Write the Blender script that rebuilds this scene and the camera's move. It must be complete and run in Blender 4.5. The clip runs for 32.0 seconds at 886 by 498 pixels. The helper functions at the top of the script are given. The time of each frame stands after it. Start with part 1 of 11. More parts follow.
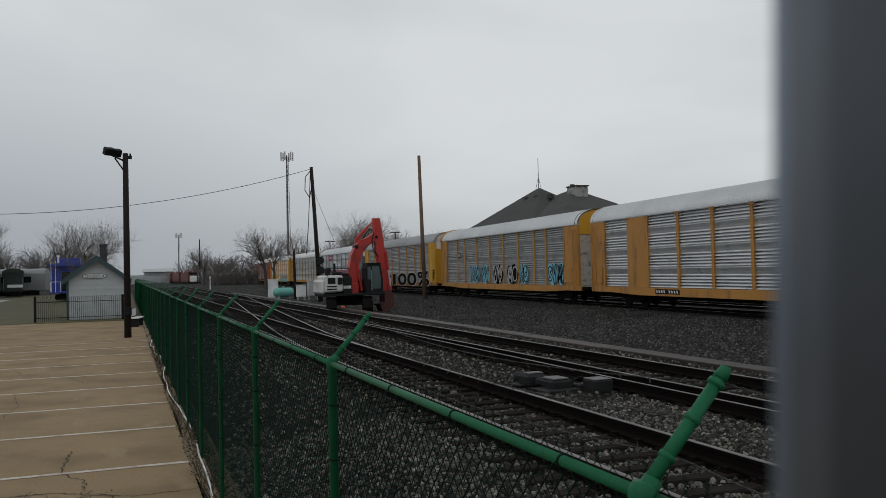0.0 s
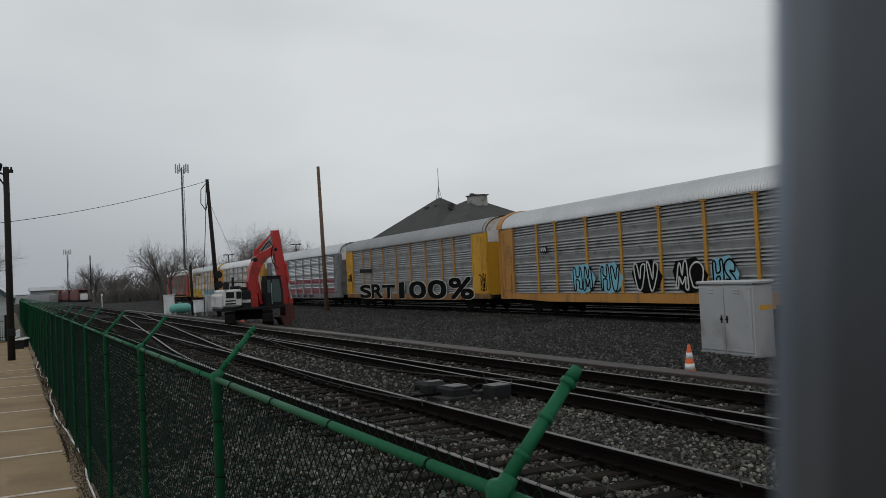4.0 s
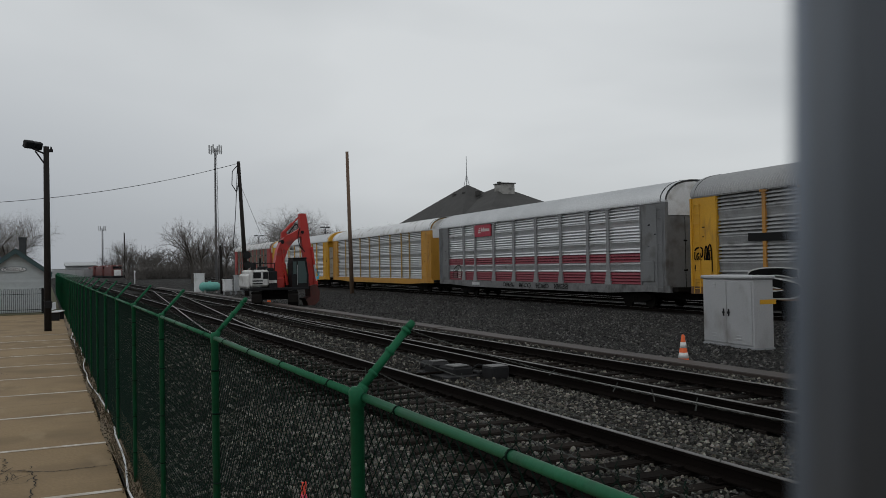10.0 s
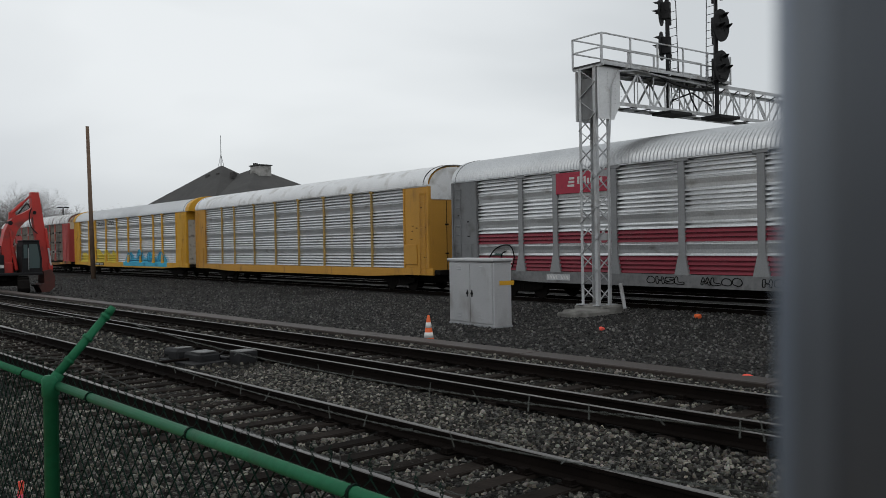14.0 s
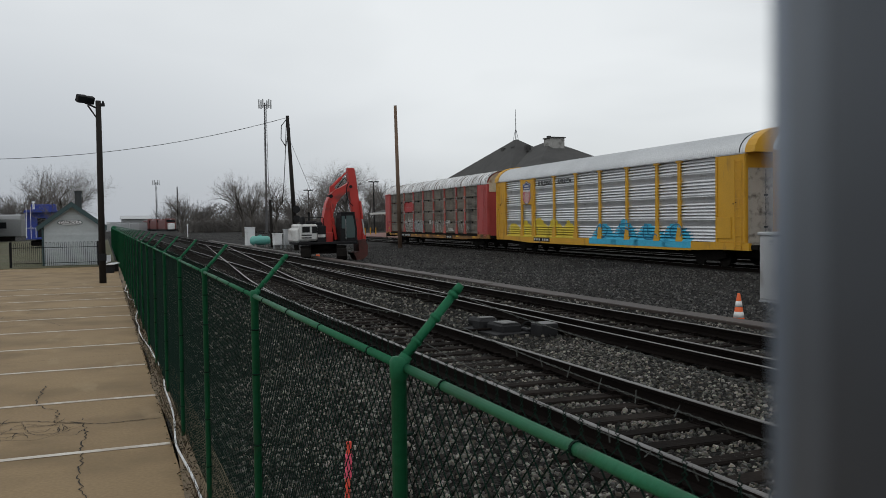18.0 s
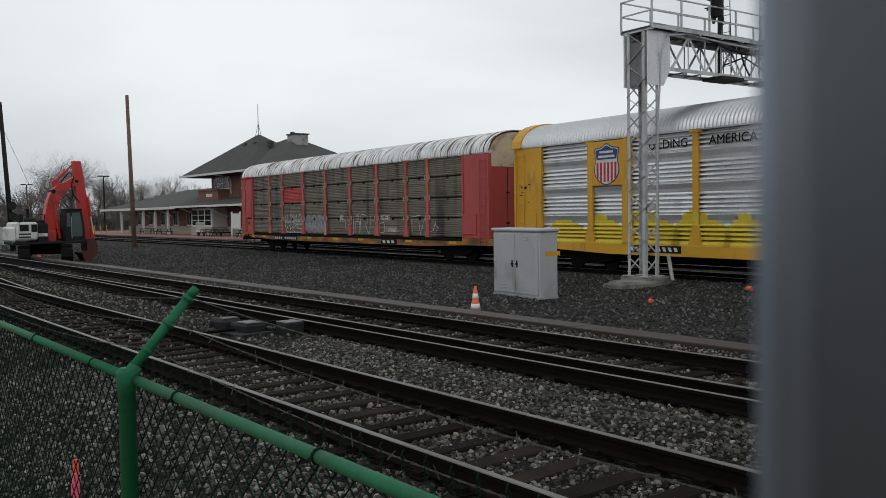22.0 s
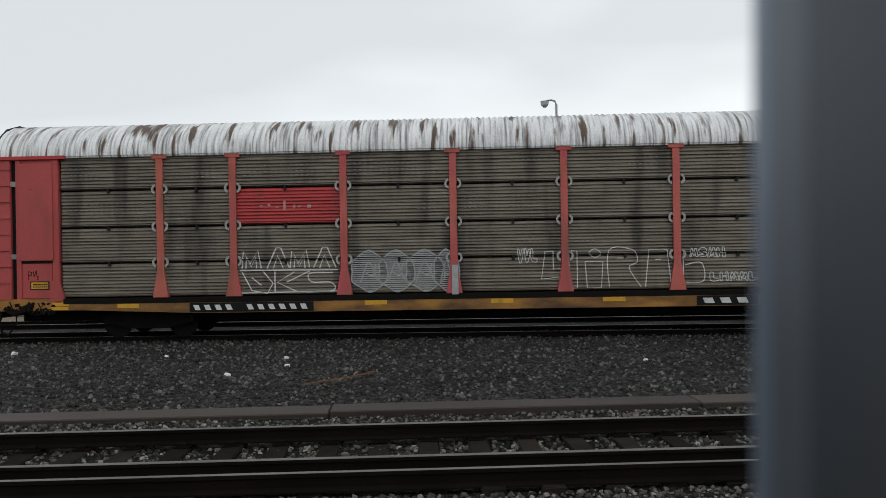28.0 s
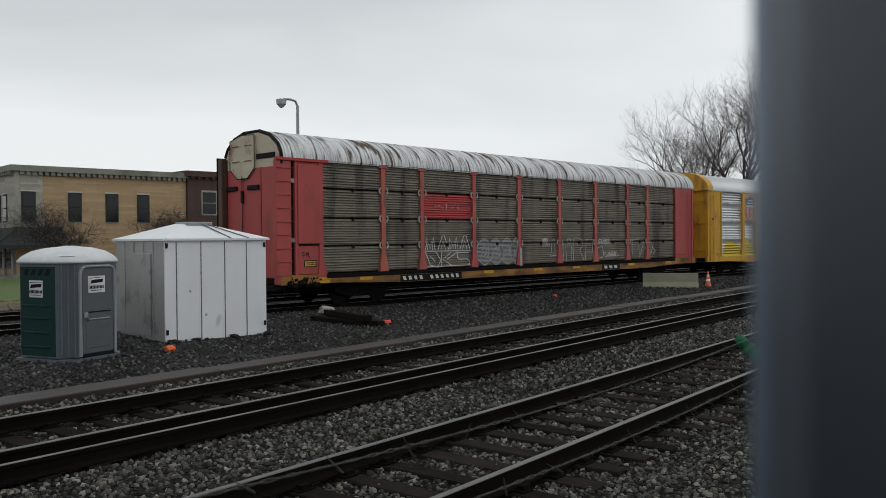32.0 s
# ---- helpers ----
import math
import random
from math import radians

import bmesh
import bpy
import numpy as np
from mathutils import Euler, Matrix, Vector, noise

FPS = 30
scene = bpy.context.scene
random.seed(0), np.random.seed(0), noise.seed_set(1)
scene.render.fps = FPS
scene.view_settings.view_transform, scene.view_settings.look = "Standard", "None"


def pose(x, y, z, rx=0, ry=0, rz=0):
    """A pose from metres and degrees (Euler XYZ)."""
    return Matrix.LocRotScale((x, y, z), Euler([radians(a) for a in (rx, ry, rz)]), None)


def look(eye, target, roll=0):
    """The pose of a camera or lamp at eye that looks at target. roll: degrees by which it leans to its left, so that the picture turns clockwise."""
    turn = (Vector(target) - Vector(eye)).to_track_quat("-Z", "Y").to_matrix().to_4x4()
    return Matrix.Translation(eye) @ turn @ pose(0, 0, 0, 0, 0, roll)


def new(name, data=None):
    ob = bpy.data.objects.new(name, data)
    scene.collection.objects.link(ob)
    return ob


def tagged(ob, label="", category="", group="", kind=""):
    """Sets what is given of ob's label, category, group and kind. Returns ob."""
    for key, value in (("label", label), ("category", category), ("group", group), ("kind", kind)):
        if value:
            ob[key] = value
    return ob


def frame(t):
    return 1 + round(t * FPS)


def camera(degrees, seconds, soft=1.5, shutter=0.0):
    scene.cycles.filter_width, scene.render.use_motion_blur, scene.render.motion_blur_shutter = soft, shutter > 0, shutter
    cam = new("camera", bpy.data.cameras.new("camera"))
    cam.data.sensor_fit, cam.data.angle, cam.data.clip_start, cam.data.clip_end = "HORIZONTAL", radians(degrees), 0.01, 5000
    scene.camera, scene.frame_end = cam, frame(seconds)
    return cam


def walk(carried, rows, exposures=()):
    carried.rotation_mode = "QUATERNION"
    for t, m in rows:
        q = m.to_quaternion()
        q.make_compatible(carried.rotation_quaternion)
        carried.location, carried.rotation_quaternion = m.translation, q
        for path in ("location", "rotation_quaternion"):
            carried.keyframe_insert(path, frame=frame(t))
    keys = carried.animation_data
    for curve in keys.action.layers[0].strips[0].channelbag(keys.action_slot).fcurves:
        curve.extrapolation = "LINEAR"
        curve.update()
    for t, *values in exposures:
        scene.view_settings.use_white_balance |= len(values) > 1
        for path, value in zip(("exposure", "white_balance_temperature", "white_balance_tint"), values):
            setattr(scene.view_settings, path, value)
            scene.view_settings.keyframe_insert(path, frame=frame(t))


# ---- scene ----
cam = camera(54.81, 32.0, soft=0.45)
cam.data.dof.use_dof = True
cam.data.dof.focus_distance = 9.0
cam.data.dof.aperture_fstop = 13.0
# seconds, place, yaw, pitch, roll
PATH = [
    (0, -0.152, 0.827, 2.413, -20.40, 1.40, -1.33),
    (0.5, -0.141, 0.839, 2.414, -19.54, 1.61, -1.51),
    (1, -0.144, 0.822, 2.414, -21.73, 2.07, -1.37),
    (1.5, -0.133, 0.807, 2.409, -22.22, 2.03, -1.21),
    (2, -0.116, 0.798, 2.410, -22.75, 2.46, -2.00),
    (2.5, -0.112, 0.797, 2.411, -23.40, 2.69, -2.40),
    (3, -0.098, 0.800, 2.408, -24.54, 3.65, -3.01),
    (3.5, -0.089, 0.798, 2.405, -27.01, 2.74, -3.00),
    (5.5, -0.109, 0.544, 2.425, -26.32, 0.70, -1.88),
    (6, -0.208, 0.530, 2.411, -27.07, 2.44, -4.30),
    (6.5, -0.267, 0.484, 2.417, -26.51, 2.13, -2.93),
    (7, -0.237, 0.391, 2.429, -24.68, 5.52, -5.88),
    (7.5, -0.236, 0.184, 2.427, -23.00, 7.88, -9.60),
    (8, -0.162, 0.209, 2.383, -18.79, 3.84, -8.40),
    (8.5, -0.177, 0.050, 2.400, -17.85, 0.23, -6.33),
    (9, -0.119, -0.101, 2.405, -20.53, 0.97, -1.78),
    (9.5, -0.084, -0.246, 2.414, -22.54, 2.69, -1.10),
    (10, -0.148, -0.352, 2.397, -24.93, 1.00, -1.03),
    (10.5, -0.167, -0.472, 2.414, -27.64, 0.79, -2.56),
    (11, -0.132, -0.633, 2.421, -29.50, -0.63, -0.47),
    (11.5, -0.095, -0.749, 2.421, -32.91, -2.69, 0.60),
    (12, -0.060, -0.531, 2.390, -40.97, -1.80, -0.02),
    (12.5, 0.043, -0.511, 2.370, -48.76, 1.48, -1.12),
    (13, -0.084, -0.625, 2.398, -43.69, 0.75, -1.01),
    (13.5, -0.062, -0.585, 2.400, -41.17, -0.46, -0.25),
    (14, -0.067, -0.552, 2.400, -40.97, -0.40, -0.97),
    (14.5, -0.158, -0.741, 2.411, -40.36, 2.67, -0.06),
    (16.5, 0.014, -0.196, 2.418, -37.42, -0.98, -1.92),
    (17, 0.008, -0.102, 2.409, -31.35, -0.13, -1.97),
    (17.5, -0.016, -0.096, 2.403, -25.93, -1.38, -1.46),
    (18, -0.038, -0.091, 2.403, -21.66, -1.97, -0.76),
    (18.5, -0.038, -0.070, 2.398, -20.26, -2.63, -1.25),
    (19, -0.037, -0.042, 2.396, -20.84, -2.86, -0.96),
    (19.5, -0.038, -0.023, 2.394, -21.90, -2.92, -0.95),
    (20, -0.038, -0.004, 2.395, -22.77, -2.99, -0.41),
    (20.5, -0.039, -0.030, 2.397, -24.99, -2.58, -0.32),
    (21, -0.038, -0.035, 2.398, -27.69, -2.25, -0.66),
    (21.5, -0.042, -0.100, 2.413, -32.41, -1.86, -0.54),
    (22, -0.003, -0.050, 2.408, -38.63, -2.42, -0.83),
    (22.5, 0.022, -0.030, 2.398, -42.81, -1.29, -0.89),
    (23, 0.033, 0.038, 2.397, -47.76, -0.41, -1.06),
    (23.5, 0.021, -0.036, 2.377, -53.36, 0.09, -1.67),
    (24, 0.101, -0.095, 2.374, -59.08, 0.52, -1.72),
    (24.5, 0.148, -0.096, 2.367, -64.85, 0.95, -1.49),
    (25, 0.286, -0.193, 2.368, -68.60, 1.24, -2.15),
    (25.5, 0.333, -0.268, 2.370, -70.72, 1.14, -0.81),
    (26, 0.283, -0.265, 2.354, -70.08, 0.43, -0.98),
    (26.5, 0.275, -0.317, 2.353, -71.26, 0.55, -1.85),
    (28.5, 0.298, -0.249, 2.398, -100.74, 0.48, -0.58),
    (29, 0.265, -0.238, 2.388, -107.37, 1.26, -1.10),
    (29.5, 0.255, -0.266, 2.389, -114.55, 1.48, -1.10),
    (30, 0.239, -0.198, 2.391, -121.35, 1.12, -0.90),
    (30.5, 0.254, -0.229, 2.389, -125.83, 0.57, -0.48),
    (31, 0.240, -0.225, 2.390, -129.85, -0.00, 0.12),
    (31.5, 0.279, -0.283, 2.391, -136.21, -0.60, 0.04),
    (32, 0.271, -0.342, 2.387, -142.53, -0.68, -0.51),
]


def held(x, y, z, yaw, pitch, roll):
    return pose(x, y, z, 90 + pitch, 0, yaw) @ pose(0, 0, 0, 0, 0, roll)


EXPOSURES = [(0.0, -0.3), (6.0, -0.3), (7.0, -0.4), (8.0, -0.7), (9.0, -0.5), (10.0, -0.35), (11.0, -0.25), (12.0, 0.06), (17.0, -0.06), (19.0, 0.08), (23.5, 0.12), (26.0, 0.27), (26.5, 0.27), (28.5, 0.25), (29.0, 0.19), (30.0, -0.02), (32.0, -0.04)]
walk(cam, [(t, held(*row)) for t, *row in PATH], EXPOSURES)
# World and light: a flat grey overcast sky, with a faint wide sun behind the clouds
world = bpy.data.worlds.new("overcast_sky")
scene.world = world
world.use_nodes = True
wn, wl = world.node_tree.nodes, world.node_tree.links
wn.clear()
w_out = wn.new("ShaderNodeOutputWorld")
w_bg = wn.new("ShaderNodeBackground")
w_sky = wn.new("ShaderNodeTexSky")
w_sky.sky_type = "NISHITA"
w_sky.sun_disc = False
w_sky.sun_elevation = radians(38)
w_sky.sun_rotation = radians(120)
w_dim = wn.new("ShaderNodeMix")
w_dim.data_type = "RGBA"
w_dim.blend_type = "MULTIPLY"
w_dim.inputs["Factor"].default_value = 1.0
w_dim.inputs["B"].default_value = (0.005, 0.005, 0.005, 1)
w_co = wn.new("ShaderNodeTexCoord")
w_map = wn.new("ShaderNodeMapping")
w_map.inputs["Scale"].default_value = (1.0, 1.0, 3.2)
w_noise = wn.new("ShaderNodeTexNoise")
w_noise.inputs["Scale"].default_value = 1.5
w_noise.inputs["Detail"].default_value = 4.0
w_noise.inputs["Roughness"].default_value = 0.42
w_noise.inputs["Distortion"].default_value = 0.25
w_ramp = wn.new("ShaderNodeValToRGB")
w_ramp.color_ramp.elements[0].position = 0.38
w_ramp.color_ramp.elements[0].color = (0.578, 0.608, 0.628, 1)
w_ramp.color_ramp.elements[1].position = 0.64
w_ramp.color_ramp.elements[1].color = (0.80, 0.83, 0.846, 1)
# the cloud deck is thicker and bluer low down over the far end of the tracks
w_dot = wn.new("ShaderNodeVectorMath")
w_dot.operation = "DOT_PRODUCT"
w_dot.inputs[1].default_value = (-0.22, 0.93, -0.85)
w_low = wn.new("ShaderNodeMapRange")
w_low.interpolation_type = "SMOOTHSTEP"
w_low.inputs["From Min"].default_value = 0.60
w_low.inputs["From Max"].default_value = 1.0
w_shade = wn.new("ShaderNodeMix")
w_shade.data_type = "RGBA"
w_shade.inputs["B"].default_value = (0.38, 0.41, 0.455, 1)
w_add = wn.new("ShaderNodeMix")
w_add.data_type = "RGBA"
w_add.blend_type = "ADD"
w_add.inputs["Factor"].default_value = 1.0
wl.new(w_co.outputs["Generated"], w_map.inputs["Vector"])
wl.new(w_map.outputs["Vector"], w_noise.inputs["Vector"])
wl.new(w_noise.outputs["Fac"], w_ramp.inputs["Fac"])
wl.new(w_co.outputs["Generated"], w_dot.inputs[0])
wl.new(w_dot.outputs["Value"], w_low.inputs["Value"])
wl.new(w_low.outputs["Result"], w_shade.inputs["Factor"])
wl.new(w_ramp.outputs["Color"], w_shade.inputs["A"])
wl.new(w_sky.outputs["Color"], w_dim.inputs["A"])
wl.new(w_dim.outputs["Result"], w_add.inputs["A"])
wl.new(w_shade.outputs["Result"], w_add.inputs["B"])
wl.new(w_add.outputs["Result"], w_bg.inputs["Color"])
w_bg.inputs["Strength"].default_value = 1.0
wl.new(w_bg.outputs["Background"], w_out.inputs["Surface"])

sun = new("sun", bpy.data.lights.new("sun", "SUN"))
sun.data.energy = 0.3
sun.data.angle = radians(40)
sun.data.color = (1.0, 0.97, 0.93)
sun.matrix_world = look((0, 0, 60), (0 + 40, 0 + 23, 60 - 36))


# ---- tools ----
class Shape:
    """Collects vertices and faces of one part."""

    def __init__(self):
        self.v, self.f = [], []

    def add(self, verts, faces):
        n = len(self.v)
        self.v += [tuple(p) for p in verts]
        self.f += [tuple(i + n for i in f) for f in faces]
        return self

    def box(self, x0, x1, y0, y1, z0, z1, b=0.0, m=None):
        if b <= 0:
            vs = [(x, y, z) for x in (x0, x1) for y in (y0, y1) for z in (z0, z1)]
            fs = [(0, 1, 3, 2), (4, 6, 7, 5), (0, 4, 5, 1), (2, 3, 7, 6), (0, 2, 6, 4), (1, 5, 7, 3)]
        else:
            b = min(b, 0.45 * (x1 - x0), 0.45 * (y1 - y0), 0.45 * (z1 - z0))
            bm = bmesh.new()
            bmesh.ops.create_cube(bm, size=1.0)
            for p in bm.verts:
                p.co = Vector(((x0 + x1) / 2 + p.co.x * (x1 - x0), (y0 + y1) / 2 + p.co.y * (y1 - y0), (z0 + z1) / 2 + p.co.z * (z1 - z0)))
            bmesh.ops.bevel(bm, geom=list(bm.edges), offset=b, segments=1, affect="EDGES")
            bm.verts.index_update()
            vs = [tuple(p.co) for p in bm.verts]
            fs = [tuple(p.index for p in f.verts) for f in bm.faces]
            bm.free()
        if m is not None:
            vs = [tuple(m @ Vector(p)) for p in vs]
        return self.add(vs, fs)

    def tube(self, p0, p1, r0, r1=None, n=10, caps=True):
        r1 = r0 if r1 is None else r1
        p0, p1 = Vector(p0), Vector(p1)
        d = (p1 - p0).normalized()
        a = d.orthogonal().normalized()
        b = d.cross(a)
        vs = []
        for p, r in ((p0, r0), (p1, r1)):
            vs += [p + r * (math.cos(2 * math.pi * i / n) * a + math.sin(2 * math.pi * i / n) * b) for i in range(n)]
        fs = [(i, (i + 1) % n, n + (i + 1) % n, n + i) for i in range(n)]
        if caps:
            fs += [tuple(range(n - 1, -1, -1)), tuple(range(n, 2 * n))]
        return self.add(vs, fs)

    def pipe(self, pts, r, n=6):
        for p, q in zip(pts, pts[1:]):
            if (Vector(p) - Vector(q)).length > 1e-5:
                self.tube(p, q, r, r, n)
        return self

    def lathe(self, prof, cx=0, cy=0, n=16, axis="z"):
        """prof: (radius, height) from bottom to top round an upright axis."""
        vs, fs = [], []
        for r, z in prof:
            for i in range(n):
                c, s = r * math.cos(2 * math.pi * i / n), r * math.sin(2 * math.pi * i / n)
                vs.append({"z": (cx + c, cy + s, z), "x": (z, cx + c, cy + s), "y": (cx + c, z, cy + s)}[axis])
        for k in range(len(prof) - 1):
            fs += [(k * n + i, k * n + (i + 1) % n, k * n + n + (i + 1) % n, k * n + n + i) for i in range(n)]
        fs += [tuple(range(n - 1, -1, -1)), tuple((len(prof) - 1) * n + i for i in range(n))]
        return self.add(vs, fs)

    def sweep(self, prof, y0, y1, axis="y", caps=True):
        """A closed outline of (across, up), drawn along an axis from y0 to y1."""
        n = len(prof)
        vs = [((a, y, b) if axis == "y" else (y, a, b)) for y in (y0, y1) for a, b in prof]
        fs = [(i, (i + 1) % n, n + (i + 1) % n, n + i) for i in range(n)]
        if caps:
            fs += [tuple(range(n - 1, -1, -1)), tuple(range(n, 2 * n))]
        return self.add(vs, fs)

    def slab(self, outline, z0, z1):
        """A closed outline of (x, y) with a thickness."""
        n = len(outline)
        vs = [(a, b, z) for z in (z0, z1) for a, b in outline]
        fs = [(i, (i + 1) % n, n + (i + 1) % n, n + i) for i in range(n)]
        fs += [tuple(range(n - 1, -1, -1)), tuple(range(n, 2 * n))]
        return self.add(vs, fs)

    def turned(self, m):
        self.v = [tuple(m @ Vector(p)) for p in self.v]
        return self

    def mesh(self, name, material, smooth=False):
        me = bpy.data.meshes.new(name)
        me.from_pydata(self.v, [], self.f)
        bm = bmesh.new()
        bm.from_mesh(me)
        bmesh.ops.recalc_face_normals(bm, faces=bm.faces)
        bm.to_mesh(me)
        bm.free()
        me.materials.append(material)
        if smooth:
            me.polygons.foreach_set("use_smooth", [True] * len(me.polygons))
        me.update()
        return me


def part(name, shape, material, parent, label="", smooth=False, m=None):
    me = shape if isinstance(shape, bpy.types.Mesh) else shape.mesh(name, material, smooth)
    ob = new(name, me)
    ob.parent = parent
    if m is not None:
        ob.matrix_basis = m
    if label:
        tagged(ob, label)
    return ob


def thing(name, m, label, category, group="", kind=""):
    ob = new(name)
    ob.empty_display_size = 0.2
    ob.matrix_basis = m
    return tagged(ob, label, category, group, kind)


def solid(name, shape, material, label, category, group="", kind="", m=None, smooth=False):
    ob = new(name, shape.mesh(name, material, smooth))
    if m is not None:
        ob.matrix_basis = m
    return tagged(ob, label, category, group, kind)


def structure(name, shape, material, label="", parent=None):
    ob = new(name, shape.mesh(name, material))
    ob.parent = parent
    return tagged(ob, label or name.replace("_", " "), "", "", "structure")


def text_mesh(words, size, material, depth=0.004):
    cu = bpy.data.curves.new("lettering", "FONT")
    cu.body, cu.size, cu.extrude = words, size, depth
    cu.align_x, cu.align_y = "CENTER", "CENTER"
    tmp = bpy.data.objects.new("lettering", cu)
    scene.collection.objects.link(tmp)
    bpy.context.view_layer.update()
    me = bpy.data.meshes.new_from_object(tmp.evaluated_get(bpy.context.evaluated_depsgraph_get()))
    bpy.data.objects.remove(tmp)
    me.materials.clear()
    me.materials.append(material)
    return me


# ---- materials ----
def material(name, color, color2=None, rough=0.7, metal=0.0, scale=6.0, fine=60.0, bump=0.2, dirt=None, dirt_amount=0.3,
             dirt_scale=(1.5, 1.5, 1.5), spread=0.0, rough2=None, bump_size=0.01, spec=0.5, streak=None, speckle=0.35):
    """Two tones mixed by coarse noise, fine grain in the tone and in the relief, and stains of a dirt tone on top."""
    mat = bpy.data.materials.new(name)
    mat.use_nodes = True
    n, l = mat.node_tree.nodes, mat.node_tree.links
    b = n["Principled BSDF"]
    b.inputs["Metallic"].default_value = metal
    b.inputs["Specular IOR Level"].default_value = spec
    co = n.new("ShaderNodeTexCoord")
    base = co.outputs["Object"]
    if spread:
        # each piece takes its own stretch of the pattern
        oi = n.new("ShaderNodeObjectInfo")
        far = n.new("ShaderNodeMath")
        far.operation = "MULTIPLY"
        far.inputs[1].default_value = 60.0
        l.new(oi.outputs["Random"], far.inputs[0])
        va = n.new("ShaderNodeVectorMath")
        va.operation = "ADD"
        l.new(base, va.inputs[0])
        l.new(far.outputs["Value"], va.inputs[1])
        base = va.outputs["Vector"]

    def noise_of(s, detail=4.0, vec=None):
        t = n.new("ShaderNodeTexNoise")
        t.inputs["Scale"].default_value = s
        t.inputs["Detail"].default_value = detail
        l.new(vec or base, t.inputs["Vector"])
        return t.outputs["Fac"]

    def mix(fac, a, c, kind="MIX"):
        t = n.new("ShaderNodeMix")
        t.data_type, t.blend_type = "RGBA", kind
        for sock, val in (("Factor", fac), ("A", a), ("B", c)):
            if isinstance(val, (tuple, float, int)):
                t.inputs[sock].default_value = val if not isinstance(val, tuple) else (*val[:3], 1)
            else:
                l.new(val, t.inputs[sock])
        return t.outputs["Result"]

    def ramp(fac, lo, hi):
        t = n.new("ShaderNodeMapRange")
        t.inputs["From Min"].default_value, t.inputs["From Max"].default_value = lo, hi
        l.new(fac, t.inputs["Value"])
        return t.outputs["Result"]

    color2 = color2 or tuple(c * 0.8 for c in color)
    out = mix(ramp(noise_of(scale), 0.35, 0.65), color, color2)
    grain = noise_of(fine, 3.0)
    out = mix(speckle, out, mix(ramp(grain, 0.3, 0.7), tuple(c * 0.72 for c in color), tuple(min(1, c * 1.22) for c in color)))
    if dirt:
        mp = n.new("ShaderNodeMapping")
        mp.inputs["Scale"].default_value = dirt_scale
        l.new(base, mp.inputs["Vector"])
        stain = ramp(noise_of(1.0, 6.0, mp.outputs["Vector"]), 0.62 - 0.35 * dirt_amount, 0.75)
        out = mix(stain, out, dirt)
    if streak:
        mp = n.new("ShaderNodeMapping")
        mp.inputs["Scale"].default_value = streak[1]
        l.new(base, mp.inputs["Vector"])
        out = mix(ramp(noise_of(1.0, 5.0, mp.outputs["Vector"]), streak[2], streak[3]), out, streak[0])
    if spread:
        hs = n.new("ShaderNodeHueSaturation")
        mr = n.new("ShaderNodeMapRange")
        mr.inputs["To Min"].default_value, mr.inputs["To Max"].default_value = 1 - spread, 1 + spread
        l.new(oi.outputs["Random"], mr.inputs["Value"])
        l.new(mr.outputs["Result"], hs.inputs["Value"])
        l.new(out, hs.inputs["Color"])
        out = hs.outputs["Color"]
    l.new(out, b.inputs["Base Color"])
    rr = n.new("ShaderNodeMapRange")
    rr.inputs["To Min"].default_value = rough
    rr.inputs["To Max"].default_value = rough2 if rough2 is not None else min(1, rough + 0.15)
    l.new(noise_of(scale * 1.7), rr.inputs["Value"])
    l.new(rr.outputs["Result"], b.inputs["Roughness"])
    if bump:
        bp = n.new("ShaderNodeBump")
        bp.inputs["Strength"].default_value = bump
        bp.inputs["Distance"].default_value = bump_size
        l.new(grain, bp.inputs["Height"])
        l.new(bp.outputs["Normal"], b.inputs["Normal"])
    return mat


def island_material(name, tones, rough=0.7, fine=40.0, bump=0.3):
    """A tone for each separate piece of one joined mesh."""
    mat = bpy.data.materials.new(name)
    mat.use_nodes = True
    n, l = mat.node_tree.nodes, mat.node_tree.links
    b = n["Principled BSDF"]
    b.inputs["Roughness"].default_value = rough
    b.inputs["Specular IOR Level"].default_value = 0.15
    geo = n.new("ShaderNodeNewGeometry")
    cr = n.new("ShaderNodeValToRGB")
    els = cr.color_ramp.elements
    while len(els) < len(tones):
        els.new(0.5)
    for i, c in enumerate(tones):
        els[i].position = i / (len(tones) - 1)
        els[i].color = (*c, 1)
    l.new(geo.outputs["Random Per Island"], cr.inputs["Fac"])
    co = n.new("ShaderNodeTexCoord")
    t = n.new("ShaderNodeTexNoise")
    t.inputs["Scale"].default_value = fine
    l.new(co.outputs["Object"], t.inputs["Vector"])
    mx = n.new("ShaderNodeMix")
    mx.data_type, mx.blend_type = "RGBA", "MULTIPLY"
    mx.inputs["Factor"].default_value = 0.5
    l.new(cr.outputs["Color"], mx.inputs["A"])
    l.new(t.outputs["Color"], mx.inputs["B"])
    l.new(mx.outputs["Result"], b.inputs["Base Color"])
    bp = n.new("ShaderNodeBump")
    bp.inputs["Strength"].default_value = bump
    bp.inputs["Distance"].default_value = 0.01
    l.new(t.outputs["Fac"], bp.inputs["Height"])
    l.new(bp.outputs["Normal"], b.inputs["Normal"])
    return mat


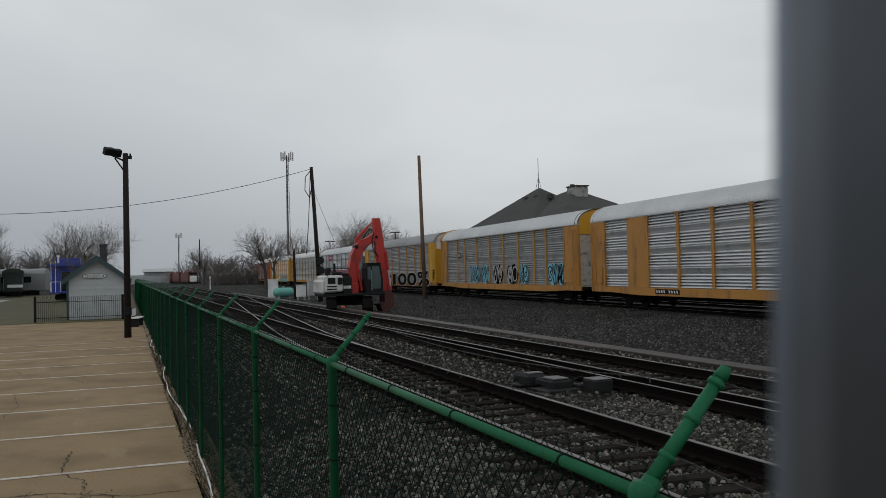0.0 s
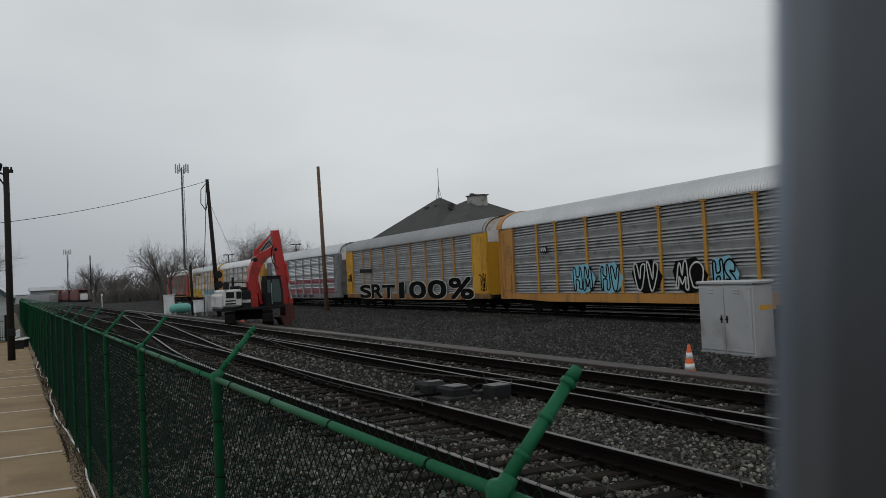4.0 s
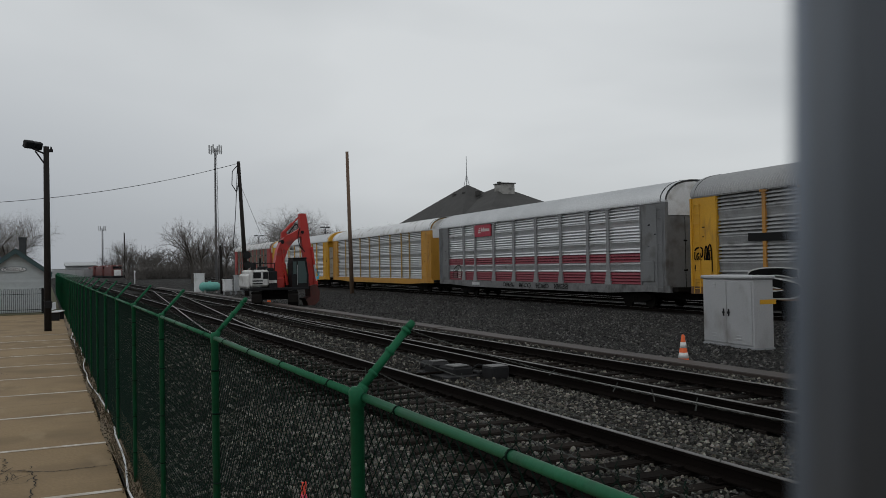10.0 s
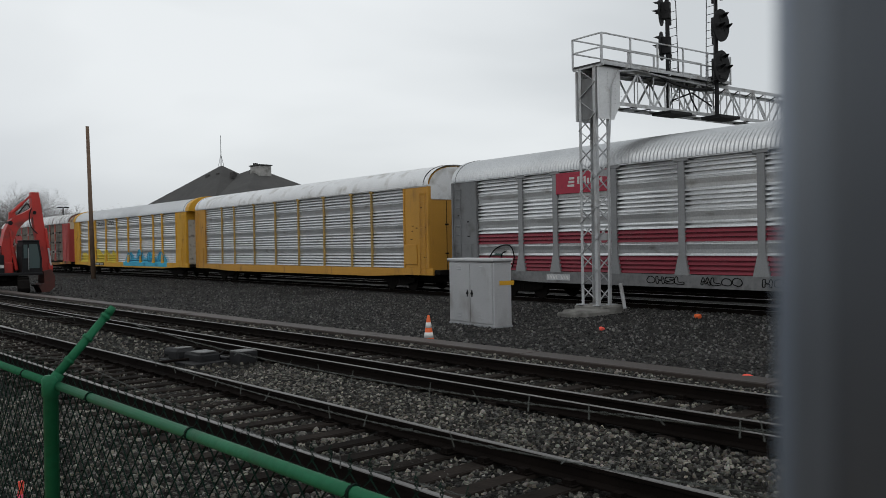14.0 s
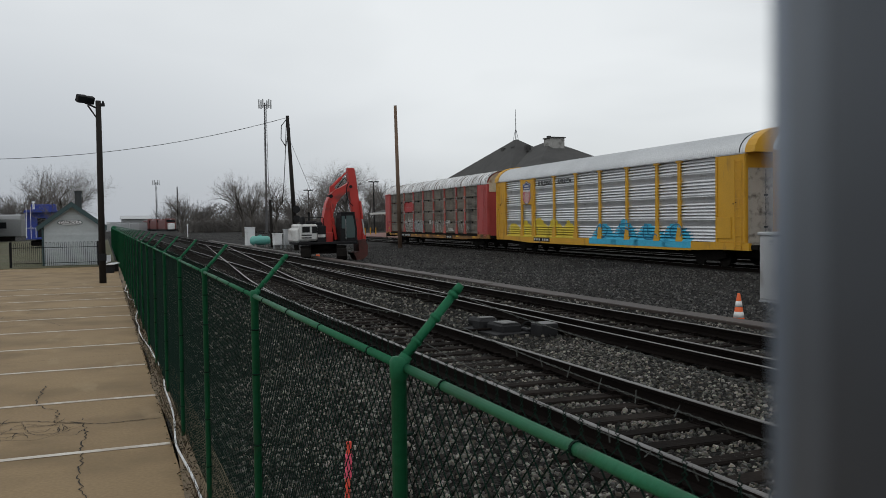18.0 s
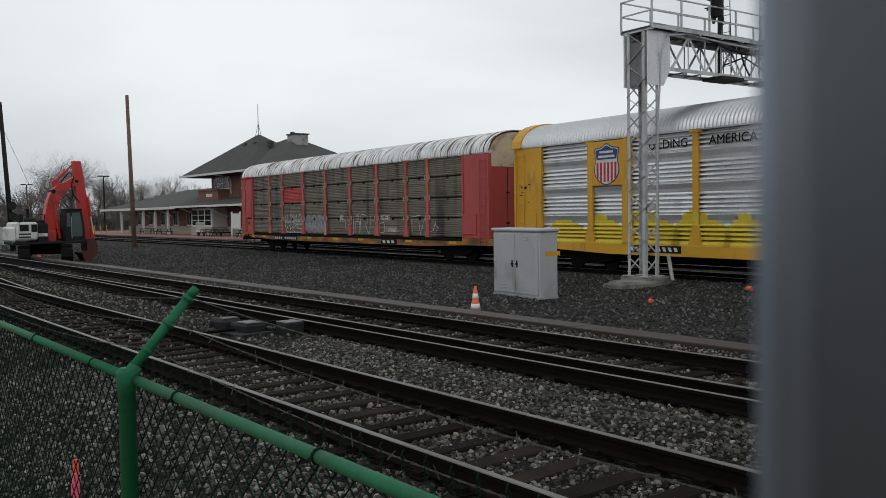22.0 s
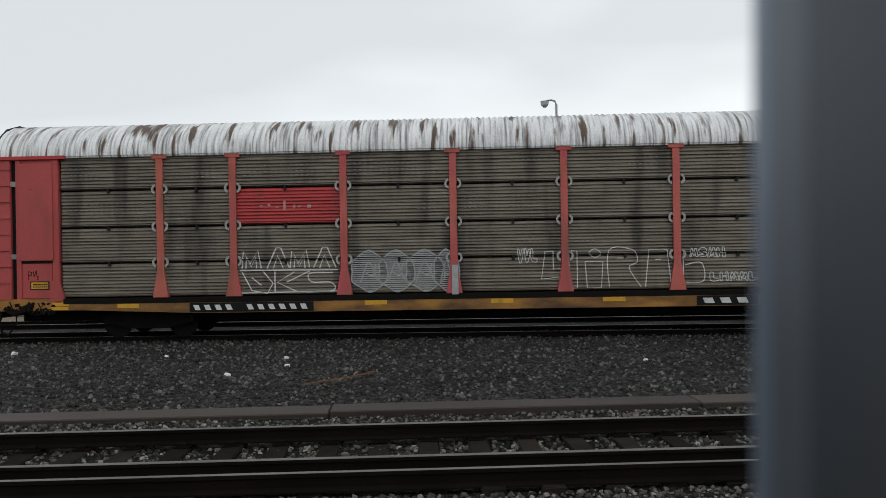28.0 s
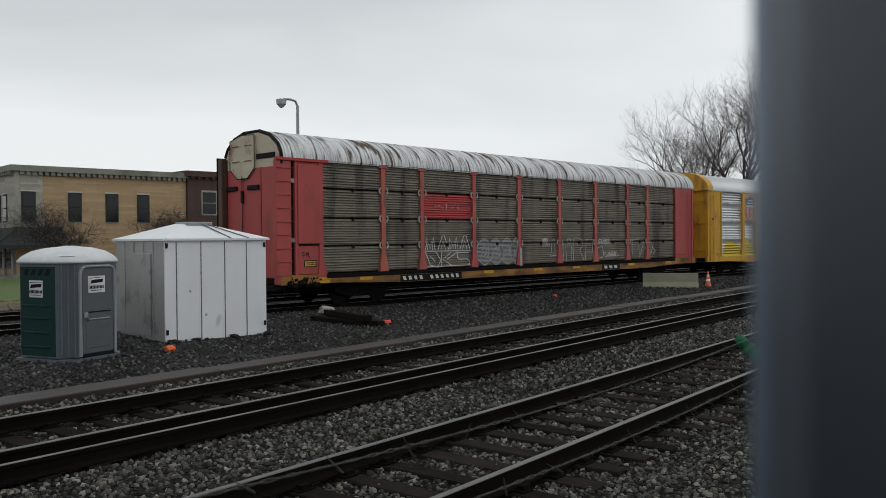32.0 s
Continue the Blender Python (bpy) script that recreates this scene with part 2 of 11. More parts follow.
def pebbles(name, tones, scale, rough=0.8, spec=0.06, patch=0.4):
    """Loose stones lying close: a tone for each cell, rounded relief, and coarse patches of damp."""
    mat = bpy.data.materials.new(name)
    mat.use_nodes = True
    n, l = mat.node_tree.nodes, mat.node_tree.links
    b = n["Principled BSDF"]
    b.inputs["Roughness"].default_value = rough
    b.inputs["Specular IOR Level"].default_value = spec
    co = n.new("ShaderNodeTexCoord")
    vo = n.new("ShaderNodeTexVoronoi")
    vo.inputs["Scale"].default_value = scale
    l.new(co.outputs["Object"], vo.inputs["Vector"])
    sp = n.new("ShaderNodeSeparateColor")
    l.new(vo.outputs["Color"], sp.inputs["Color"])
    cr = n.new("ShaderNodeValToRGB")
    els = cr.color_ramp.elements
    while len(els) < len(tones):
        els.new(0.5)
    for i, c in enumerate(tones):
        els[i].position = i / (len(tones) - 1)
        els[i].color = (*c, 1)
    l.new(sp.outputs["Red"], cr.inputs["Fac"])
    t = n.new("ShaderNodeTexNoise")
    t.inputs["Scale"].default_value = patch
    t.inputs["Detail"].default_value = 5.0
    l.new(co.outputs["Object"], t.inputs["Vector"])
    mr = n.new("ShaderNodeMapRange")
    mr.inputs["From Min"].default_value, mr.inputs["From Max"].default_value = 0.3, 0.7
    mr.inputs["To Min"].default_value, mr.inputs["To Max"].default_value = 0.55, 1.25
    l.new(t.outputs["Fac"], mr.inputs["Value"])
    hs = n.new("ShaderNodeHueSaturation")
    l.new(mr.outputs["Result"], hs.inputs["Value"])
    l.new(cr.outputs["Color"], hs.inputs["Color"])
    l.new(hs.outputs["Color"], b.inputs["Base Color"])
    bp = n.new("ShaderNodeBump")
    bp.invert = True
    bp.inputs["Strength"].default_value = 1.0
    bp.inputs["Distance"].default_value = 0.9 / scale
    l.new(vo.outputs["Distance"], bp.inputs["Height"])
    l.new(bp.outputs["Normal"], b.inputs["Normal"])
    return mat


def glass(name, tint=(0.012, 0.014, 0.016)):
    mat = bpy.data.materials.new(name)
    mat.use_nodes = True
    b = mat.node_tree.nodes["Principled BSDF"]
    b.inputs["Base Color"].default_value = (*tint, 1)
    b.inputs["Roughness"].default_value = 0.08
    b.inputs["Specular IOR Level"].default_value = 0.4
    return mat


def glow(name, color, strength):
    mat = bpy.data.materials.new(name)
    mat.use_nodes = True
    b = mat.node_tree.nodes["Principled BSDF"]
    b.inputs["Base Color"].default_value = (*color, 1)
    b.inputs["Emission Color"].default_value = (*color, 1)
    b.inputs["Emission Strength"].default_value = strength
    return mat


M_YARD = pebbles("wet_yard_gravel", [(0.024, 0.0236, 0.0236), (0.011, 0.0109, 0.0109), (0.042, 0.040, 0.038), (0.016, 0.0156, 0.0153), (0.095, 0.092, 0.086), (0.012, 0.0118, 0.0117)], 19.0, patch=0.3)
# Near-black bed tones paint the shade in the gaps between loose stones.
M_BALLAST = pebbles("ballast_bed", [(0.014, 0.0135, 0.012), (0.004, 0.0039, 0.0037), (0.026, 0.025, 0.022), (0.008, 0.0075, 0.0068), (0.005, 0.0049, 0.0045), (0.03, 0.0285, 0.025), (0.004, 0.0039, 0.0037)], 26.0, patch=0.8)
M_STONES = island_material("ballast_stones", [(0.068, 0.065, 0.057), (0.016, 0.0156, 0.0145), (0.135, 0.13, 0.113), (0.028, 0.026, 0.023), (0.195, 0.187, 0.163), (0.02, 0.0193, 0.018), (0.10, 0.087, 0.069), (0.36, 0.34, 0.295), (0.034, 0.032, 0.029), (0.014, 0.0136, 0.013)], 0.6)
M_YSTONES = island_material("yard_stones", [(0.04, 0.0395, 0.04), (0.012, 0.0119, 0.012), (0.075, 0.073, 0.069), (0.022, 0.021, 0.02), (0.19, 0.184, 0.175), (0.014, 0.0138, 0.0135)], 0.5)
M_LOT = material("worn_concrete_lot", (0.285, 0.203, 0.114), (0.225, 0.158, 0.09), 0.7, spec=0.15, scale=0.3, fine=26, bump=0.2, dirt=(0.165, 0.117, 0.067), dirt_amount=0.45, dirt_scale=(0.7, 0.7, 0.7), streak=((0.32, 0.24, 0.145), (1.6, 0.5, 1.0), 0.6, 0.75))
M_LINE = material("worn_white_paint", (0.62, 0.58, 0.52), (0.45, 0.40, 0.34), 0.7, scale=3.0, fine=40, dirt=(0.3, 0.24, 0.18), dirt_amount=0.5, dirt_scale=(4, 4, 4))
M_CRACK = material("crack_dirt", (0.022, 0.018, 0.014), None, 0.9)
M_DIRT = material("verge_dirt", (0.19, 0.142, 0.088), (0.10, 0.078, 0.051), 0.9, scale=2.0, fine=30, bump=0.8, bump_size=0.03)
M_GRASS = material("winter_grass", (0.062, 0.066, 0.026), (0.098, 0.082, 0.042), 0.9, scale=0.25, fine=14, bump=0.8, bump_size=0.05, dirt=(0.07, 0.055, 0.035), dirt_amount=0.4, dirt_scale=(0.15, 0.15, 0.15))
M_RAIL = material("rusty_rail_web", (0.009, 0.0068, 0.0058), (0.005, 0.004, 0.0035), 0.75, spec=0.04, scale=2.0, fine=40, bump=0.3)
M_HEAD = material("polished_rail_head", (0.165, 0.158, 0.152), (0.075, 0.07, 0.066), 0.38, metal=0.7, scale=1.0, fine=30, bump=0.05)
M_TIE = material("weathered_tie_wood", (0.022, 0.018, 0.0155), (0.009, 0.0077, 0.007), 0.85, spec=0.04, scale=3.0, fine=26, bump=0.6, spread=0.4)
M_PLANK = material("edge_plank", (0.046, 0.034, 0.028), (0.027, 0.02, 0.017), 0.5, spec=0.32, scale=0.6, fine=20, bump=0.3, spread=0.25)
M_GREEN = material("green_fence_paint", (0.010, 0.115, 0.052), (0.008, 0.085, 0.039), 0.5, spec=0.2, scale=3.0, fine=50, bump=0.15, dirt=(0.03, 0.07, 0.045), dirt_amount=0.2, dirt_scale=(3, 3, 3))
M_WIRE = material("green_coated_wire", (0.005, 0.017, 0.0115), (0.0035, 0.012, 0.0085), 0.6, spec=0.05, bump=0)
M_BARB = material("dull_barbed_wire", (0.05, 0.055, 0.05), None, 0.6, metal=0.3, bump=0)
M_POLE = material("creosoted_pole", (0.024, 0.0205, 0.0185), (0.014, 0.0125, 0.012), 0.8, spec=0.2, scale=1.0, fine=25, bump=0.5)
M_BROWNPOLE = material("brown_pole_wood", (0.16, 0.105, 0.07), (0.09, 0.06, 0.045), 0.8, scale=0.8, fine=20, bump=0.5)
M_DARK = material("black_metal", (0.014, 0.014, 0.0155), (0.009, 0.009, 0.01), 0.6, spec=0.2, bump=0.1)
M_GREY = material("grey_metal", (0.30, 0.31, 0.32), (0.24, 0.25, 0.26), 0.5, metal=0.3, bump=0.1)
M_SILVER = material("silver_paint", (0.52, 0.53, 0.54), (0.42, 0.43, 0.44), 0.45, metal=0.25, scale=1.5, fine=30, bump=0.08, dirt=(0.25, 0.23, 0.21), dirt_amount=0.2)
M_WHITE = material("white_paint", (0.72, 0.73, 0.74), (0.62, 0.63, 0.64), 0.5, scale=1.0, fine=30, bump=0.06, dirt=(0.4, 0.39, 0.37), dirt_amount=0.25)
M_BLACK = material("black_paint", (0.009, 0.009, 0.0095), None, 0.6, spec=0.15, bump=0.05)
M_ORANGE = material("safety_orange", (0.78, 0.13, 0.025), (0.65, 0.10, 0.02), 0.5, bump=0.05)
M_REFLECT = material("white_collar", (0.75, 0.75, 0.74), None, 0.4, bump=0)
M_CONCRETE = material("grey_concrete", (0.34, 0.335, 0.32), (0.25, 0.245, 0.235), 0.85, scale=1.5, fine=30, bump=0.4, dirt=(0.13, 0.125, 0.115), dirt_amount=0.35)
M_GLASS = glass("dark_window_glass")
M_ASPHALT = material("wet_street", (0.16, 0.165, 0.17), (0.12, 0.12, 0.125), 0.45, scale=0.3, fine=12, bump=0.2)


# ---- the lie of the land ----
def near_side(y):
    """Where the near sides of the passing cars run: a gentle bend, straight beyond its ends."""
    yy = max(-70.0, min(85.0, y))
    return 22.02 + 0.0849 * yy - 0.000359 * yy * yy + (0.0849 - 0.000718 * yy) * (y - yy)


def track3(y, off=1.58):
    return near_side(y) + off


def step(a, b, v):
    t = max(0.0, min(1.0, (v - a) / (b - a)))
    return t * t * (3 - 2 * t)


def ground_z(x, y):
    z = -0.10 * (1 - step(0.35, 0.6, x))
    z += 0.235 * step(1.5, 2.9, x) - 0.215 * step(11.75, 13.0, x)
    n = near_side(max(-70, min(120, y)))
    z += 0.04 * step(n - 3.5, n - 0.4, x) - 0.06 * step(n + 9, n + 14, x)
    return z


xs = sorted({-1500, -600, -250, -120, -60, -30, -15, -6, 0.35, 0.45, 0.6, 40, 44, 50, 60, 80, 120, 250, 600, 1500}
            | {round(1.2 + 0.4 * i, 2) for i in range(32)} | {14 + i for i in range(26)})
ys = sorted({-1500, -600, -300, -160, 300, 450, 700, 1100, 1800} | {-120 + 6 * i for i in range(62)} | {-30 + 2 * i for i in range(50)})
g = Shape()
g.v = [(x, y, ground_z(x, y)) for x in xs for y in ys]
g.f = [(i * len(ys) + j, (i + 1) * len(ys) + j, (i + 1) * len(ys) + j + 1, i * len(ys) + j + 1) for i in range(len(xs) - 1) for j in range(len(ys) - 1)]
ground = structure("ground", g, M_YARD, "dark wet gravel ground of a railway yard")

# ballast bed of the two near tracks, its colour darkened as shade between stones
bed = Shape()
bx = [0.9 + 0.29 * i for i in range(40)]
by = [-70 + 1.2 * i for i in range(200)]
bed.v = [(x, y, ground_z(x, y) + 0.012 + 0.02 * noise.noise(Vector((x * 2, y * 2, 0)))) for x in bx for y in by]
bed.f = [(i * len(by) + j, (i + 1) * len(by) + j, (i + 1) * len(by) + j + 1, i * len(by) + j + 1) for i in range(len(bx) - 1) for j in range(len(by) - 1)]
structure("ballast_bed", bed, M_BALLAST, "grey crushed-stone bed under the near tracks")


def stones(name, mat, count, x0, x1, y0, y1, s0, s1, label, seed, keep=lambda x, y: True):
    rnd = random.Random(seed)
    sh = Shape()
    if s1 < 0.05:
        base = [(-1, -1, -0.6), (1, -0.8, -0.6), (0.9, 1, -0.6), (-0.8, 0.9, -0.6), (-0.6, -0.7, 0.6), (0.7, -0.5, 0.8), (0.1, 0.8, 0.6)]
        faces = [(4, 5, 6), (0, 1, 5, 4), (1, 2, 5), (2, 6, 5), (2, 3, 6), (3, 0, 4, 6)]
    else:
        base = [(-1, -0.8, -0.6), (1, -0.7, -0.6), (0.1, 1, -0.6), (-0.6, -0.5, 0.6), (0.6, -0.4, 0.75), (0.1, 0.6, 0.6)]
        faces = [(3, 4, 5), (0, 1, 4, 3), (1, 2, 5, 4), (2, 0, 3, 5)]
    while count > 0:
        x, y = rnd.uniform(x0, x1), rnd.uniform(y0, y1)
        count -= 1
        if not keep(x, y):
            continue
        r = rnd.uniform(s0, s1)
        a, c = rnd.uniform(0, 6.28), rnd.uniform(0.6, 1.0)
        ca, sa, t = math.cos(a), math.sin(a), rnd.uniform(-0.5, 0.5)
        z = ground_z(x, y) + 0.012 + r * 0.25
        vs = []
        for px, py, pz in base:
            px, py, pz = px * r * rnd.uniform(0.7, 1.1), py * r * c * rnd.uniform(0.7, 1.1), pz * r * 0.75
            pz, px = pz + t * px, px
            vs.append((x + px * ca - py * sa, y + px * sa + py * ca, z + pz))
        sh.add(vs, faces)
    me = bpy.data.meshes.new(name)
    me.from_pydata(sh.v, [], sh.f)
    me.materials.append(mat)
    return tagged(new(name, me), label, "gravel", "", "stuff")


R1, R2, R3, R4 = 4.18, 5.685, 8.29, 9.83
RAIL_TOP = 0.465
near_bed = lambda x, y: min(abs(x - r) for r in (R1, R2, R3, R4, R3 - 0.45)) > 0.10
stones("ballast_gravel", M_STONES, 60000, 0.9, 8.2, -10, 13, 0.014, 0.037, "grey crushed-stone ballast, wet, with pale stones among dark", 3, near_bed)
stones("ballast_gravel", M_STONES, 17000, 1.2, 11.6, 13, 40, 0.03, 0.055, "grey crushed-stone ballast between the near tracks", 4, near_bed)
stones("ballast_gravel", M_STONES, 40000, 1.2, 11.6, -32, -10, 0.026, 0.052, "grey crushed-stone ballast beside the near tracks", 5, near_bed)
stones("ballast_gravel", M_STONES, 19000, 8.0, 11.7, -12, 14, 0.015, 0.038, "dark crushed-stone ballast of the second track", 6, near_bed)
stones("yard_gravel", M_YSTONES, 34000, 12.6, 24, -22, 34, 0.018, 0.046, "small dark wet stones strewn over the yard", 7)
stones("yard_gravel", M_YSTONES, 6000, 12.6, 27, 34, 75, 0.03, 0.06, "dark wet stones strewn over the far yard", 8)
stones("yard_gravel", M_YSTONES, 8000, 11.9, 20, -50, -22, 0.03, 0.06, "dark wet stones strewn beside the second track", 9)


# ---- rails and ties ----
def rail_pair(parent, centre, y0, y1, step_y, top, gauge=1.505, curved=False):
    for side in (-1, 1):
        web, head = Shape(), Shape()
        prof = [(-0.07, -0.165), (0.07, -0.165), (0.07, -0.15), (0.012, -0.125), (0.012, -0.045), (0.035, -0.035), (0.035, -0.004), (-0.035, -0.004), (-0.035, -0.035), (-0.012, -0.045), (-0.012, -0.125), (-0.07, -0.15)]
        cap = [(-0.033, -0.004), (0.033, -0.004), (0.026, 0.003), (-0.026, 0.003)]
        yy = [y0 + step_y * i for i in range(int((y1 - y0) / step_y) + 1)]
        for sh, pr in ((web, prof), (head, cap)):
            n = len(pr)
            for y in yy:
                cx = centre(y) + side * gauge / 2
                sh.v += [(cx + a, y, top + b) for a, b in pr]
            for k in range(len(yy) - 1):
                sh.f += [(k * n + i, k * n + (i + 1) % n, (k + 1) * n + (i + 1) % n, (k + 1) * n + i) for i in range(n)]
            sh.f += [tuple(range(n)), tuple((len(yy) - 1) * n + i for i in range(n))]
        rail = part("rail", web, M_RAIL, parent)
        part("rail_head", head, M_HEAD, rail, "bright worn top of the rail")


def tie_mesh(length, seed):
    rnd = random.Random(seed)
    s = Shape().box(-length / 2, length / 2, -0.11, 0.11, -0.17, 0, 0.012)
    s.v = [(x + rnd.uniform(-0.01, 0.01), y + rnd.uniform(-0.008, 0.008), z + rnd.uniform(-0.008, 0.004)) for x, y, z in s.v]
    return s.mesh("tie", M_TIE)


tie_shapes = [tie_mesh(2.6, i) for i in range(5)]
plate = Shape().box(-0.17, 0.17, -0.09, 0.09, 0, 0.012).box(-0.15, -0.08, -0.05, 0.05, 0.01, 0.05).box(0.08, 0.15, -0.05, 0.05, 0.01, 0.05).mesh("tie_plate", M_RAIL)


def railway(name, centre, y0, y1, top, label, ties=(0, 0), ties_far=(), rail_step=3.0, plates=(0, 0)):
    t = thing(name, pose(0, 0, 0), label, "railway track", "railway tracks", "structure")
    rail_pair(t, centre, y0, y1, rail_step, top)
    rnd = random.Random(int(abs(y0) * 7 + top * 100))
    y = ties[0]
    while y < ties[1]:
        ob = new("tie", rnd.choice(tie_shapes))
        ob.parent = t
        ob.matrix_basis = pose(centre(y) + rnd.uniform(-0.06, 0.06), y, top - 0.175 + rnd.uniform(-0.012, 0.005), 0, rnd.uniform(-0.4, 0.4), rnd.uniform(-1.5, 1.5))
        if plates[0] < y < plates[1]:
            for side in (-0.7525, 0.7525):
                pl = new("tie_plate", plate)
                pl.parent = t
                pl.matrix_basis = pose(centre(y) + side, y, top - 0.178)
        y += 0.535
    for a, b in ties_far:
        sh, y = Shape(), a
        while y < b:
            c = centre(y) + rnd.uniform(-0.06, 0.06)
            sh.box(c - 1.3, c + 1.3, y - 0.11, y + 0.11, top - 0.34, top - 0.175)
            y += 0.535
        tagged(part("tie_row", sh, M_TIE, t), "dark wooden ties in a row", "", "", "stuff")
    return t


mid1, mid2 = (R1 + R2) / 2, (R3 + R4) / 2
railway("railway_track", lambda y: mid1, -70, 170, RAIL_TOP, "straight railway track on weathered wooden ties, bright rail tops", (-16, 46), [(46, 110), (-60, -16)], plates=(-14, 26))
second_track = railway("railway_track", lambda y: mid2, -70, 170, RAIL_TOP, "railway track with dark wooden ties beside an edge plank", (-16, 40), [(40, 110), (-60, -16)], plates=(-10, 20))

spare = Shape()
prof = [(-0.07, -0.165), (0.07, -0.165), (0.07, -0.15), (0.012, -0.125), (0.012, -0.045), (0.035, -0.035), (0.035, 0.0), (-0.035, 0.0), (-0.035, -0.035), (-0.012, -0.045), (-0.012, -0.125), (-0.07, -0.15)]
head = Shape()
cuts = [-60.0, 12.0] + [12.0 + 2.0 * i for i in range(1, 14)]
for y in cuts:
    x = R3 - 0.45 + 0.36 * step(12, 40, y)
    spare.v += [(x + a, y, RAIL_TOP - 0.012 + b) for a, b in prof]
    head.v += [(x - 0.03, y, RAIL_TOP - 0.0125), (x + 0.03, y, RAIL_TOP - 0.0125), (x + 0.025, y, RAIL_TOP - 0.008), (x - 0.025, y, RAIL_TOP - 0.008)]
for k in range(len(cuts) - 1):
    for sh, n in ((spare, 12), (head, 4)):
        sh.f += [(k * n + i, k * n + (i + 1) % n, (k + 1) * n + (i + 1) % n, (k + 1) * n + i) for i in range(n)]
part("guard_rail", spare, M_RAIL, second_track, "extra rail laid close beside the running rail")
part("guard_rail_head", head, M_HEAD, second_track, "worn top of the extra rail")


def crossover(y, a=mid1, b=mid2):
    u = y - 25.0
    return a + max(0.0, min(b - a, 0.0786 * (u if u > 6 else max(0.0, u + 6) ** 2 / 24)))


cross = thing("railway_track", pose(0, 0, 0), "curved crossover rails between two tracks", "railway track", "railway tracks", "structure")
rail_pair(cross, lambda y: crossover(y), 19, 88, 1.0, RAIL_TOP - 0.005)
sh = Shape()
rnd = random.Random(5)
yt = 24.0
while yt < 78:
    c = (crossover(yt) + mid1) / 2
    w_ = 1.4 + 0.5 * (crossover(yt) - mid1)
    sh.box(c - w_, c + w_, yt + 0.15, yt + 0.37, RAIL_TOP - 0.34, RAIL_TOP - 0.182)
    yt += 0.535
tagged(part("tie_row", sh, M_TIE, cross), "long dark switch ties", "", "", "stuff")
railway("railway_track", track3, -150, 420, 0.21, "railway track under the passing train", (0, 0), [(-90, 130)], 4.0)
railway("railway_track", lambda y: track3(y) + 4.3, -150, 420, 0.21, "further railway track beside the station platform", (0, 0), [(-90, 130)], 4.0)

# plank edging between the second track and the yard
edging = thing("edge_planks", pose(0, 0, 0), "long brown plank edging laid beside the track", "planks", "", "structure")
plank_shapes = []
for i in range(3):
    plank_shapes.append(Shape().box(-0.28, 0.28, -2.42, 2.42, -0.14, 0.0, 0.015).mesh("plank", M_PLANK))
for i in range(34):
    y = -60 + i * 4.86
    ob = new("plank", plank_shapes[i % 3])
    ob.parent = edging
    ob.matrix_basis = pose(11.62 + random.uniform(-0.03, 0.03), y, 0.325 + random.uniform(-0.015, 0.01), 0, random.uniform(-1, 1), random.uniform(-0.25, 0.25))

# ---- parking lot ----
LOT_X = 0.62
lot = structure("pavement", Shape().box(-60, LOT_X, -30, 52.0, -0.12, 0.0), M_LOT, "tan concrete parking lot with worn white bay lines and cracks")
y = 9.62 - 2.83 * 8
bay = 0
while y < 36:
    s = Shape().box(-6.2, 0.60 + 0.04 * math.sin(bay * 2.3), y - 0.05, y + 0.05, 0.004, 0.006)
    part("bay_line", s, M_LINE, lot, "worn white parking bay line")
    bay += 1
    y += 2.83
verge = Shape()
for i in range(60):
    y = -30 + 1.5 * i
    verge.v += [(0.61 + 0.05 * math.sin(i * 1.7), y, 0.008), (0.80, y, 0.05 + 0.03 * math.sin(i * 2.3)), (0.98, y, 0.04)]
for i in range(59):
    verge.f += [(3 * i, 3 * i + 1, 3 * i + 4, 3 * i + 3), (3 * i + 1, 3 * i + 2, 3 * i + 5, 3 * i + 4)]
structure("verge", verge, M_DIRT, "strip of dirt and dead weeds under the fence")


def crack(points, w, rnd):
    s = Shape()
    n = len(points)
    for i, (x, y) in enumerate(points):
        ww = 0.6 * w * rnd.uniform(0.4, 1.2) * (0.3 if i in (0, n - 1) else 1)
        j = points[min(i + 1, n - 1)], points[max(i - 1, 0)]
        d = Vector((j[0][0] - j[1][0], j[0][1] - j[1][1])).normalized()
        s.v += [(x - d.y * ww, y + d.x * ww, 0.0055), (x + d.y * ww, y - d.x * ww, 0.0055)]
    s.f = [(2 * i, 2 * i + 1, 2 * i + 3, 2 * i + 2) for i in range(n - 1)]
    return s


rnd = random.Random(11)


def jagged(pts, per=0.07, off=0.028):
    """A broken line through the points, with small kinks."""
    out = []
    for (xa, ya), (xb, yb) in zip(pts, pts[1:]):
        k = max(1, int(math.hypot(xb - xa, yb - ya) / per))
        out += [(xa + (xb - xa) * i / k + (rnd.uniform(-off, off) if i else 0), ya + (yb - ya) * i / k + (rnd.uniform(-off, off) if i else 0)) for i in range(k)]
    return out + [pts[-1]]


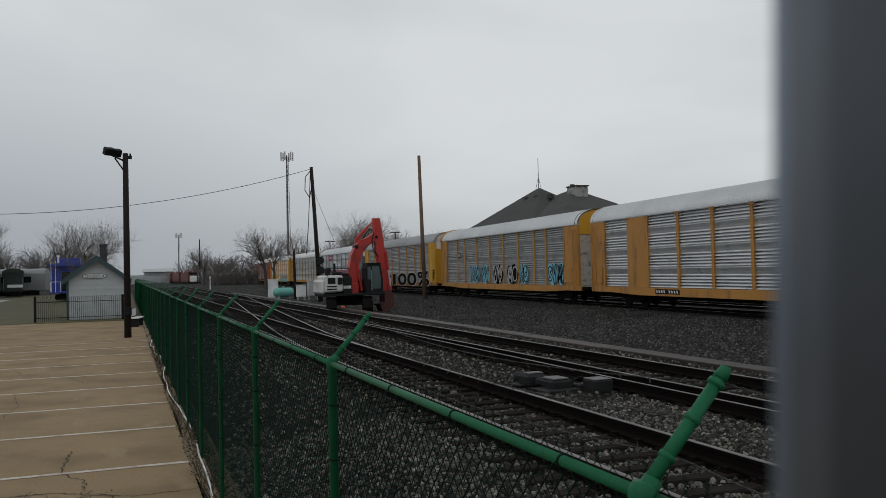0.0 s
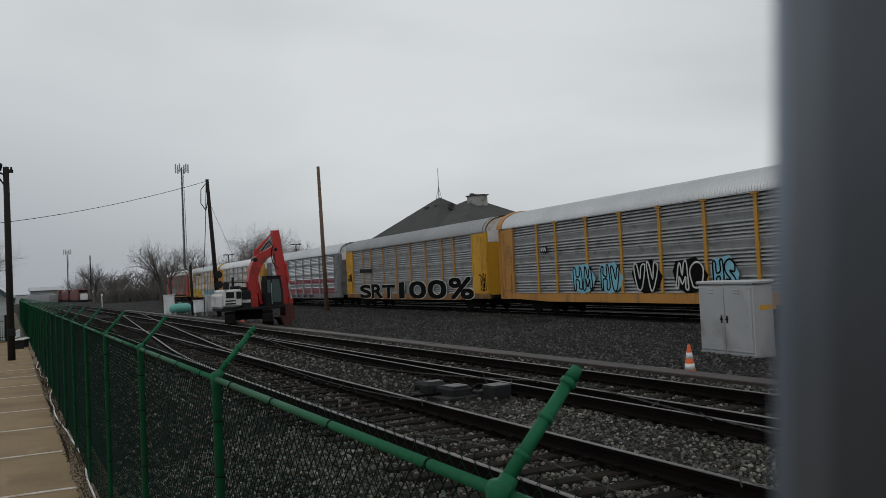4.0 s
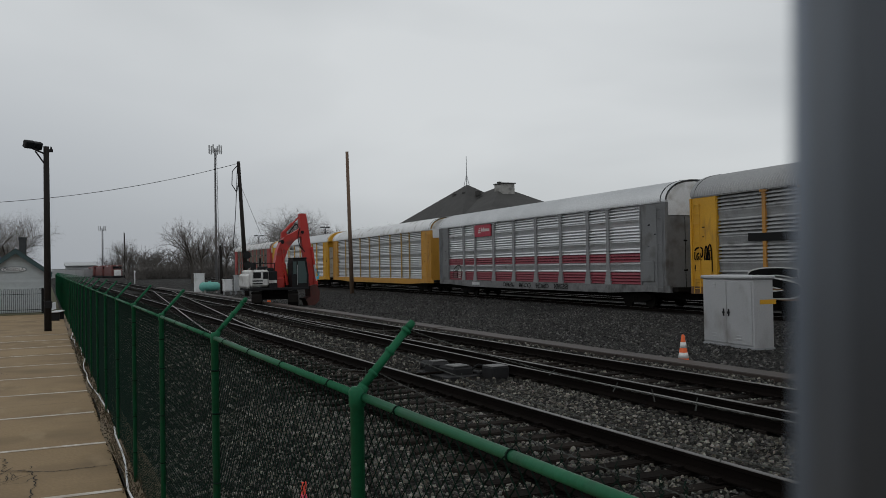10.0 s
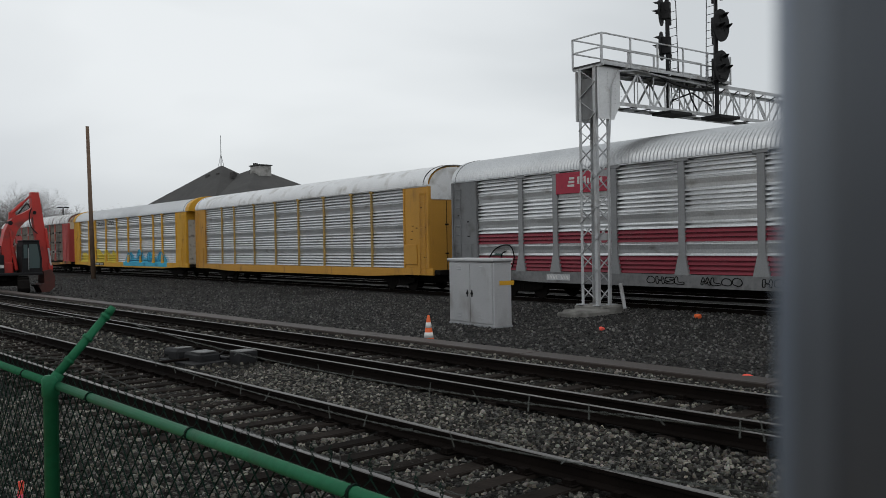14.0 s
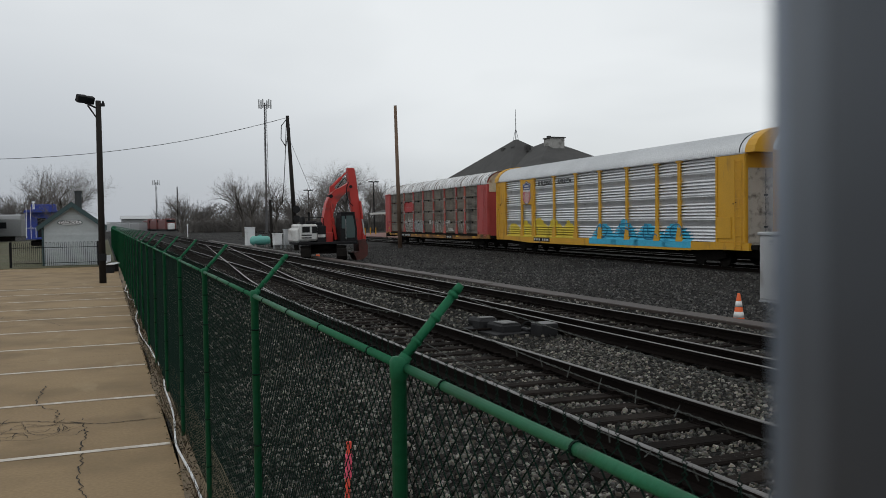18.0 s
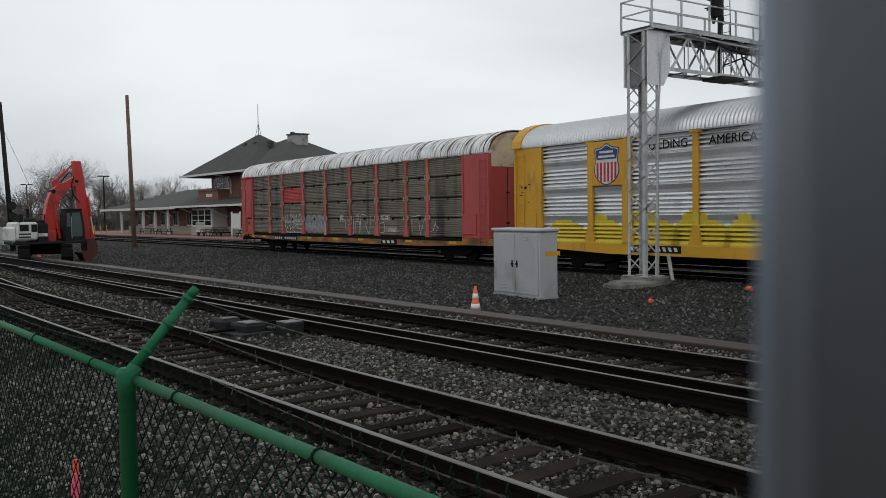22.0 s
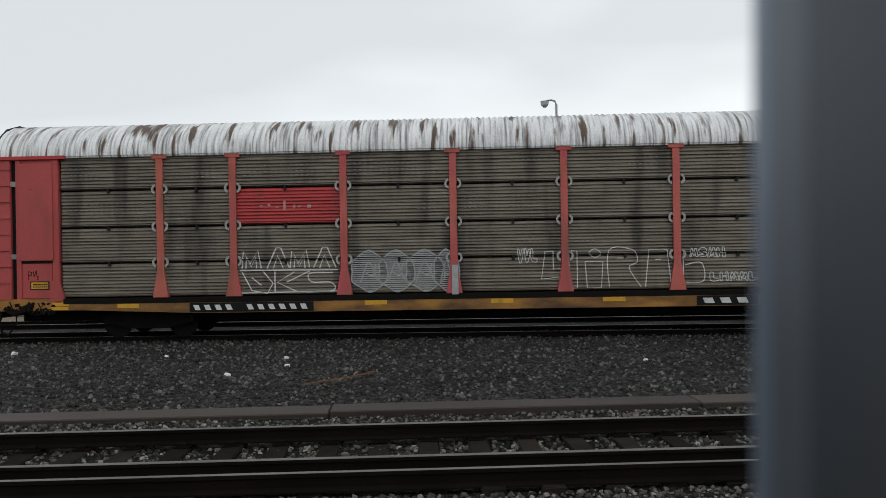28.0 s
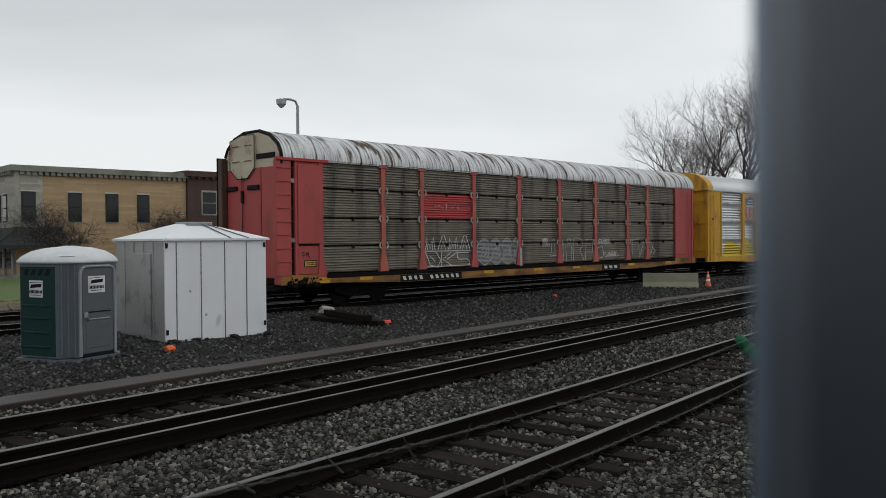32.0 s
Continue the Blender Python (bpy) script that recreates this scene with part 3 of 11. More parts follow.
main_cracks = [([(-0.89, 13.9), (-0.93, 13.0), (-0.93, 12.4), (-0.64, 11.9), (-0.63, 11.2), (-0.31, 11.0), (-0.27, 10.4), (-0.33, 9.8), (-0.30, 9.4), (-0.31, 8.5), (-0.22, 7.9), (-0.3, 7.0)], 0.013),
               ([(0.60, 10.97), (0.28, 10.93), (-0.1, 10.9), (-0.56, 11.2), (-1.0, 11.45), (-1.9, 11.5), (-2.8, 11.3)], 0.016),
               ([(-2.6, 10.6), (-1.2, 10.95), (-0.67, 10.55), (-0.42, 10.9)], 0.009), ([(-2.4, 10.2), (-1.16, 10.5), (-0.78, 10.4), (-0.54, 10.62), (-0.3, 10.95)], 0.009),
               ([(-1.76, 16.4), (-1.12, 16.5), (-0.17, 16.62), (0.55, 16.6)], 0.007), ([(-1.0, 22), (-1.5, 23.5), (-2.6, 24.6), (-3.0, 26.5), (-4.4, 28.2)], 0.013),
               ([(-0.3, 24), (-1.6, 24.3), (-3.2, 24.9)], 0.01), ([(-3, 28), (-2.0, 30), (-1.2, 32)], 0.014), ([(-2.2, 17.5), (-2.1, 19), (-2.4, 21)], 0.009)]
for pts, w in main_cracks:
    part("crack", crack(jagged(pts), w, rnd), M_CRACK, lot)
# nets of fine cracks: short cross links between them
for cx, cy, m, sx_, sy_ in ((-1.35, 10.85, 40, 0.95, 0.42), (-2.6, 11.0, 22, 0.8, 0.6), (-2.6, 24.6, 16, 1.6, 1.2), (-4.5, 15.5, 12, 1.6, 1.2)):
    sh = Shape()
    for i in range(m):
        x, y, a = cx + rnd.uniform(-sx_, sx_), cy + rnd.uniform(-sy_, sy_), rnd.choice((0.2, 1.4, 2.9, 1.9)) + rnd.uniform(-0.4, 0.4)
        l = rnd.uniform(0.15, 0.42)
        c = crack(jagged([(x, y), (x + l * math.cos(a), y + l * math.sin(a)), (x + 1.6 * l * math.cos(a + 0.7), y + 1.6 * l * math.sin(a + 0.7))], 0.06, 0.02), 0.0075, rnd)
        sh.add(c.v, c.f)
    tagged(part("crack_net", sh, M_CRACK, lot), "net of fine cracks", "", "", "stuff")
grass_strip = Shape().box(-60, 0.6, 52, 140, -0.06, 0.02)
structure("lawn", grass_strip, M_GRASS, "patchy winter lawn round the small depot")
walkway = Shape()
for k in range(21):
    f = k / 20
    cx = -8.2 - 5.5 * f - 2.0 * math.sin(f * 3.1)
    walkway.v += [(cx - 0.9, 51.9 + 62 * f, 0.028), (cx + 0.9, 51.9 + 62 * f, 0.028)]
walkway.f = [(2 * k, 2 * k + 1, 2 * k + 3, 2 * k + 2) for k in range(20)]
structure("footpath", walkway, M_CONCRETE, "curving concrete footpath over the lawn")


# ---- green chain-link fence ----
FX, FTOP, FSTEP, F0 = 0.74, 1.99, 2.55, 2.18
fence = thing("chain_link_fence", pose(0, 0, 0), "green-painted chain-link fence with angled barbed-wire arms", "fence")
post = Shape().lathe([(0.022, -0.05), (0.022, 1.96), (0.026, 1.962), (0.026, 2.01), (0.018, 2.022)], 0, 0, 12).mesh("post", M_GREEN, True)
arm = Shape().tube((0, 0, 2.0), (0.178, 0, 2.202), 0.0145, 0.0125, 10).tube((0.0, 0, 1.99), (0.025, 0, 2.025), 0.021, 0.018, 10).tube((0.173, 0, 2.196), (0.19, 0, 2.216), 0.0145, 0.011, 10)
for u in (0.3, 0.62, 0.93):
    arm.tube((0.178 * u - 0.004, -0.0, 2.0 + 0.202 * u - 0.004), (0.178 * u + 0.004, 0, 2.0 + 0.202 * u + 0.004), 0.017, 0.017, 8)
arm = arm.mesh("barb_arm", M_GREEN, True)
rail_s = Shape().tube((0, 0, 0), (0, FSTEP, 0), 0.013, 0.013, 12)
rail_s = rail_s.mesh("top_rail", M_GREEN, True)
FIRST, LAST = -9, 37
for k in range(FIRST, LAST + 1):
    y = F0 + k * FSTEP + (0.28 if k == -1 else 0.60 if k == -2 else 0)
    low = -0.085 if k == -1 else -0.06 if k == -2 else -0.1 if k < -2 else 0.0
    lean = random.uniform(-0.6, 0.6)
    p = new("post", post)
    p.parent = fence
    off = -0.02 if k == 0 else 0.0
    p.matrix_basis = pose(FX + off, y, low, lean, 0, 0)
    a = new("barb_arm", arm)
    a.parent = fence
    a.matrix_basis = pose(FX + off, y, low, lean, 0, random.uniform(-4, 4))
    if k < LAST:
        r = new("top_rail", rail_s)
        r.parent = fence
        r.matrix_basis = pose(FX - 0.002, F0 + k * FSTEP, FTOP - (0.12 if k < -1 else 0.0), 2.7 if k == -2 else 0, 0, 0)
for k in range(-2, 12):
    y = F0 + k * FSTEP
    tw = Shape()
    for z in (0.35, 0.75, 1.15, 1.55, 1.8):
        tw.lathe([(0.0222, z - 0.004), (0.0262, z), (0.0222, z + 0.004)], FX, y, 10)
    for u in (0.32, 0.98, 1.6, 2.24):
        tw.tube((FX - 0.002, y + u - 0.003, FTOP), (FX - 0.002, y + u + 0.003, FTOP), 0.0162, 0.0162, 10).tube((FX - 0.016, y + u, FTOP + 0.002), (FX - 0.026, y + u + 0.014, FTOP - 0.012), 0.0018, 0.0012, 4)
    tagged(part("tie_wire", tw, M_WIRE, fence), "wire ties round the post", "", "", "stuff")
# woven wire: two families of slanting wires
ya, yb = F0 + FIRST * FSTEP, F0 + LAST * FSTEP


def mesh_wires(y0, y1, pitch, r, z1=1.99):
    s = Shape()
    z0 = 0.04
    h = (z1 - z0)
    n = int((y1 - y0 + h) / pitch)
    for i in range(n):
        y = y0 - h + i * pitch
        for d in (1, -1):
            p, q = (y, y + h) if d == 1 else (y + h, y)
            a, b = Vector((FX + 0.026 - 0.002 * d, p, z0)), Vector((FX + 0.026 - 0.002 * d, q, z1))
            lo, hi = min(p, q), max(p, q)
            if hi < y0 or lo > y1:
                continue
            ta = max(0.0, ((y0 - p) / (q - p)) if q > p else ((y1 - p) / (q - p)))
            tb = min(1.0, ((y1 - p) / (q - p)) if q > p else ((y0 - p) / (q - p)))
            if tb - ta > 0.01:
                s.tube(a.lerp(b, ta), a.lerp(b, tb), r, r, 3, False)
    return s


w1 = mesh_wires(-0.4, 30, 0.06, 0.002)
w4 = mesh_wires(-8, -0.4, 0.06, 0.0017, 1.87)
w2 = mesh_wires(30, yb, 0.11, 0.003)
w3 = mesh_wires(ya, -8, 0.11, 0.002)
for w in (w1, w2, w3, w4):
    me = bpy.data.meshes.new("wire_mesh")
    me.from_pydata(w.v, [], w.f)
    me.materials.append(M_WIRE)
    ob = new("wire_mesh", me)
    ob.parent = fence
    tagged(ob, "green diamond-mesh wire", "", "", "stuff")
# twisted knuckles along the top and three strands of barbed wire
kn = Shape()
y = -0.3
krnd = random.Random(71)
while y < 20:
    x, top = FX + 0.026, 2.008 + krnd.uniform(-0.004, 0.004)
    kn.tube((x, y - 0.03, 1.985), (x, y, top), 0.0014, 0.0014, 3, False).tube((x, y + 0.03, 1.985), (x, y, top), 0.0014, 0.0014, 3, False)
    for ph in (0.0, math.pi):
        pts = [(x + 0.0035 * math.cos(ph + 2.1 * i), y + 0.004 * math.sin(ph + 2.1 * i) + krnd.uniform(-0.001, 0.001), top + 0.006 * i) for i in range(5)]
        pts.append((x + 0.01 * math.cos(ph), y + 0.012 * math.sin(ph + 1.2), top + 0.032))
        kn.pipe(pts, 0.0011, 3)
    y += 0.06
tagged(part("wire_knuckle", kn, M_WIRE, fence), "twisted wire ends along the top", "", "", "stuff")
for u in (0.3, 0.62, 0.93):
    s = Shape()
    rnd = random.Random(int(u * 100))
    y = -20.0
    while y < 40:
        f = ((y - F0) / FSTEP) % 1.0
        sag = -0.05 * 4 * f * (1 - f)
        f2 = ((y + 0.03 - F0) / FSTEP) % 1.0
        sag2 = -0.05 * 4 * f2 * (1 - f2)
        ph = y * 90
        for q in (0, math.pi):
            s.tube((FX + 0.178 * u + 0.0016 * math.cos(ph + q), y, 2.0 + 0.202 * u + sag + 0.0016 * math.sin(ph + q)),
                   (FX + 0.178 * u + 0.0016 * math.cos(ph + 2.7 + q), y + 0.03, 2.0 + 0.202 * u + sag2 + 0.0016 * math.sin(ph + 2.7 + q)), 0.0008, 0.0008, 3, False)
        if int(y / 0.03) % 4 == 0:
            a = rnd.uniform(0, 3.14)
            d = Vector((math.cos(a), 0.3, math.sin(a))) * 0.012
            c = Vector((FX + 0.178 * u, y, 2.0 + 0.202 * u + sag))
            s.tube(c - d, c + d, 0.0014, 0.0006, 3, False)
        y += 0.03
    tagged(part("barbed_wire", s, M_BARB, fence), "strand of twisted barbed wire", "", "", "stuff")
# pale cable lying along the foot of the fence
pts, y = [], 3.0
while y < 34:
    pts.append((0.70 + 0.06 * math.sin(y * 0.55) + 0.025 * math.sin(y * 1.9), y, 0.07 + 0.04 * math.sin(y * 1.7)))
    y += 0.3
solid("cable", Shape().pipe(pts, 0.012, 7), M_WHITE, "white plastic conduit lying along the foot of the fence", "cable", smooth=True)
stake = thing("marker_stake", pose(1.75, 6.6, 0.05, 0, 3, 20), "fluorescent red wooden marker stake in the ballast", "stake")
M_FLUO = material("fluorescent_red", (0.85, 0.10, 0.06), (0.75, 0.07, 0.05), 0.6, bump=0.1)
part("stick", Shape().box(-0.02, 0.02, -0.012, 0.012, -0.1, 0.56, 0.003), M_FLUO, stake)
part("ribbon", Shape().box(-0.028, 0.03, -0.016, 0.016, 0.26, 0.46, 0.006), material("pink_ribbon", (0.9, 0.12, 0.2), None, 0.6, bump=0), stake, "pink flagging ribbon")

# dead leaves, twigs and weeds caught along the foot of the fence
M_LITTER = island_material("dead_leaves", [(0.10, 0.065, 0.035), (0.05, 0.035, 0.022), (0.16, 0.12, 0.075), (0.03, 0.024, 0.018), (0.06, 0.075, 0.03)], 0.9)
rnd = random.Random(31)
sh = Shape()
for i in range(5200):
    x, y, r = 0.56 + 0.36 * rnd.random() ** 0.8, rnd.uniform(1.5, 34), rnd.uniform(0.006, 0.02)
    z, a = 0.012 + 0.05 * min(1, max(0, (x - 0.58) / 0.3)) + rnd.uniform(0, 0.02), rnd.uniform(0, 6.28)
    c, q, t = math.cos(a) * r, math.sin(a) * r, rnd.uniform(-0.5, 0.5) * r
    sh.add([(x + c, y + q, z + t), (x - q * 0.6, y + c * 0.6, z + 0.004), (x - c, y - q, z - t), (x + q * 0.6, y - c * 0.6, z + 0.006), (x, y, z - 0.008)], [(0, 1, 2, 3), (1, 0, 4), (2, 1, 4), (3, 2, 4), (0, 3, 4)])
for i in range(260):
    x, y = rnd.uniform(0.62, 0.8), rnd.uniform(2, 30)
    for k in range(4):
        a, l = rnd.uniform(0, 6.28), rnd.uniform(0.06, 0.2)
        sh.tube((x, y, 0.03), (x + math.cos(a) * l * 0.5, y + math.sin(a) * l * 0.5, 0.03 + l), 0.003, 0.001, 3, False)
me = bpy.data.meshes.new("leaf_litter")
me.from_pydata(sh.v, [], sh.f)
me.materials.append(M_LITTER)
tagged(new("leaf_litter", me), "brown dead leaves and weeds along the fence's foot", "leaf litter", "", "stuff")


# ---- the train ----
CAR = 28.4
POSTS = [4.85, 6.75, 9.6, 12.4, 15.2, 18.0, 20.75, 22.6]
SIDE_A, SIDE_B = 2.2, 25.35
SX = -1.58
EAVE, SILL = 4.98, 0.87
FLOOR = 1.28


def at_u(u):
    """Along the car: metres from its rear coupler."""
    return CAR / 2 - u


def side_prof(z0, z1, kind, rows=4):
    """The pressed profile of a side panel, as a closed outline of (x, z)."""
    front = []
    if kind == "fine":
        n = max(3, int((z1 - z0 - 0.06) / 0.08))
        p = (z1 - z0 - 0.06) / n
        front.append((SX + 0.10, z0))
        for i in range(n):
            a = z0 + 0.03 + p * i
            deep = 0.115 if i % 4 == 2 else 0.094 if i % 2 else 0.078
            front += [(SX + deep, a), (SX + deep, a + p * (0.42 if i % 4 == 2 else 0.26)), (SX + 0.058, a + p * 0.5), (SX + 0.066, a + p * 0.95)]
        front.append((SX + 0.10, z1))
    else:
        # groups of open louvres with plain pressed bands between them
        h = (z1 - z0) / (rows - 0.44)
        ribs = 5 if kind == "close" else 4
        for r in range(rows):
            a = z0 + r * h
            p = 0.56 * h / ribs
            for i in range(ribs):
                b = a + i * p
                front += [(SX + 0.030, b), (SX + 0.030, b + 0.06 * p), (SX + 0.074, b + 0.55 * p), (SX + 0.20, b + 0.58 * p), (SX + 0.20, b + p - 0.001)]
            if r < rows - 1:
                c = a + 0.56 * h
                front += [(SX + 0.05, c), (SX + 0.05, c + 0.03 * h), (SX + 0.088, c + 0.08 * h), (SX + 0.078, c + 0.20 * h), (SX + 0.052, c + 0.36 * h), (SX + 0.075, c + 0.40 * h), (SX + 0.075, c + 0.44 * h - 0.001)]
    return front + [(SX + 0.23, z1), (SX + 0.23, z0)]


def side_panel(u0, u1, z0, z1, kind, mat, rows=4):
    s = Shape()
    s.sweep(side_prof(z0, z1, kind, rows), at_u(u1), at_u(u0))
    me = bpy.data.meshes.new("side_panel")
    me.from_pydata(s.v, [], s.f)
    me.materials.append(mat)
    return me


def post_mesh(w, mat, flare):
    """An upright side post with a gusset at its foot and a cap under the eave."""
    s = Shape().box(SX, SX + 0.10, -w / 2, w / 2, FLOOR + 0.02, EAVE - 0.1)
    if flare:
        s.add([(SX - 0.004, -w / 2, 1.95), (SX - 0.004, w / 2, 1.95), (SX - 0.03, w * 1.15, FLOOR - 0.02), (SX - 0.03, -w * 1.15, FLOOR - 0.02),
               (SX + 0.09, -w / 2, 1.95), (SX + 0.09, w / 2, 1.95), (SX + 0.09, w * 1.15, FLOOR - 0.02), (SX + 0.09, -w * 1.15, FLOOR - 0.02)],
              [(0, 1, 2, 3), (4, 7, 6, 5), (0, 4, 5, 1), (3, 2, 6, 7), (0, 3, 7, 4), (1, 5, 6, 2)])
    s.box(SX - 0.015, SX + 0.1, -w * 1.1, w * 1.1, EAVE - 0.14, EAVE - 0.03, 0.01)
    return s.mesh("side_post", mat)


def roof_mesh(mat, step_y=0.075, rise=0.93, deep=0.04):
    s = Shape()
    arc = []
    for i in range(33):
        a = math.pi * i / 32
        cx, sz = -math.cos(a), math.sin(a)
        arc.append((1.60 * math.copysign(abs(cx) ** 0.9, cx), EAVE - 0.02 + rise * sz, cx, sz))
    n = int(26.75 / step_y)
    y0 = at_u(27.3)
    for k in range(n + 1):
        d = deep if k % 2 == 0 else 0.0
        for x, z, nx, nz in arc:
            s.v.append((x + nx * d, y0 + k * step_y, z + nz * d))
    m = len(arc)
    for k in range(n):
        s.f += [(k * m + i, k * m + i + 1, (k + 1) * m + i + 1, (k + 1) * m + i) for i in range(m - 1)]
    me = bpy.data.meshes.new("roof")
    me.from_pydata(s.v, [], s.f)
    me.materials.append(mat)
    return me


def end_outline(rise=0.91, w=1.56, z0=1.0):
    pts = [(-w, z0), (w, z0)]
    for i in range(13):
        a = math.pi * i / 12
        c, sn = math.cos(a), math.sin(a)
        pts.append((w * math.copysign(abs(c) ** 0.9, c), EAVE - 0.03 + rise * sn))
    return pts


def ladder(parent, mat, u, side=SX - 0.06, z0=1.0, z1=4.7, w=0.4):
    s = Shape()
    for du in (-w / 2, w / 2):
        s.tube((side, at_u(u) + du, z0), (side, at_u(u) + du, z1), 0.018, 0.018, 6)
    z = z0 + 0.2
    while z < z1:
        s.tube((side, at_u(u) - w / 2, z), (side, at_u(u) + w / 2, z), 0.014, 0.014, 6)
        z += 0.38
    for z in (z0 + 0.1, (z0 + z1) / 2, z1 - 0.1):
        for du in (-w / 2, w / 2):
            s.tube((side, at_u(u) + du, z), (SX + 0.02, at_u(u) + du, z), 0.014, 0.014, 5)
    return part("ladder", s, mat, parent, "metal side ladder")


M_TRUCK = material("dark_truck_steel", (0.0115, 0.0102, 0.0092), (0.007, 0.0062, 0.0058), 0.8, spec=0.06, bump=0.3)
wheel_me = Shape().lathe([(0.09, -0.06), (0.335, -0.05), (0.355, 0.0), (0.355, 0.06), (0.385, 0.065), (0.385, 0.085), (0.09, 0.085)], 0, 0.57, 20, "x").mesh("wheel", M_TRUCK, False)


def truck(parent, u):
    y = at_u(u)
    s = Shape()
    for x in (-1.05, 0.95):
        s.add([(x, y - 1.2, 0.62), (x, y - 0.5, 0.45), (x, y + 0.5, 0.45), (x, y + 1.2, 0.62), (x, y + 1.2, 0.78), (x, y + 0.45, 0.92), (x, y - 0.45, 0.92), (x, y - 1.2, 0.78),
               (x + 0.1, y - 1.2, 0.62), (x + 0.1, y - 0.5, 0.45), (x + 0.1, y + 0.5, 0.45), (x + 0.1, y + 1.2, 0.62), (x + 0.1, y + 1.2, 0.78), (x + 0.1, y + 0.45, 0.92), (x + 0.1, y - 0.45, 0.92), (x + 0.1, y - 1.2, 0.78)],
              [tuple(range(7, -1, -1)), tuple(range(8, 16))] + [(i, (i + 1) % 8, 8 + (i + 1) % 8, 8 + i) for i in range(8)])
        for dy in (-0.12, 0.12):
            s.tube((x + 0.05, y + dy, 0.5), (x + 0.05, y + dy, 0.74), 0.07, 0.07, 8)
    s.box(-1.0, 1.0, y - 0.2, y + 0.2, 0.6, 0.9, 0.03)
    t = part("truck", s, M_TRUCK, parent, "dark cast-steel bogie")
    for dy in (-0.88, 0.88):
        for x, r in ((-0.78, 180), (0.78, 0)):
            w = new("wheel", wheel_me)
            w.parent = t
            w.matrix_basis = pose(x, y + dy, 0, 0, 0, r) if r == 0 else pose(x, y + dy, 0) @ Matrix.Scale(-1, 4, (1, 0, 0))
    return t


def rust_paint(name, color, dirt=(0.10, 0.05, 0.03), amount=0.2):
    return material(name, color, tuple(c * 0.85 for c in color), 0.5, scale=0.7, fine=25, bump=0.08, dirt=dirt, dirt_amount=amount, dirt_scale=(2.0, 2.0, 0.5))


M_YEL = rust_paint("railcar_yellow", (0.60, 0.315, 0.016), (0.22, 0.11, 0.03), 0.16)
M_YEL2 = rust_paint("dull_railcar_yellow", (0.46, 0.215, 0.04), (0.15, 0.09, 0.045), 0.3)
M_YELSILL = rust_paint("rusty_yellow_sill", (0.30, 0.14, 0.03), (0.045, 0.025, 0.016), 0.95)
M_YELO = rust_paint("orange_railcar_yellow", (0.50, 0.25, 0.03), (0.2, 0.10, 0.03), 0.2)
M_RUSTDK = rust_paint("dark_rusted_paint", (0.05, 0.03, 0.022), (0.13, 0.055, 0.025), 0.35)
M_RUSTSILL = material("rusty_orange_sill", (0.36, 0.165, 0.03), (0.12, 0.06, 0.025), 0.7, scale=0.9, fine=20, bump=0.2, dirt=(0.016, 0.012, 0.01), dirt_amount=0.55, dirt_scale=(1.2, 0.9, 3.0))
M_RED = rust_paint("faded_railcar_red", (0.41, 0.062, 0.058), (0.26, 0.05, 0.04), 0.25)
M_DEEPRED = rust_paint("deep_railcar_red", (0.42, 0.035, 0.035), (0.2, 0.03, 0.03), 0.2)
M_POSTRED = material("faded_red_post", (0.40, 0.062, 0.068), (0.50, 0.15, 0.085), 0.55, scale=0.5, fine=20, bump=0.1, dirt=(0.2, 0.07, 0.04), dirt_amount=0.3, dirt_scale=(3, 3, 0.8), spread=0.1)
M_GALV = material("galvanised_panel", (0.56, 0.57, 0.58), (0.45, 0.46, 0.47), 0.30, metal=0.75, scale=1.6, fine=16, bump=0.04, dirt=(0.30, 0.295, 0.28), dirt_amount=0.05, dirt_scale=(1.2, 1.2, 4.0))
M_GALVD = material("weathered_grey_panel", (0.33, 0.335, 0.34), (0.23, 0.235, 0.24), 0.42, metal=0.5, scale=1.3, fine=16, bump=0.06, dirt=(0.13, 0.128, 0.122), dirt_amount=0.2, dirt_scale=(1.2, 1.2, 3.0))
M_GALVW = material("bright_galvanised_panel", (0.66, 0.67, 0.68), (0.55, 0.56, 0.57), 0.26, metal=0.8, scale=1.6, fine=16, bump=0.04, dirt=(0.36, 0.35, 0.34), dirt_amount=0.03, dirt_scale=(1.2, 1.2, 4.0))
M_BROWN = material("grimy_brown_panel", (0.17, 0.146, 0.112), (0.105, 0.09, 0.07), 0.5, metal=0.2, scale=1.1, fine=14, bump=0.1, dirt=(0.25, 0.225, 0.185), dirt_amount=0.28, dirt_scale=(0.7, 0.7, 12.0),
                   streak=((0.03, 0.026, 0.021), (0.6, 1.5, 0.25), 0.5, 0.7))
M_STRIPE = material("red_stripe_panel", (0.20, 0.012, 0.028), (0.15, 0.010, 0.022), 0.45, metal=0.1, bump=0.05)
M_ROOFW = material("white_roof_rusted", (0.76, 0.765, 0.77), (0.60, 0.605, 0.61), 0.5, metal=0.1, scale=1.2, fine=18, bump=0.05,
                   dirt=(0.06, 0.053, 0.048), dirt_amount=0.42, dirt_scale=(0.8, 15.0, 0.8),
                   streak=((0.095, 0.062, 0.042), (0.6, 4.2, 0.6), 0.56, 0.635))
M_ROOFS = material("silver_roof", (0.56, 0.57, 0.58), (0.47, 0.48, 0.49), 0.3, metal=0.85, scale=0.4, fine=14, bump=0.04)
M_ROOFG = material("grey_roof", (0.33, 0.335, 0.34), (0.26, 0.265, 0.27), 0.45, metal=0.3, scale=0.4, fine=14, bump=0.05)
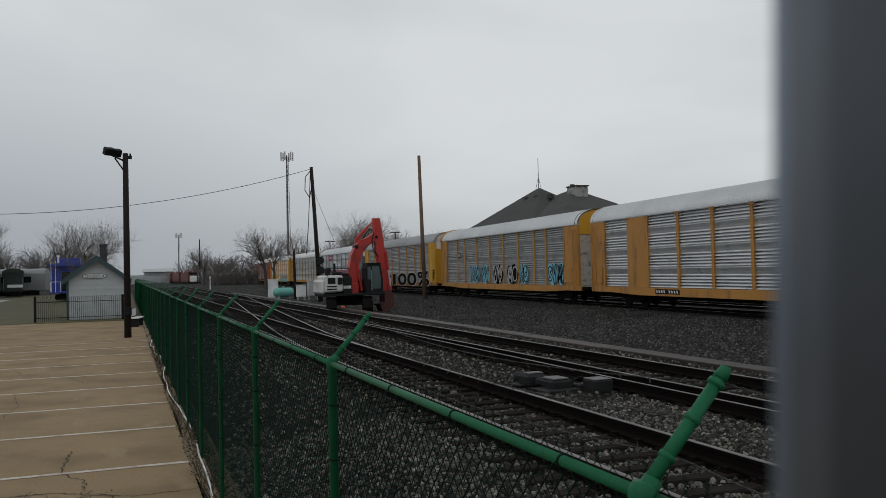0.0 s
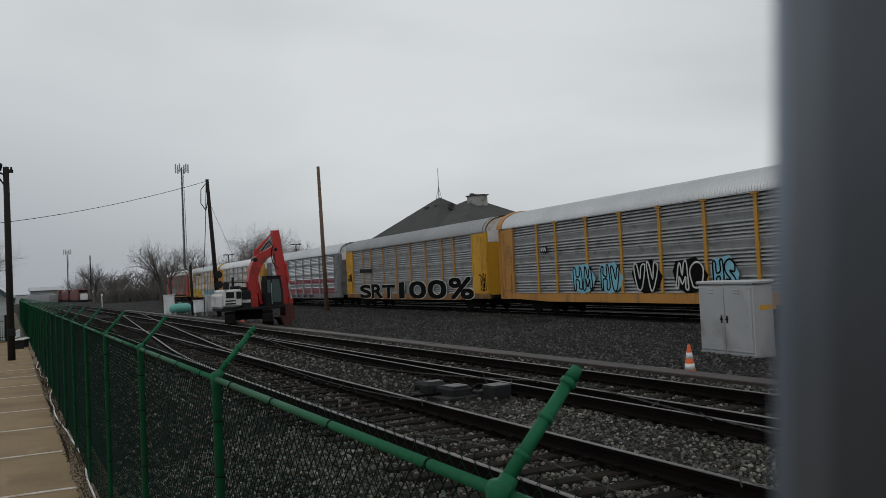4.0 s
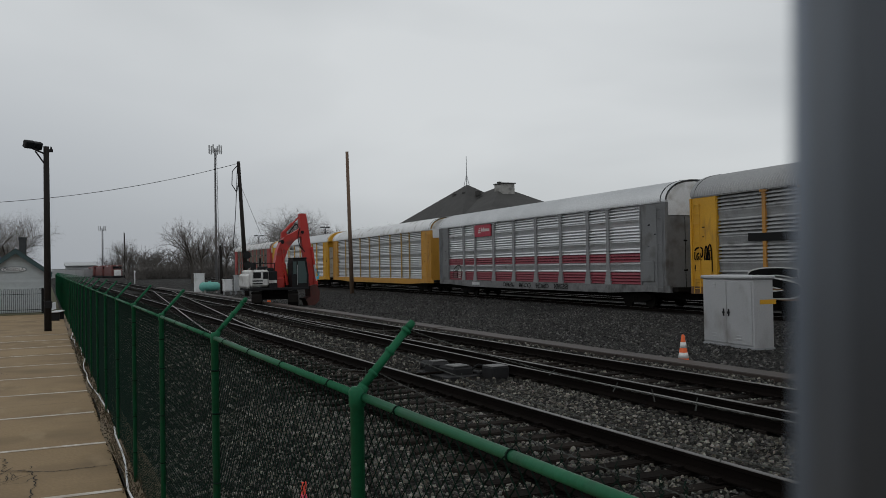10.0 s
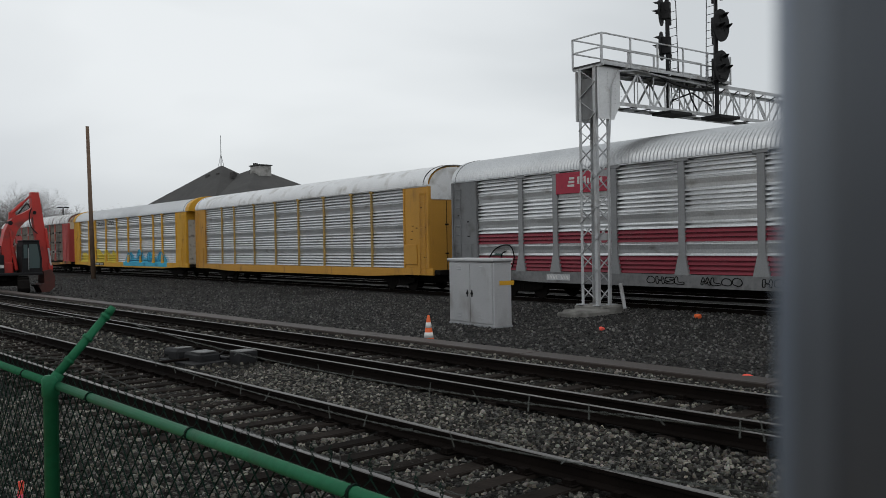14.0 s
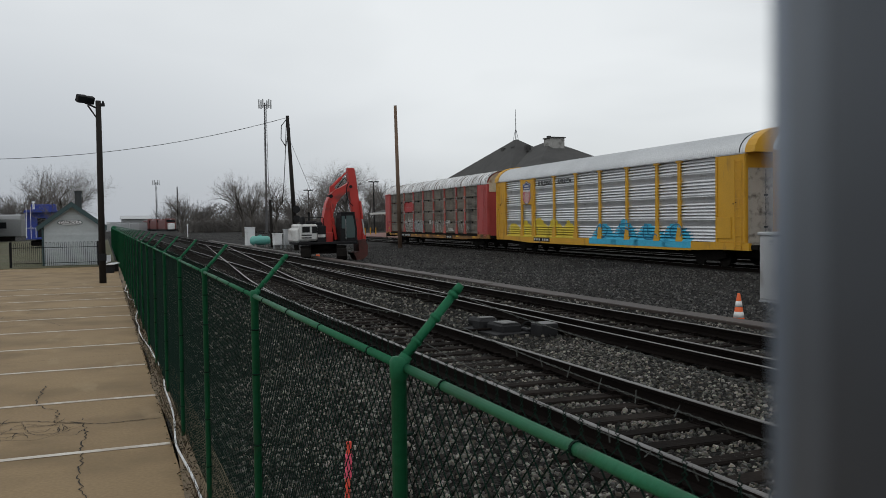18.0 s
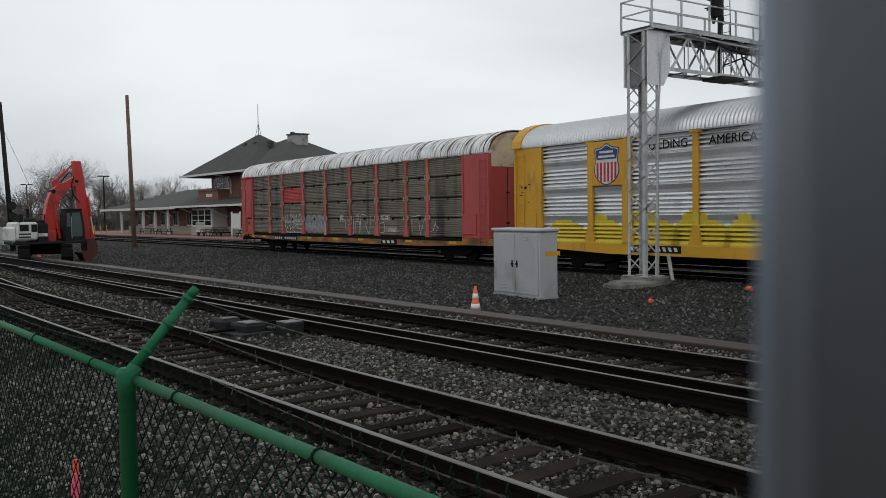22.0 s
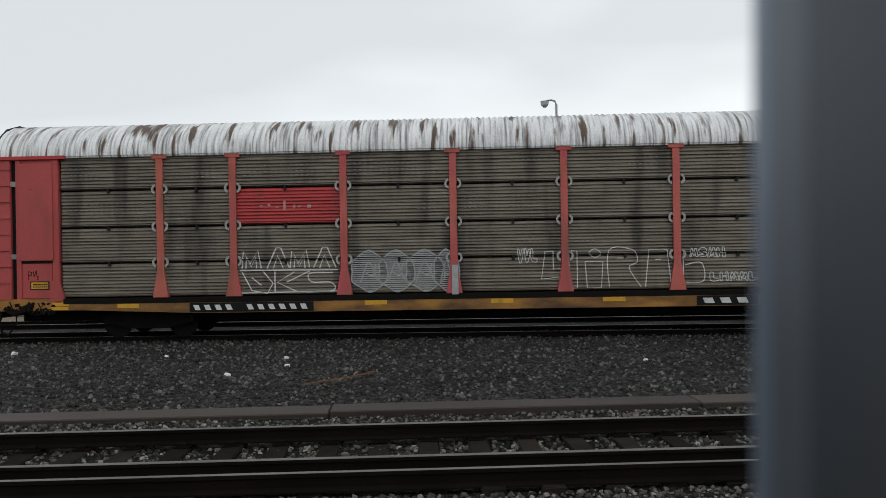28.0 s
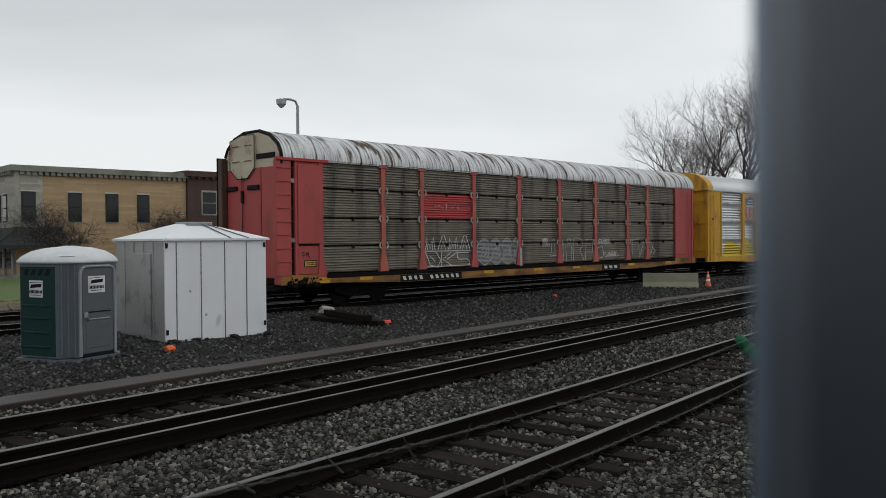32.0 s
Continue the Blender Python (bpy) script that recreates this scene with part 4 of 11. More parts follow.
M_CREAM = material("peeling_cream_paint", (0.56, 0.50, 0.38), (0.45, 0.38, 0.27), 0.7, scale=1.5, fine=20, bump=0.2, dirt=(0.22, 0.11, 0.065), dirt_amount=0.12)
M_PEEL = material("peeling_white_end", (0.52, 0.50, 0.46), (0.42, 0.39, 0.34), 0.7, scale=1.5, fine=20, bump=0.15, dirt=(0.06, 0.05, 0.045), dirt_amount=0.3, dirt_scale=(3, 3, 3))
M_SILLG = material("grimy_grey_sill", (0.17, 0.172, 0.175), (0.11, 0.11, 0.112), 0.6, bump=0.1, dirt=(0.05, 0.048, 0.045), dirt_amount=0.4)
M_PGREY = material("pale_grey_paint", (0.42, 0.43, 0.44), (0.36, 0.37, 0.38), 0.5, bump=0.06)
M_POSTG = material("dull_grey_post", (0.25, 0.255, 0.26), (0.20, 0.205, 0.21), 0.5, metal=0.2, scale=0.8, fine=25, bump=0.06, spread=0.06)
M_ENDG = material("dark_grey_car_end", (0.17, 0.175, 0.18), (0.13, 0.134, 0.138), 0.55, scale=0.8, fine=20, bump=0.08, dirt=(0.08, 0.075, 0.07), dirt_amount=0.3)
M_YELT = material("faded_thin_yellow_post", (0.40, 0.255, 0.065), (0.31, 0.21, 0.075), 0.55, scale=0.6, fine=25, bump=0.06, spread=0.06)
M_DUST = material("pale_rubbed_metal", (0.30, 0.29, 0.27), (0.14, 0.13, 0.115), 0.7, scale=2.0, bump=0)
M_FLAKE = material("flaked_white_paint", (0.45, 0.30, 0.28), (0.3, 0.12, 0.11), 0.8, bump=0)
M_CLIP = material("weathered_clip", (0.40, 0.39, 0.37), (0.2, 0.19, 0.18), 0.6, bump=0.1)
M_SPRAYW = material("white_spray_paint", (0.62, 0.62, 0.60), (0.45, 0.45, 0.44), 0.8, bump=0)
M_SPRAYG = material("silver_spray_paint", (0.36, 0.38, 0.38), (0.25, 0.27, 0.27), 0.7, bump=0)
M_SPRAYK = material("black_spray_paint", (0.008, 0.008, 0.008), None, 0.8, spec=0.04, bump=0)
M_SPRAYY = material("yellow_spray_paint", (0.62, 0.47, 0.03), (0.5, 0.38, 0.05), 0.7, bump=0)
M_SPRAYB = material("blue_spray_paint", (0.05, 0.42, 0.62), (0.04, 0.33, 0.52), 0.7, bump=0)
M_SPRAYDB = material("deep_blue_spray_paint", (0.02, 0.17, 0.30), None, 0.7, bump=0)
M_SPRAYC = material("pale_blue_spray_paint", (0.22, 0.50, 0.60), (0.16, 0.38, 0.48), 0.7, bump=0)

roofs = {m: roof_mesh(m) for m in (M_ROOFW, M_ROOFS, M_ROOFG, M_WHITE)}


def plate_y(pts, y0, y1):
    """A flat plate with an outline of (x, z), from y0 to y1."""
    n = len(pts)
    return Shape().add([(x, y, z) for y in (y0, y1) for x, z in pts], [tuple(range(n)), tuple(range(2 * n - 1, n - 1, -1))] + [(i, (i + 1) % n, n + (i + 1) % n, n + i) for i in range(n)])


def rear_doors(car, yy):
    """The bulging end doors of the last car: red below, peeling cream above, dark hinges."""
    plate = [(1.5, 4.72), (-1.5, 4.72), (-1.5, 5.1), (-1.36, 5.36), (-0.95, 5.68), (-0.4, 5.84), (0.4, 5.84), (0.95, 5.68), (1.36, 5.36), (1.5, 5.1)]
    part("upper_end", plate_y(plate, yy + 0.01, yy + 0.07), M_CREAM, car, "peeling cream upper end plate")
    for d in (-1, 1):
        c = 0.44
        o = [(c + d * 0.005, 4.40), (c + d * 0.3, 4.40), (c + d * 0.70, 4.72), (c + d * 0.70, 5.66 if d > 0 else 5.78), (c + d * 0.005, 5.82)]
        leaf = part("upper_door", plate_y(o, yy + 0.07, yy + 0.15), M_CREAM, car, "peeling cream door leaf with a tapered foot")
        part("leaf_edge", Shape().pipe([(x, yy + 0.15, z) for x, z in o], 0.016, 5), M_DARK, leaf, "dark rusted edge of the leaf")
        for z in (4.95, 5.45):
            part("hinge", Shape().box(c + d * 0.35 - 0.2, c + d * 0.35 + 0.2, yy + 0.15, yy + 0.17, z, z + 0.03), M_YELSILL, leaf)
        door = part("end_door", Shape().box(min(c + d * 0.01, c + d * 0.95), max(c + d * 0.01, c + d * 0.95), yy, yy + 0.1, 1.12, 4.72, 0.02), M_RED, car, "tall faded red end door")
        part("handle_bar", Shape().box(c + d * 0.62 - 0.3, c + d * 0.62 + 0.3, yy + 0.1, yy + 0.19, 4.02, 4.17, 0.02), M_BLACK, door, "black slotted handle bar")
        part("handle_bar", Shape().box(c + d * 0.62 - 0.26, c + d * 0.62 + 0.26, yy + 0.1, yy + 0.14, 2.3, 2.4, 0.02), M_BLACK, door)
    part("lock_rod", Shape().tube((0.44, yy + 0.16, 1.2), (0.44, yy + 0.16, 4.5), 0.012, 0.012, 8).box(0.40, 0.48, yy + 0.1, yy + 0.2, 3.6, 4.0, 0.01), M_DARK, car, "dark upright lock rod")
    part("end_side_panel", Shape().box(-1.54, -0.56, yy - 0.02, yy + 0.1, 1.05, 4.72, 0.02), M_RED, car)
    part("end_band", Shape().box(-1.3, -0.3, yy + 0.07, yy + 0.11, 5.0, 5.16, 0.01), M_BLACK, car, "black band across the cream end")
    part("far_corner_post", Shape().box(1.42, 1.66, yy - 0.1, yy + 0.3, 1.0, 5.1, 0.02), M_RUSTDK, car, "dark rusty corner post")
    part("post_face", Shape().box(1.66, 1.74, yy - 0.1, yy + 0.3, 1.0, 5.15, 0.01), M_TRUCK, car)
    rim = Shape()
    for (xa, za), (xb, zb) in zip(plate[1:], plate[2:]):
        rim.tube((xa * 1.05, yy + 0.05, za + 0.06), (xb * 1.05, yy + 0.05, zb + 0.06), 0.05, 0.05, 6)
    part("roof_rim", rim, M_DARK, car, "black rubber roof rim")
    part("platform_step", Shape().box(-1.5, 1.5, yy, yy + 0.45, 0.8, 0.98, 0.02), M_TRUCK, car)
    mk = part("end_marker", Shape().box(-0.62, -0.50, yy + 0.42, yy + 0.54, 1.12, 1.72, 0.02), M_DEEPRED, car, "red end-of-train marker on the coupler")
    part("marker_top", Shape().box(-0.615, -0.505, yy + 0.425, yy + 0.535, 1.70, 1.76, 0.015), M_WHITE, mk)
    part("knuckle", Shape().box(-0.7, -0.2, yy + 0.4, yy + 0.62, 0.78, 1.14, 0.05).box(-0.5, 0.2, yy + 0.1, yy + 0.45, 0.84, 1.08, 0.03), M_TRUCK, car, "dark coupler knuckle")
    part("air_hose", Shape().pipe([(-0.62, yy + 0.5, 0.85), (-0.66, yy + 0.56, 0.6), (-0.64, yy + 0.5, 0.34), (-0.68, yy + 0.3, 0.28)], 0.03, 7).pipe([(-0.68, yy + 0.3, 0.3), (-0.9, yy + 0.05, 0.45), (-1.2, yy - 0.1, 0.68)], 0.022, 6), M_BLACK, car, "black rubber air hose")


def rear_corner(car, mat):
    """The last car's rear corner: a strip with narrow ledges, a gap painted black, and a door plate over a recessed
    foot.
    """
    y = at_u
    st = part("corner_strip", Shape().box(SX - 0.01, SX + 0.15, y(0.93), y(0.36), 1.0, EAVE - 0.08, 0.02), mat, car, "faded red corner strip with narrow ledges")
    for k in range(9):
        part("ledge", Shape().box(SX - 0.04, SX, y(0.945), y(0.345), 1.28 + 0.42 * k, 1.298 + 0.42 * k), mat, st)
    # The gap is filled with black in place of its own shade.
    part("end_gap", Shape().box(SX + 0.09, SX + 0.15, y(1.07), y(0.93), 1.08, EAVE - 0.06), M_BLACK, car, "dark gap beside the corner strip")
    for z in (2.32, 4.2):
        part("gap_bracket", Shape().box(SX + 0.01, SX + 0.1, y(1.07), y(0.93), z, z + 0.13), M_DUST, car, "rusty bracket in the gap")
    dr = part("end_panel", Shape().box(SX + 0.03, SX + 0.15, y(SIDE_A), y(1.07), FLOOR, EAVE - 0.05, 0.008), mat, car)
    part("jamb", Shape().box(SX - 0.012, SX + 0.04, y(1.2), y(1.07), FLOOR - 0.02, EAVE - 0.06, 0.012), mat, dr)
    part("jamb", Shape().box(SX - 0.012, SX + 0.04, y(SIDE_A), y(2.02), FLOOR - 0.02, EAVE - 0.06, 0.012), mat, dr)
    part("flared_foot", Shape().add([(x, y(2.11 + d), z) for x in (SX - 0.03, SX + 0.04) for d, z in ((-0.09, 1.75), (0.09, 1.75), (0.25, FLOOR - 0.1), (-0.16, FLOOR - 0.1))],
         [(0, 1, 2, 3), (7, 6, 5, 4), (0, 4, 5, 1), (1, 5, 6, 2), (2, 6, 7, 3), (3, 7, 4, 0)]), mat, dr)
    part("cap_beam", Shape().box(SX - 0.06, SX + 0.1, y(2.4), y(0.36), EAVE - 0.1, EAVE + 0.0, 0.012), M_DEEPRED, dr, "dull red beam under the roof's end")
    part("door_plate", Shape().box(SX - 0.05, SX + 0.03, y(2.06), y(1.16), 2.27, EAVE - 0.2, 0.014), mat, dr, "plain raised red door plate")
    # Painted shadow of the raised plate on the recess below it.
    part("plate_shadow", Shape().box(SX + 0.012, SX + 0.034, y(2.02), y(1.2), 2.2, 2.27), M_BLACK, dr, "dark slot under the plate")
    foot = part("recessed_door", Shape().box(SX + 0.015, SX + 0.034, y(2.0), y(1.22), 1.3, 2.2, 0.006), mat, dr, "small recessed red door")
    pl = part("placard", Shape().box(SX + 0.006, SX + 0.016, y(1.92), y(1.42), 1.52, 1.74), M_BLACK, foot, "small yellow placard with a black border")
    part("placard_face", Shape().box(SX + 0.002, SX + 0.008, y(1.895), y(1.445), 1.545, 1.715), M_YEL, pl)
    bars = Shape()
    for k in range(7):
        bars.box(SX - 0.002, SX + 0.004, y(1.50 + 0.055 * k) - 0.04, y(1.50 + 0.055 * k), 1.64, 1.675).box(SX - 0.002, SX + 0.004, y(1.50 + 0.055 * k) - 0.034, y(1.50 + 0.055 * k), 1.585, 1.61)
    part("print_bars", bars, M_BLACK, pl)
    tag = Shape()
    for line in ([(1.36, 2.0), (1.38, 1.86), (1.37, 1.78)], [(1.36, 2.0), (1.46, 1.98), (1.45, 1.9), (1.37, 1.9)], [(1.5, 2.0), (1.52, 1.86), (1.58, 2.02), (1.6, 1.86)]):
        tag.pipe([(SX + 0.012, y(u), z) for u, z in line], 0.009, 4)
    part("scribble", tag, M_BLACK, foot, "small dark scrawl")
    for u, z in ((1.62, 1.84), (1.62, 1.78), (1.5, 4.1)):
        part("bolt", Shape().box(SX - 0.056 if z > 3 else SX + 0.004, SX + 0.02, y(u) - 0.016, y(u) + 0.016, z, z + 0.03), M_BLACK, dr)
    # grease, hoses and steps round the coupler
    gr = random.Random(17)
    s = Shape()
    for k in range(46):
        u, z, a = gr.uniform(0.8, 2.05), 0.92 + 0.26 * gr.random() ** 1.6, gr.uniform(0.02, 0.07)
        s.box(-a, a, -a * gr.uniform(0.6, 1.8), a * gr.uniform(0.6, 1.8), -a * 0.7, a * 0.7, 0.01, pose(SX - gr.uniform(-0.02, 0.03), y(u), z, gr.uniform(-40, 40), 0, gr.uniform(-20, 20)))
    for k in range(7):
        u = gr.uniform(0.85, 1.7)
        s.pipe([(SX - 0.04, y(u), gr.uniform(1.0, 1.25)), (SX - 0.06, y(u + 0.15), gr.uniform(0.8, 1.0)), (SX - 0.04, y(u + 0.35), gr.uniform(0.9, 1.1))], 0.014, 5)
    part("brake_rigging", s, M_TRUCK, car, "black greasy brake gear and pipes")
    part("step_iron", Shape().pipe([(SX, y(0.62), 1.0), (SX - 0.02, y(0.62), 0.62), (SX - 0.02, y(1.05), 0.62), (SX, y(1.05), 1.0)], 0.02, 6), M_TRUCK, car)
    part("sill_patch", Shape().box(SX - 0.03, SX - 0.015, y(2.45), y(2.0), 1.1, 1.22), M_YEL, car, "fresh yellow paint on the sill")
    part("sill_patch", Shape().box(SX - 0.03, SX - 0.015, y(2.43), y(1.96), 0.99, 1.07), M_YEL, car)


def autorack(label, panel_mat, post_mat, end_mat, sill_mat, roof_mat, kind, rows, post_w=0.2, flare=True, upper_end=None, split=False, last=False, front=None):
    car = thing("autorack_car", pose(0, 0, 0), label, "railcar", "cars of the train")
    # underframe
    part("underframe", Shape().box(-0.4, 0.4, -13.6, 13.6, 0.62, 0.95).box(-1.5, 1.5, -13.7, 13.7, 1.02, 1.2), M_TRUCK, car, "dark steel underframe")
    for sx in (-1, 1):
        s = Shape()
        x0, x1 = (SX - 0.02, SX + 0.12) if sx < 0 else (-SX - 0.12, -SX + 0.02)
        # deeper between the bogies, shallow over them
        prof = [(at_u(27.5), 0.98), (at_u(25.6), 0.98), (at_u(22.6), SILL), (at_u(5.8), SILL), (at_u(2.8), 0.98), (at_u(0.5), 0.98), (at_u(0.5), FLOOR), (at_u(27.5), FLOOR)]
        n = len(prof)
        s.add([(x, y, z) for x in (x0, x1) for y, z in prof], [tuple(range(n)), tuple(range(2 * n - 1, n - 1, -1))] + [(i, (i + 1) % n, n + (i + 1) % n, n + i) for i in range(n)])
        part("side_sill", s, sill_mat, car)
    for u in (4.3, 24.1):
        truck(car, u)
    for u0, u1 in ((0.0, 0.7), (27.7, 28.4)):
        part("coupler", Shape().box(-0.13, 0.13, at_u(u1), at_u(u0), 0.78, 0.98, 0.03), M_TRUCK, car)
    # near side, bay by bay
    edges = [SIDE_A] + POSTS + [SIDE_B]
    if split:
        zs = [1.30, 2.18, 3.10, 4.06, 4.95]
        for a, b in zip(edges, edges[1:]):
            for z0, z1 in zip(zs, zs[1:]):
                part("side_panel", side_panel(a + 0.05, b - 0.05, z0 + 0.02, z1 - 0.02, kind, panel_mat(a, z0)), None, car)
    else:
        for a, b in zip(edges, edges[1:]):
            part("side_panel", side_panel(a + 0.03, b - 0.03, FLOOR + 0.02, EAVE - 0.06, kind, panel_mat, rows), None, car)
    pm = post_mesh(post_w, post_mat, flare)
    for u in POSTS:
        p = new("side_post", pm)
        p.parent = car
        p.matrix_basis = pose(0, at_u(u), 0)
    part("eave_beam", Shape().box(SX - 0.01, SX + 0.14, at_u(27.25), at_u(0.6), EAVE - 0.07, EAVE + 0.03, 0.01), roof_mat, car)
    part("far_side", Shape().box(1.46, 1.54, at_u(27.25), at_u(0.5), FLOOR, EAVE), M_GALVD, car, "weathered grey far side")
    r = new("roof", roofs[roof_mat])
    r.parent = car
    arc = [(1.60 * math.copysign(abs(math.cos(a)) ** 0.9, -math.cos(a)), EAVE - 0.01 + 0.95 * math.sin(a)) for a in (math.pi * i / 20 for i in range(21))]
    for u in ((26.9,) if last else (0.85, 26.9)):
        rim = Shape()
        for (xa, za), (xb, zb) in zip(arc, arc[1:]):
            rim.tube((xa, at_u(u), za), (xb, at_u(u), zb), 0.028, 0.028, 5)
        part("roof_seam", rim, M_DARK, car, "black seam strip over the roof")
    # ends
    for u, d in ((0.62, 1), (27.2, -1)):
        yy = at_u(u)
        o = end_outline()
        n = len(o)
        s = Shape().add([(a, yy + t, z) for t in (0.0, -0.1 * d) for a, z in o], [tuple(range(n)), tuple(range(2 * n - 1, n - 1, -1))] + [(i, (i + 1) % n, n + (i + 1) % n, n + i) for i in range(n)])
        e = part("end_wall", s, front if front and d < 0 else end_mat, car)
        if d < 0:
            for x in (-0.62, 0.62):
                part("door_seam", Shape().box(x - 0.012, x + 0.012, yy - 0.114, yy - 0.1, 1.15, 4.3), M_TRUCK, e, "thin dark door seam")
            for z in (1.9, 3.2):
                part("hasp", Shape().box(-0.72, -0.52, yy - 0.13, yy - 0.1, z, z + 0.07, 0.01), M_TRUCK, e)
        if last and d == 1:
            rear_doors(car, yy)
            continue
        up = [(a, z) for a, z in end_outline(0.89, 1.50, 4.35)]
        n = len(up)
        s = Shape().add([(a, yy + t * d, z) for t in (0.0, 0.03) for a, z in up], [tuple(range(n)), tuple(range(2 * n - 1, n - 1, -1))] + [(i, (i + 1) % n, n + (i + 1) % n, n + i) for i in range(n)])
        part("gable_plate", s, upper_end or end_mat, e)
        if d < 0:
            continue
        for x in (-0.62, 0.0, 0.62):
            part("door_bar", Shape().box(x - 0.02, x + 0.02, min(yy, yy + 0.07 * d), max(yy, yy + 0.07 * d), 1.1, 4.9), end_mat, e)
        for z in (1.6, 3.1, 4.2):
            part("hinge_bar", Shape().box(-1.3, 1.3, min(yy, yy + 0.06 * d), max(yy, yy + 0.06 * d), z, z + 0.09), end_mat, e)
    for u0, u1, lad in ((0.55, SIDE_A, 0.98), (SIDE_B, 27.25, 26.85)):
        if last and u0 < 1:
            rear_corner(car, end_mat)
            continue
        s = Shape().box(SX + 0.01, SX + 0.15, at_u(u1), at_u(u0), FLOOR, EAVE - 0.05, 0.015)
        part("end_panel", s, end_mat, car)
        s = Shape().box(SX - 0.03, SX + 0.02, at_u(max(u0, u1 - 1.35 if u0 < 5 else u0)) - 1.0, at_u(max(u0, u1 - 1.35 if u0 < 5 else u0)), 1.45, 2.35, 0.01)
        part("access_plate", s, end_mat, car)
        for e in (u0 + 0.03, u1 - 0.06):
            part("corner_post", Shape().box(SX - 0.035, SX + 0.02, at_u(e) - 0.05, at_u(e) + 0.05, FLOOR, EAVE - 0.06, 0.008), end_mat, car)
        ladder(car, end_mat, lad)
    if last:
        return car
    # placards, chalk marks and stencils that cannot be read
    rnd = random.Random(len(label))
    s = Shape()
    for i in range(9):
        u, z = rnd.choice([rnd.uniform(0.9, 1.9), rnd.uniform(25.9, 27.0)]), rnd.uniform(1.7, 4.0)
        s.box(SX - 0.004, SX + 0.012, at_u(u) - rnd.uniform(0.02, 0.1), at_u(u) + 0.06, z, z + rnd.uniform(0.025, 0.05))
    tagged(part("stencil_mark", s, M_BLACK, car), "dark stencilled markings", "", "", "stuff")
    return car


def number_board(car, u, w, z=0.97, h=0.24, bars=9, mat=M_BLACK):
    b = part("number_board", Shape().box(SX - 0.034, SX - 0.018, at_u(u) - w / 2, at_u(u) + w / 2, z, z + h, 0.004), mat, car, "black number board with pale characters")
    s, rnd = Shape(), random.Random(int(u * 10))
    for i in range(bars):
        if i == 4 and bars > 6:
            continue
        y = at_u(u) + w / 2 - (i + 0.7) * w / (bars + 0.6)
        q, e = w / bars * 0.24, 0.03
        s.add([(x, y + dy + e * dz, z + h * (0.5 + 0.28 * dz)) for x in (SX - 0.038, SX - 0.033) for dy, dz in ((-q, -1), (q, -1), (q, 1), (-q, 1))], [(0, 1, 2, 3), (7, 6, 5, 4), (0, 4, 5, 1), (1, 5, 6, 2), (2, 6, 7, 3), (3, 7, 4, 0)])
    tagged(part("character_mark", s, M_SPRAYW, b), "white stencilled characters", "", "", "stuff")


def strokes(car, name, mat, lines, r=0.03, x=SX - 0.012, label=""):
    """Hand-sprayed lines: lists of (u, z)."""
    for ln in lines:
        pts = [Vector((at_u(u), z)) for u, z in ln]
        pts = [p for k, p in enumerate(pts) if k == 0 or (p - pts[k - 1]).length > 1e-4]
        s, n = Shape(), len(pts)
        for k, p in enumerate(pts):
            d = (pts[min(k + 1, n - 1)] - pts[max(k - 1, 0)])
            q = Vector((-d.y, d.x)).normalized() * r if d.length > 1e-6 else Vector((0, r))
            s.v += [(x, p.x + q.x, p.y + q.y), (x, p.x - q.x, p.y - q.y), (x + 0.01, p.x + q.x, p.y + q.y), (x + 0.01, p.x - q.x, p.y - q.y)]
        for k in range(n - 1):
            a = 4 * k
            s.f += [(a, a + 1, a + 5, a + 4), (a + 2, a + 6, a + 7, a + 3), (a, a + 4, a + 6, a + 2), (a + 1, a + 3, a + 7, a + 5)]
        s.f += [(0, 2, 3, 1), (4 * n - 4, 4 * n - 3, 4 * n - 1, 4 * n - 2)]
        part(name, s, mat, car, label)


def letter(car, ch, u0, u1, z0, z1, mat, x, fat, label):
    """One fat sprayed letter, fitted between u0 and u1."""
    src = text_mesh(ch, 1.0, mat, 0.002)
    vs = [tuple(v.co) for v in src.vertices]
    fs = [tuple(f.vertices) for f in src.polygons]
    lo = [min(v[i] for v in vs) for i in (0, 1)]
    hi = [max(v[i] for v in vs) for i in (0, 1)]
    s, k = Shape(), 0
    for du in (-1, 0, 1):
        for dz in (-1, 0, 1):
            k += 1
            s.add([(x - 0.0012 * k + v[2], at_u(u0 + (v[0] - lo[0]) / (hi[0] - lo[0]) * (u1 - u0) + du * fat), z0 + (v[1] - lo[1]) / (hi[1] - lo[1]) * (z1 - z0) + dz * fat * 0.6) for v in vs], fs)
    me = bpy.data.meshes.new("graffiti")
    me.from_pydata(s.v, [], s.f)
    me.materials.append(mat)
    return part("graffiti", me, None, car, label)


def blob(car, name, mat, pts, x=SX - 0.01, label=""):
    """A filled sprayed shape: outline of (u, z)."""
    n = len(pts)
    s = Shape().add([(x + t, at_u(u), z) for t in (0, 0.008) for u, z in pts], [tuple(range(n)), tuple(range(2 * n - 1, n - 1, -1))] + [(i, (i + 1) % n, n + (i + 1) % n, n + i) for i in range(n)])
    return part(name, s, mat, car, label)


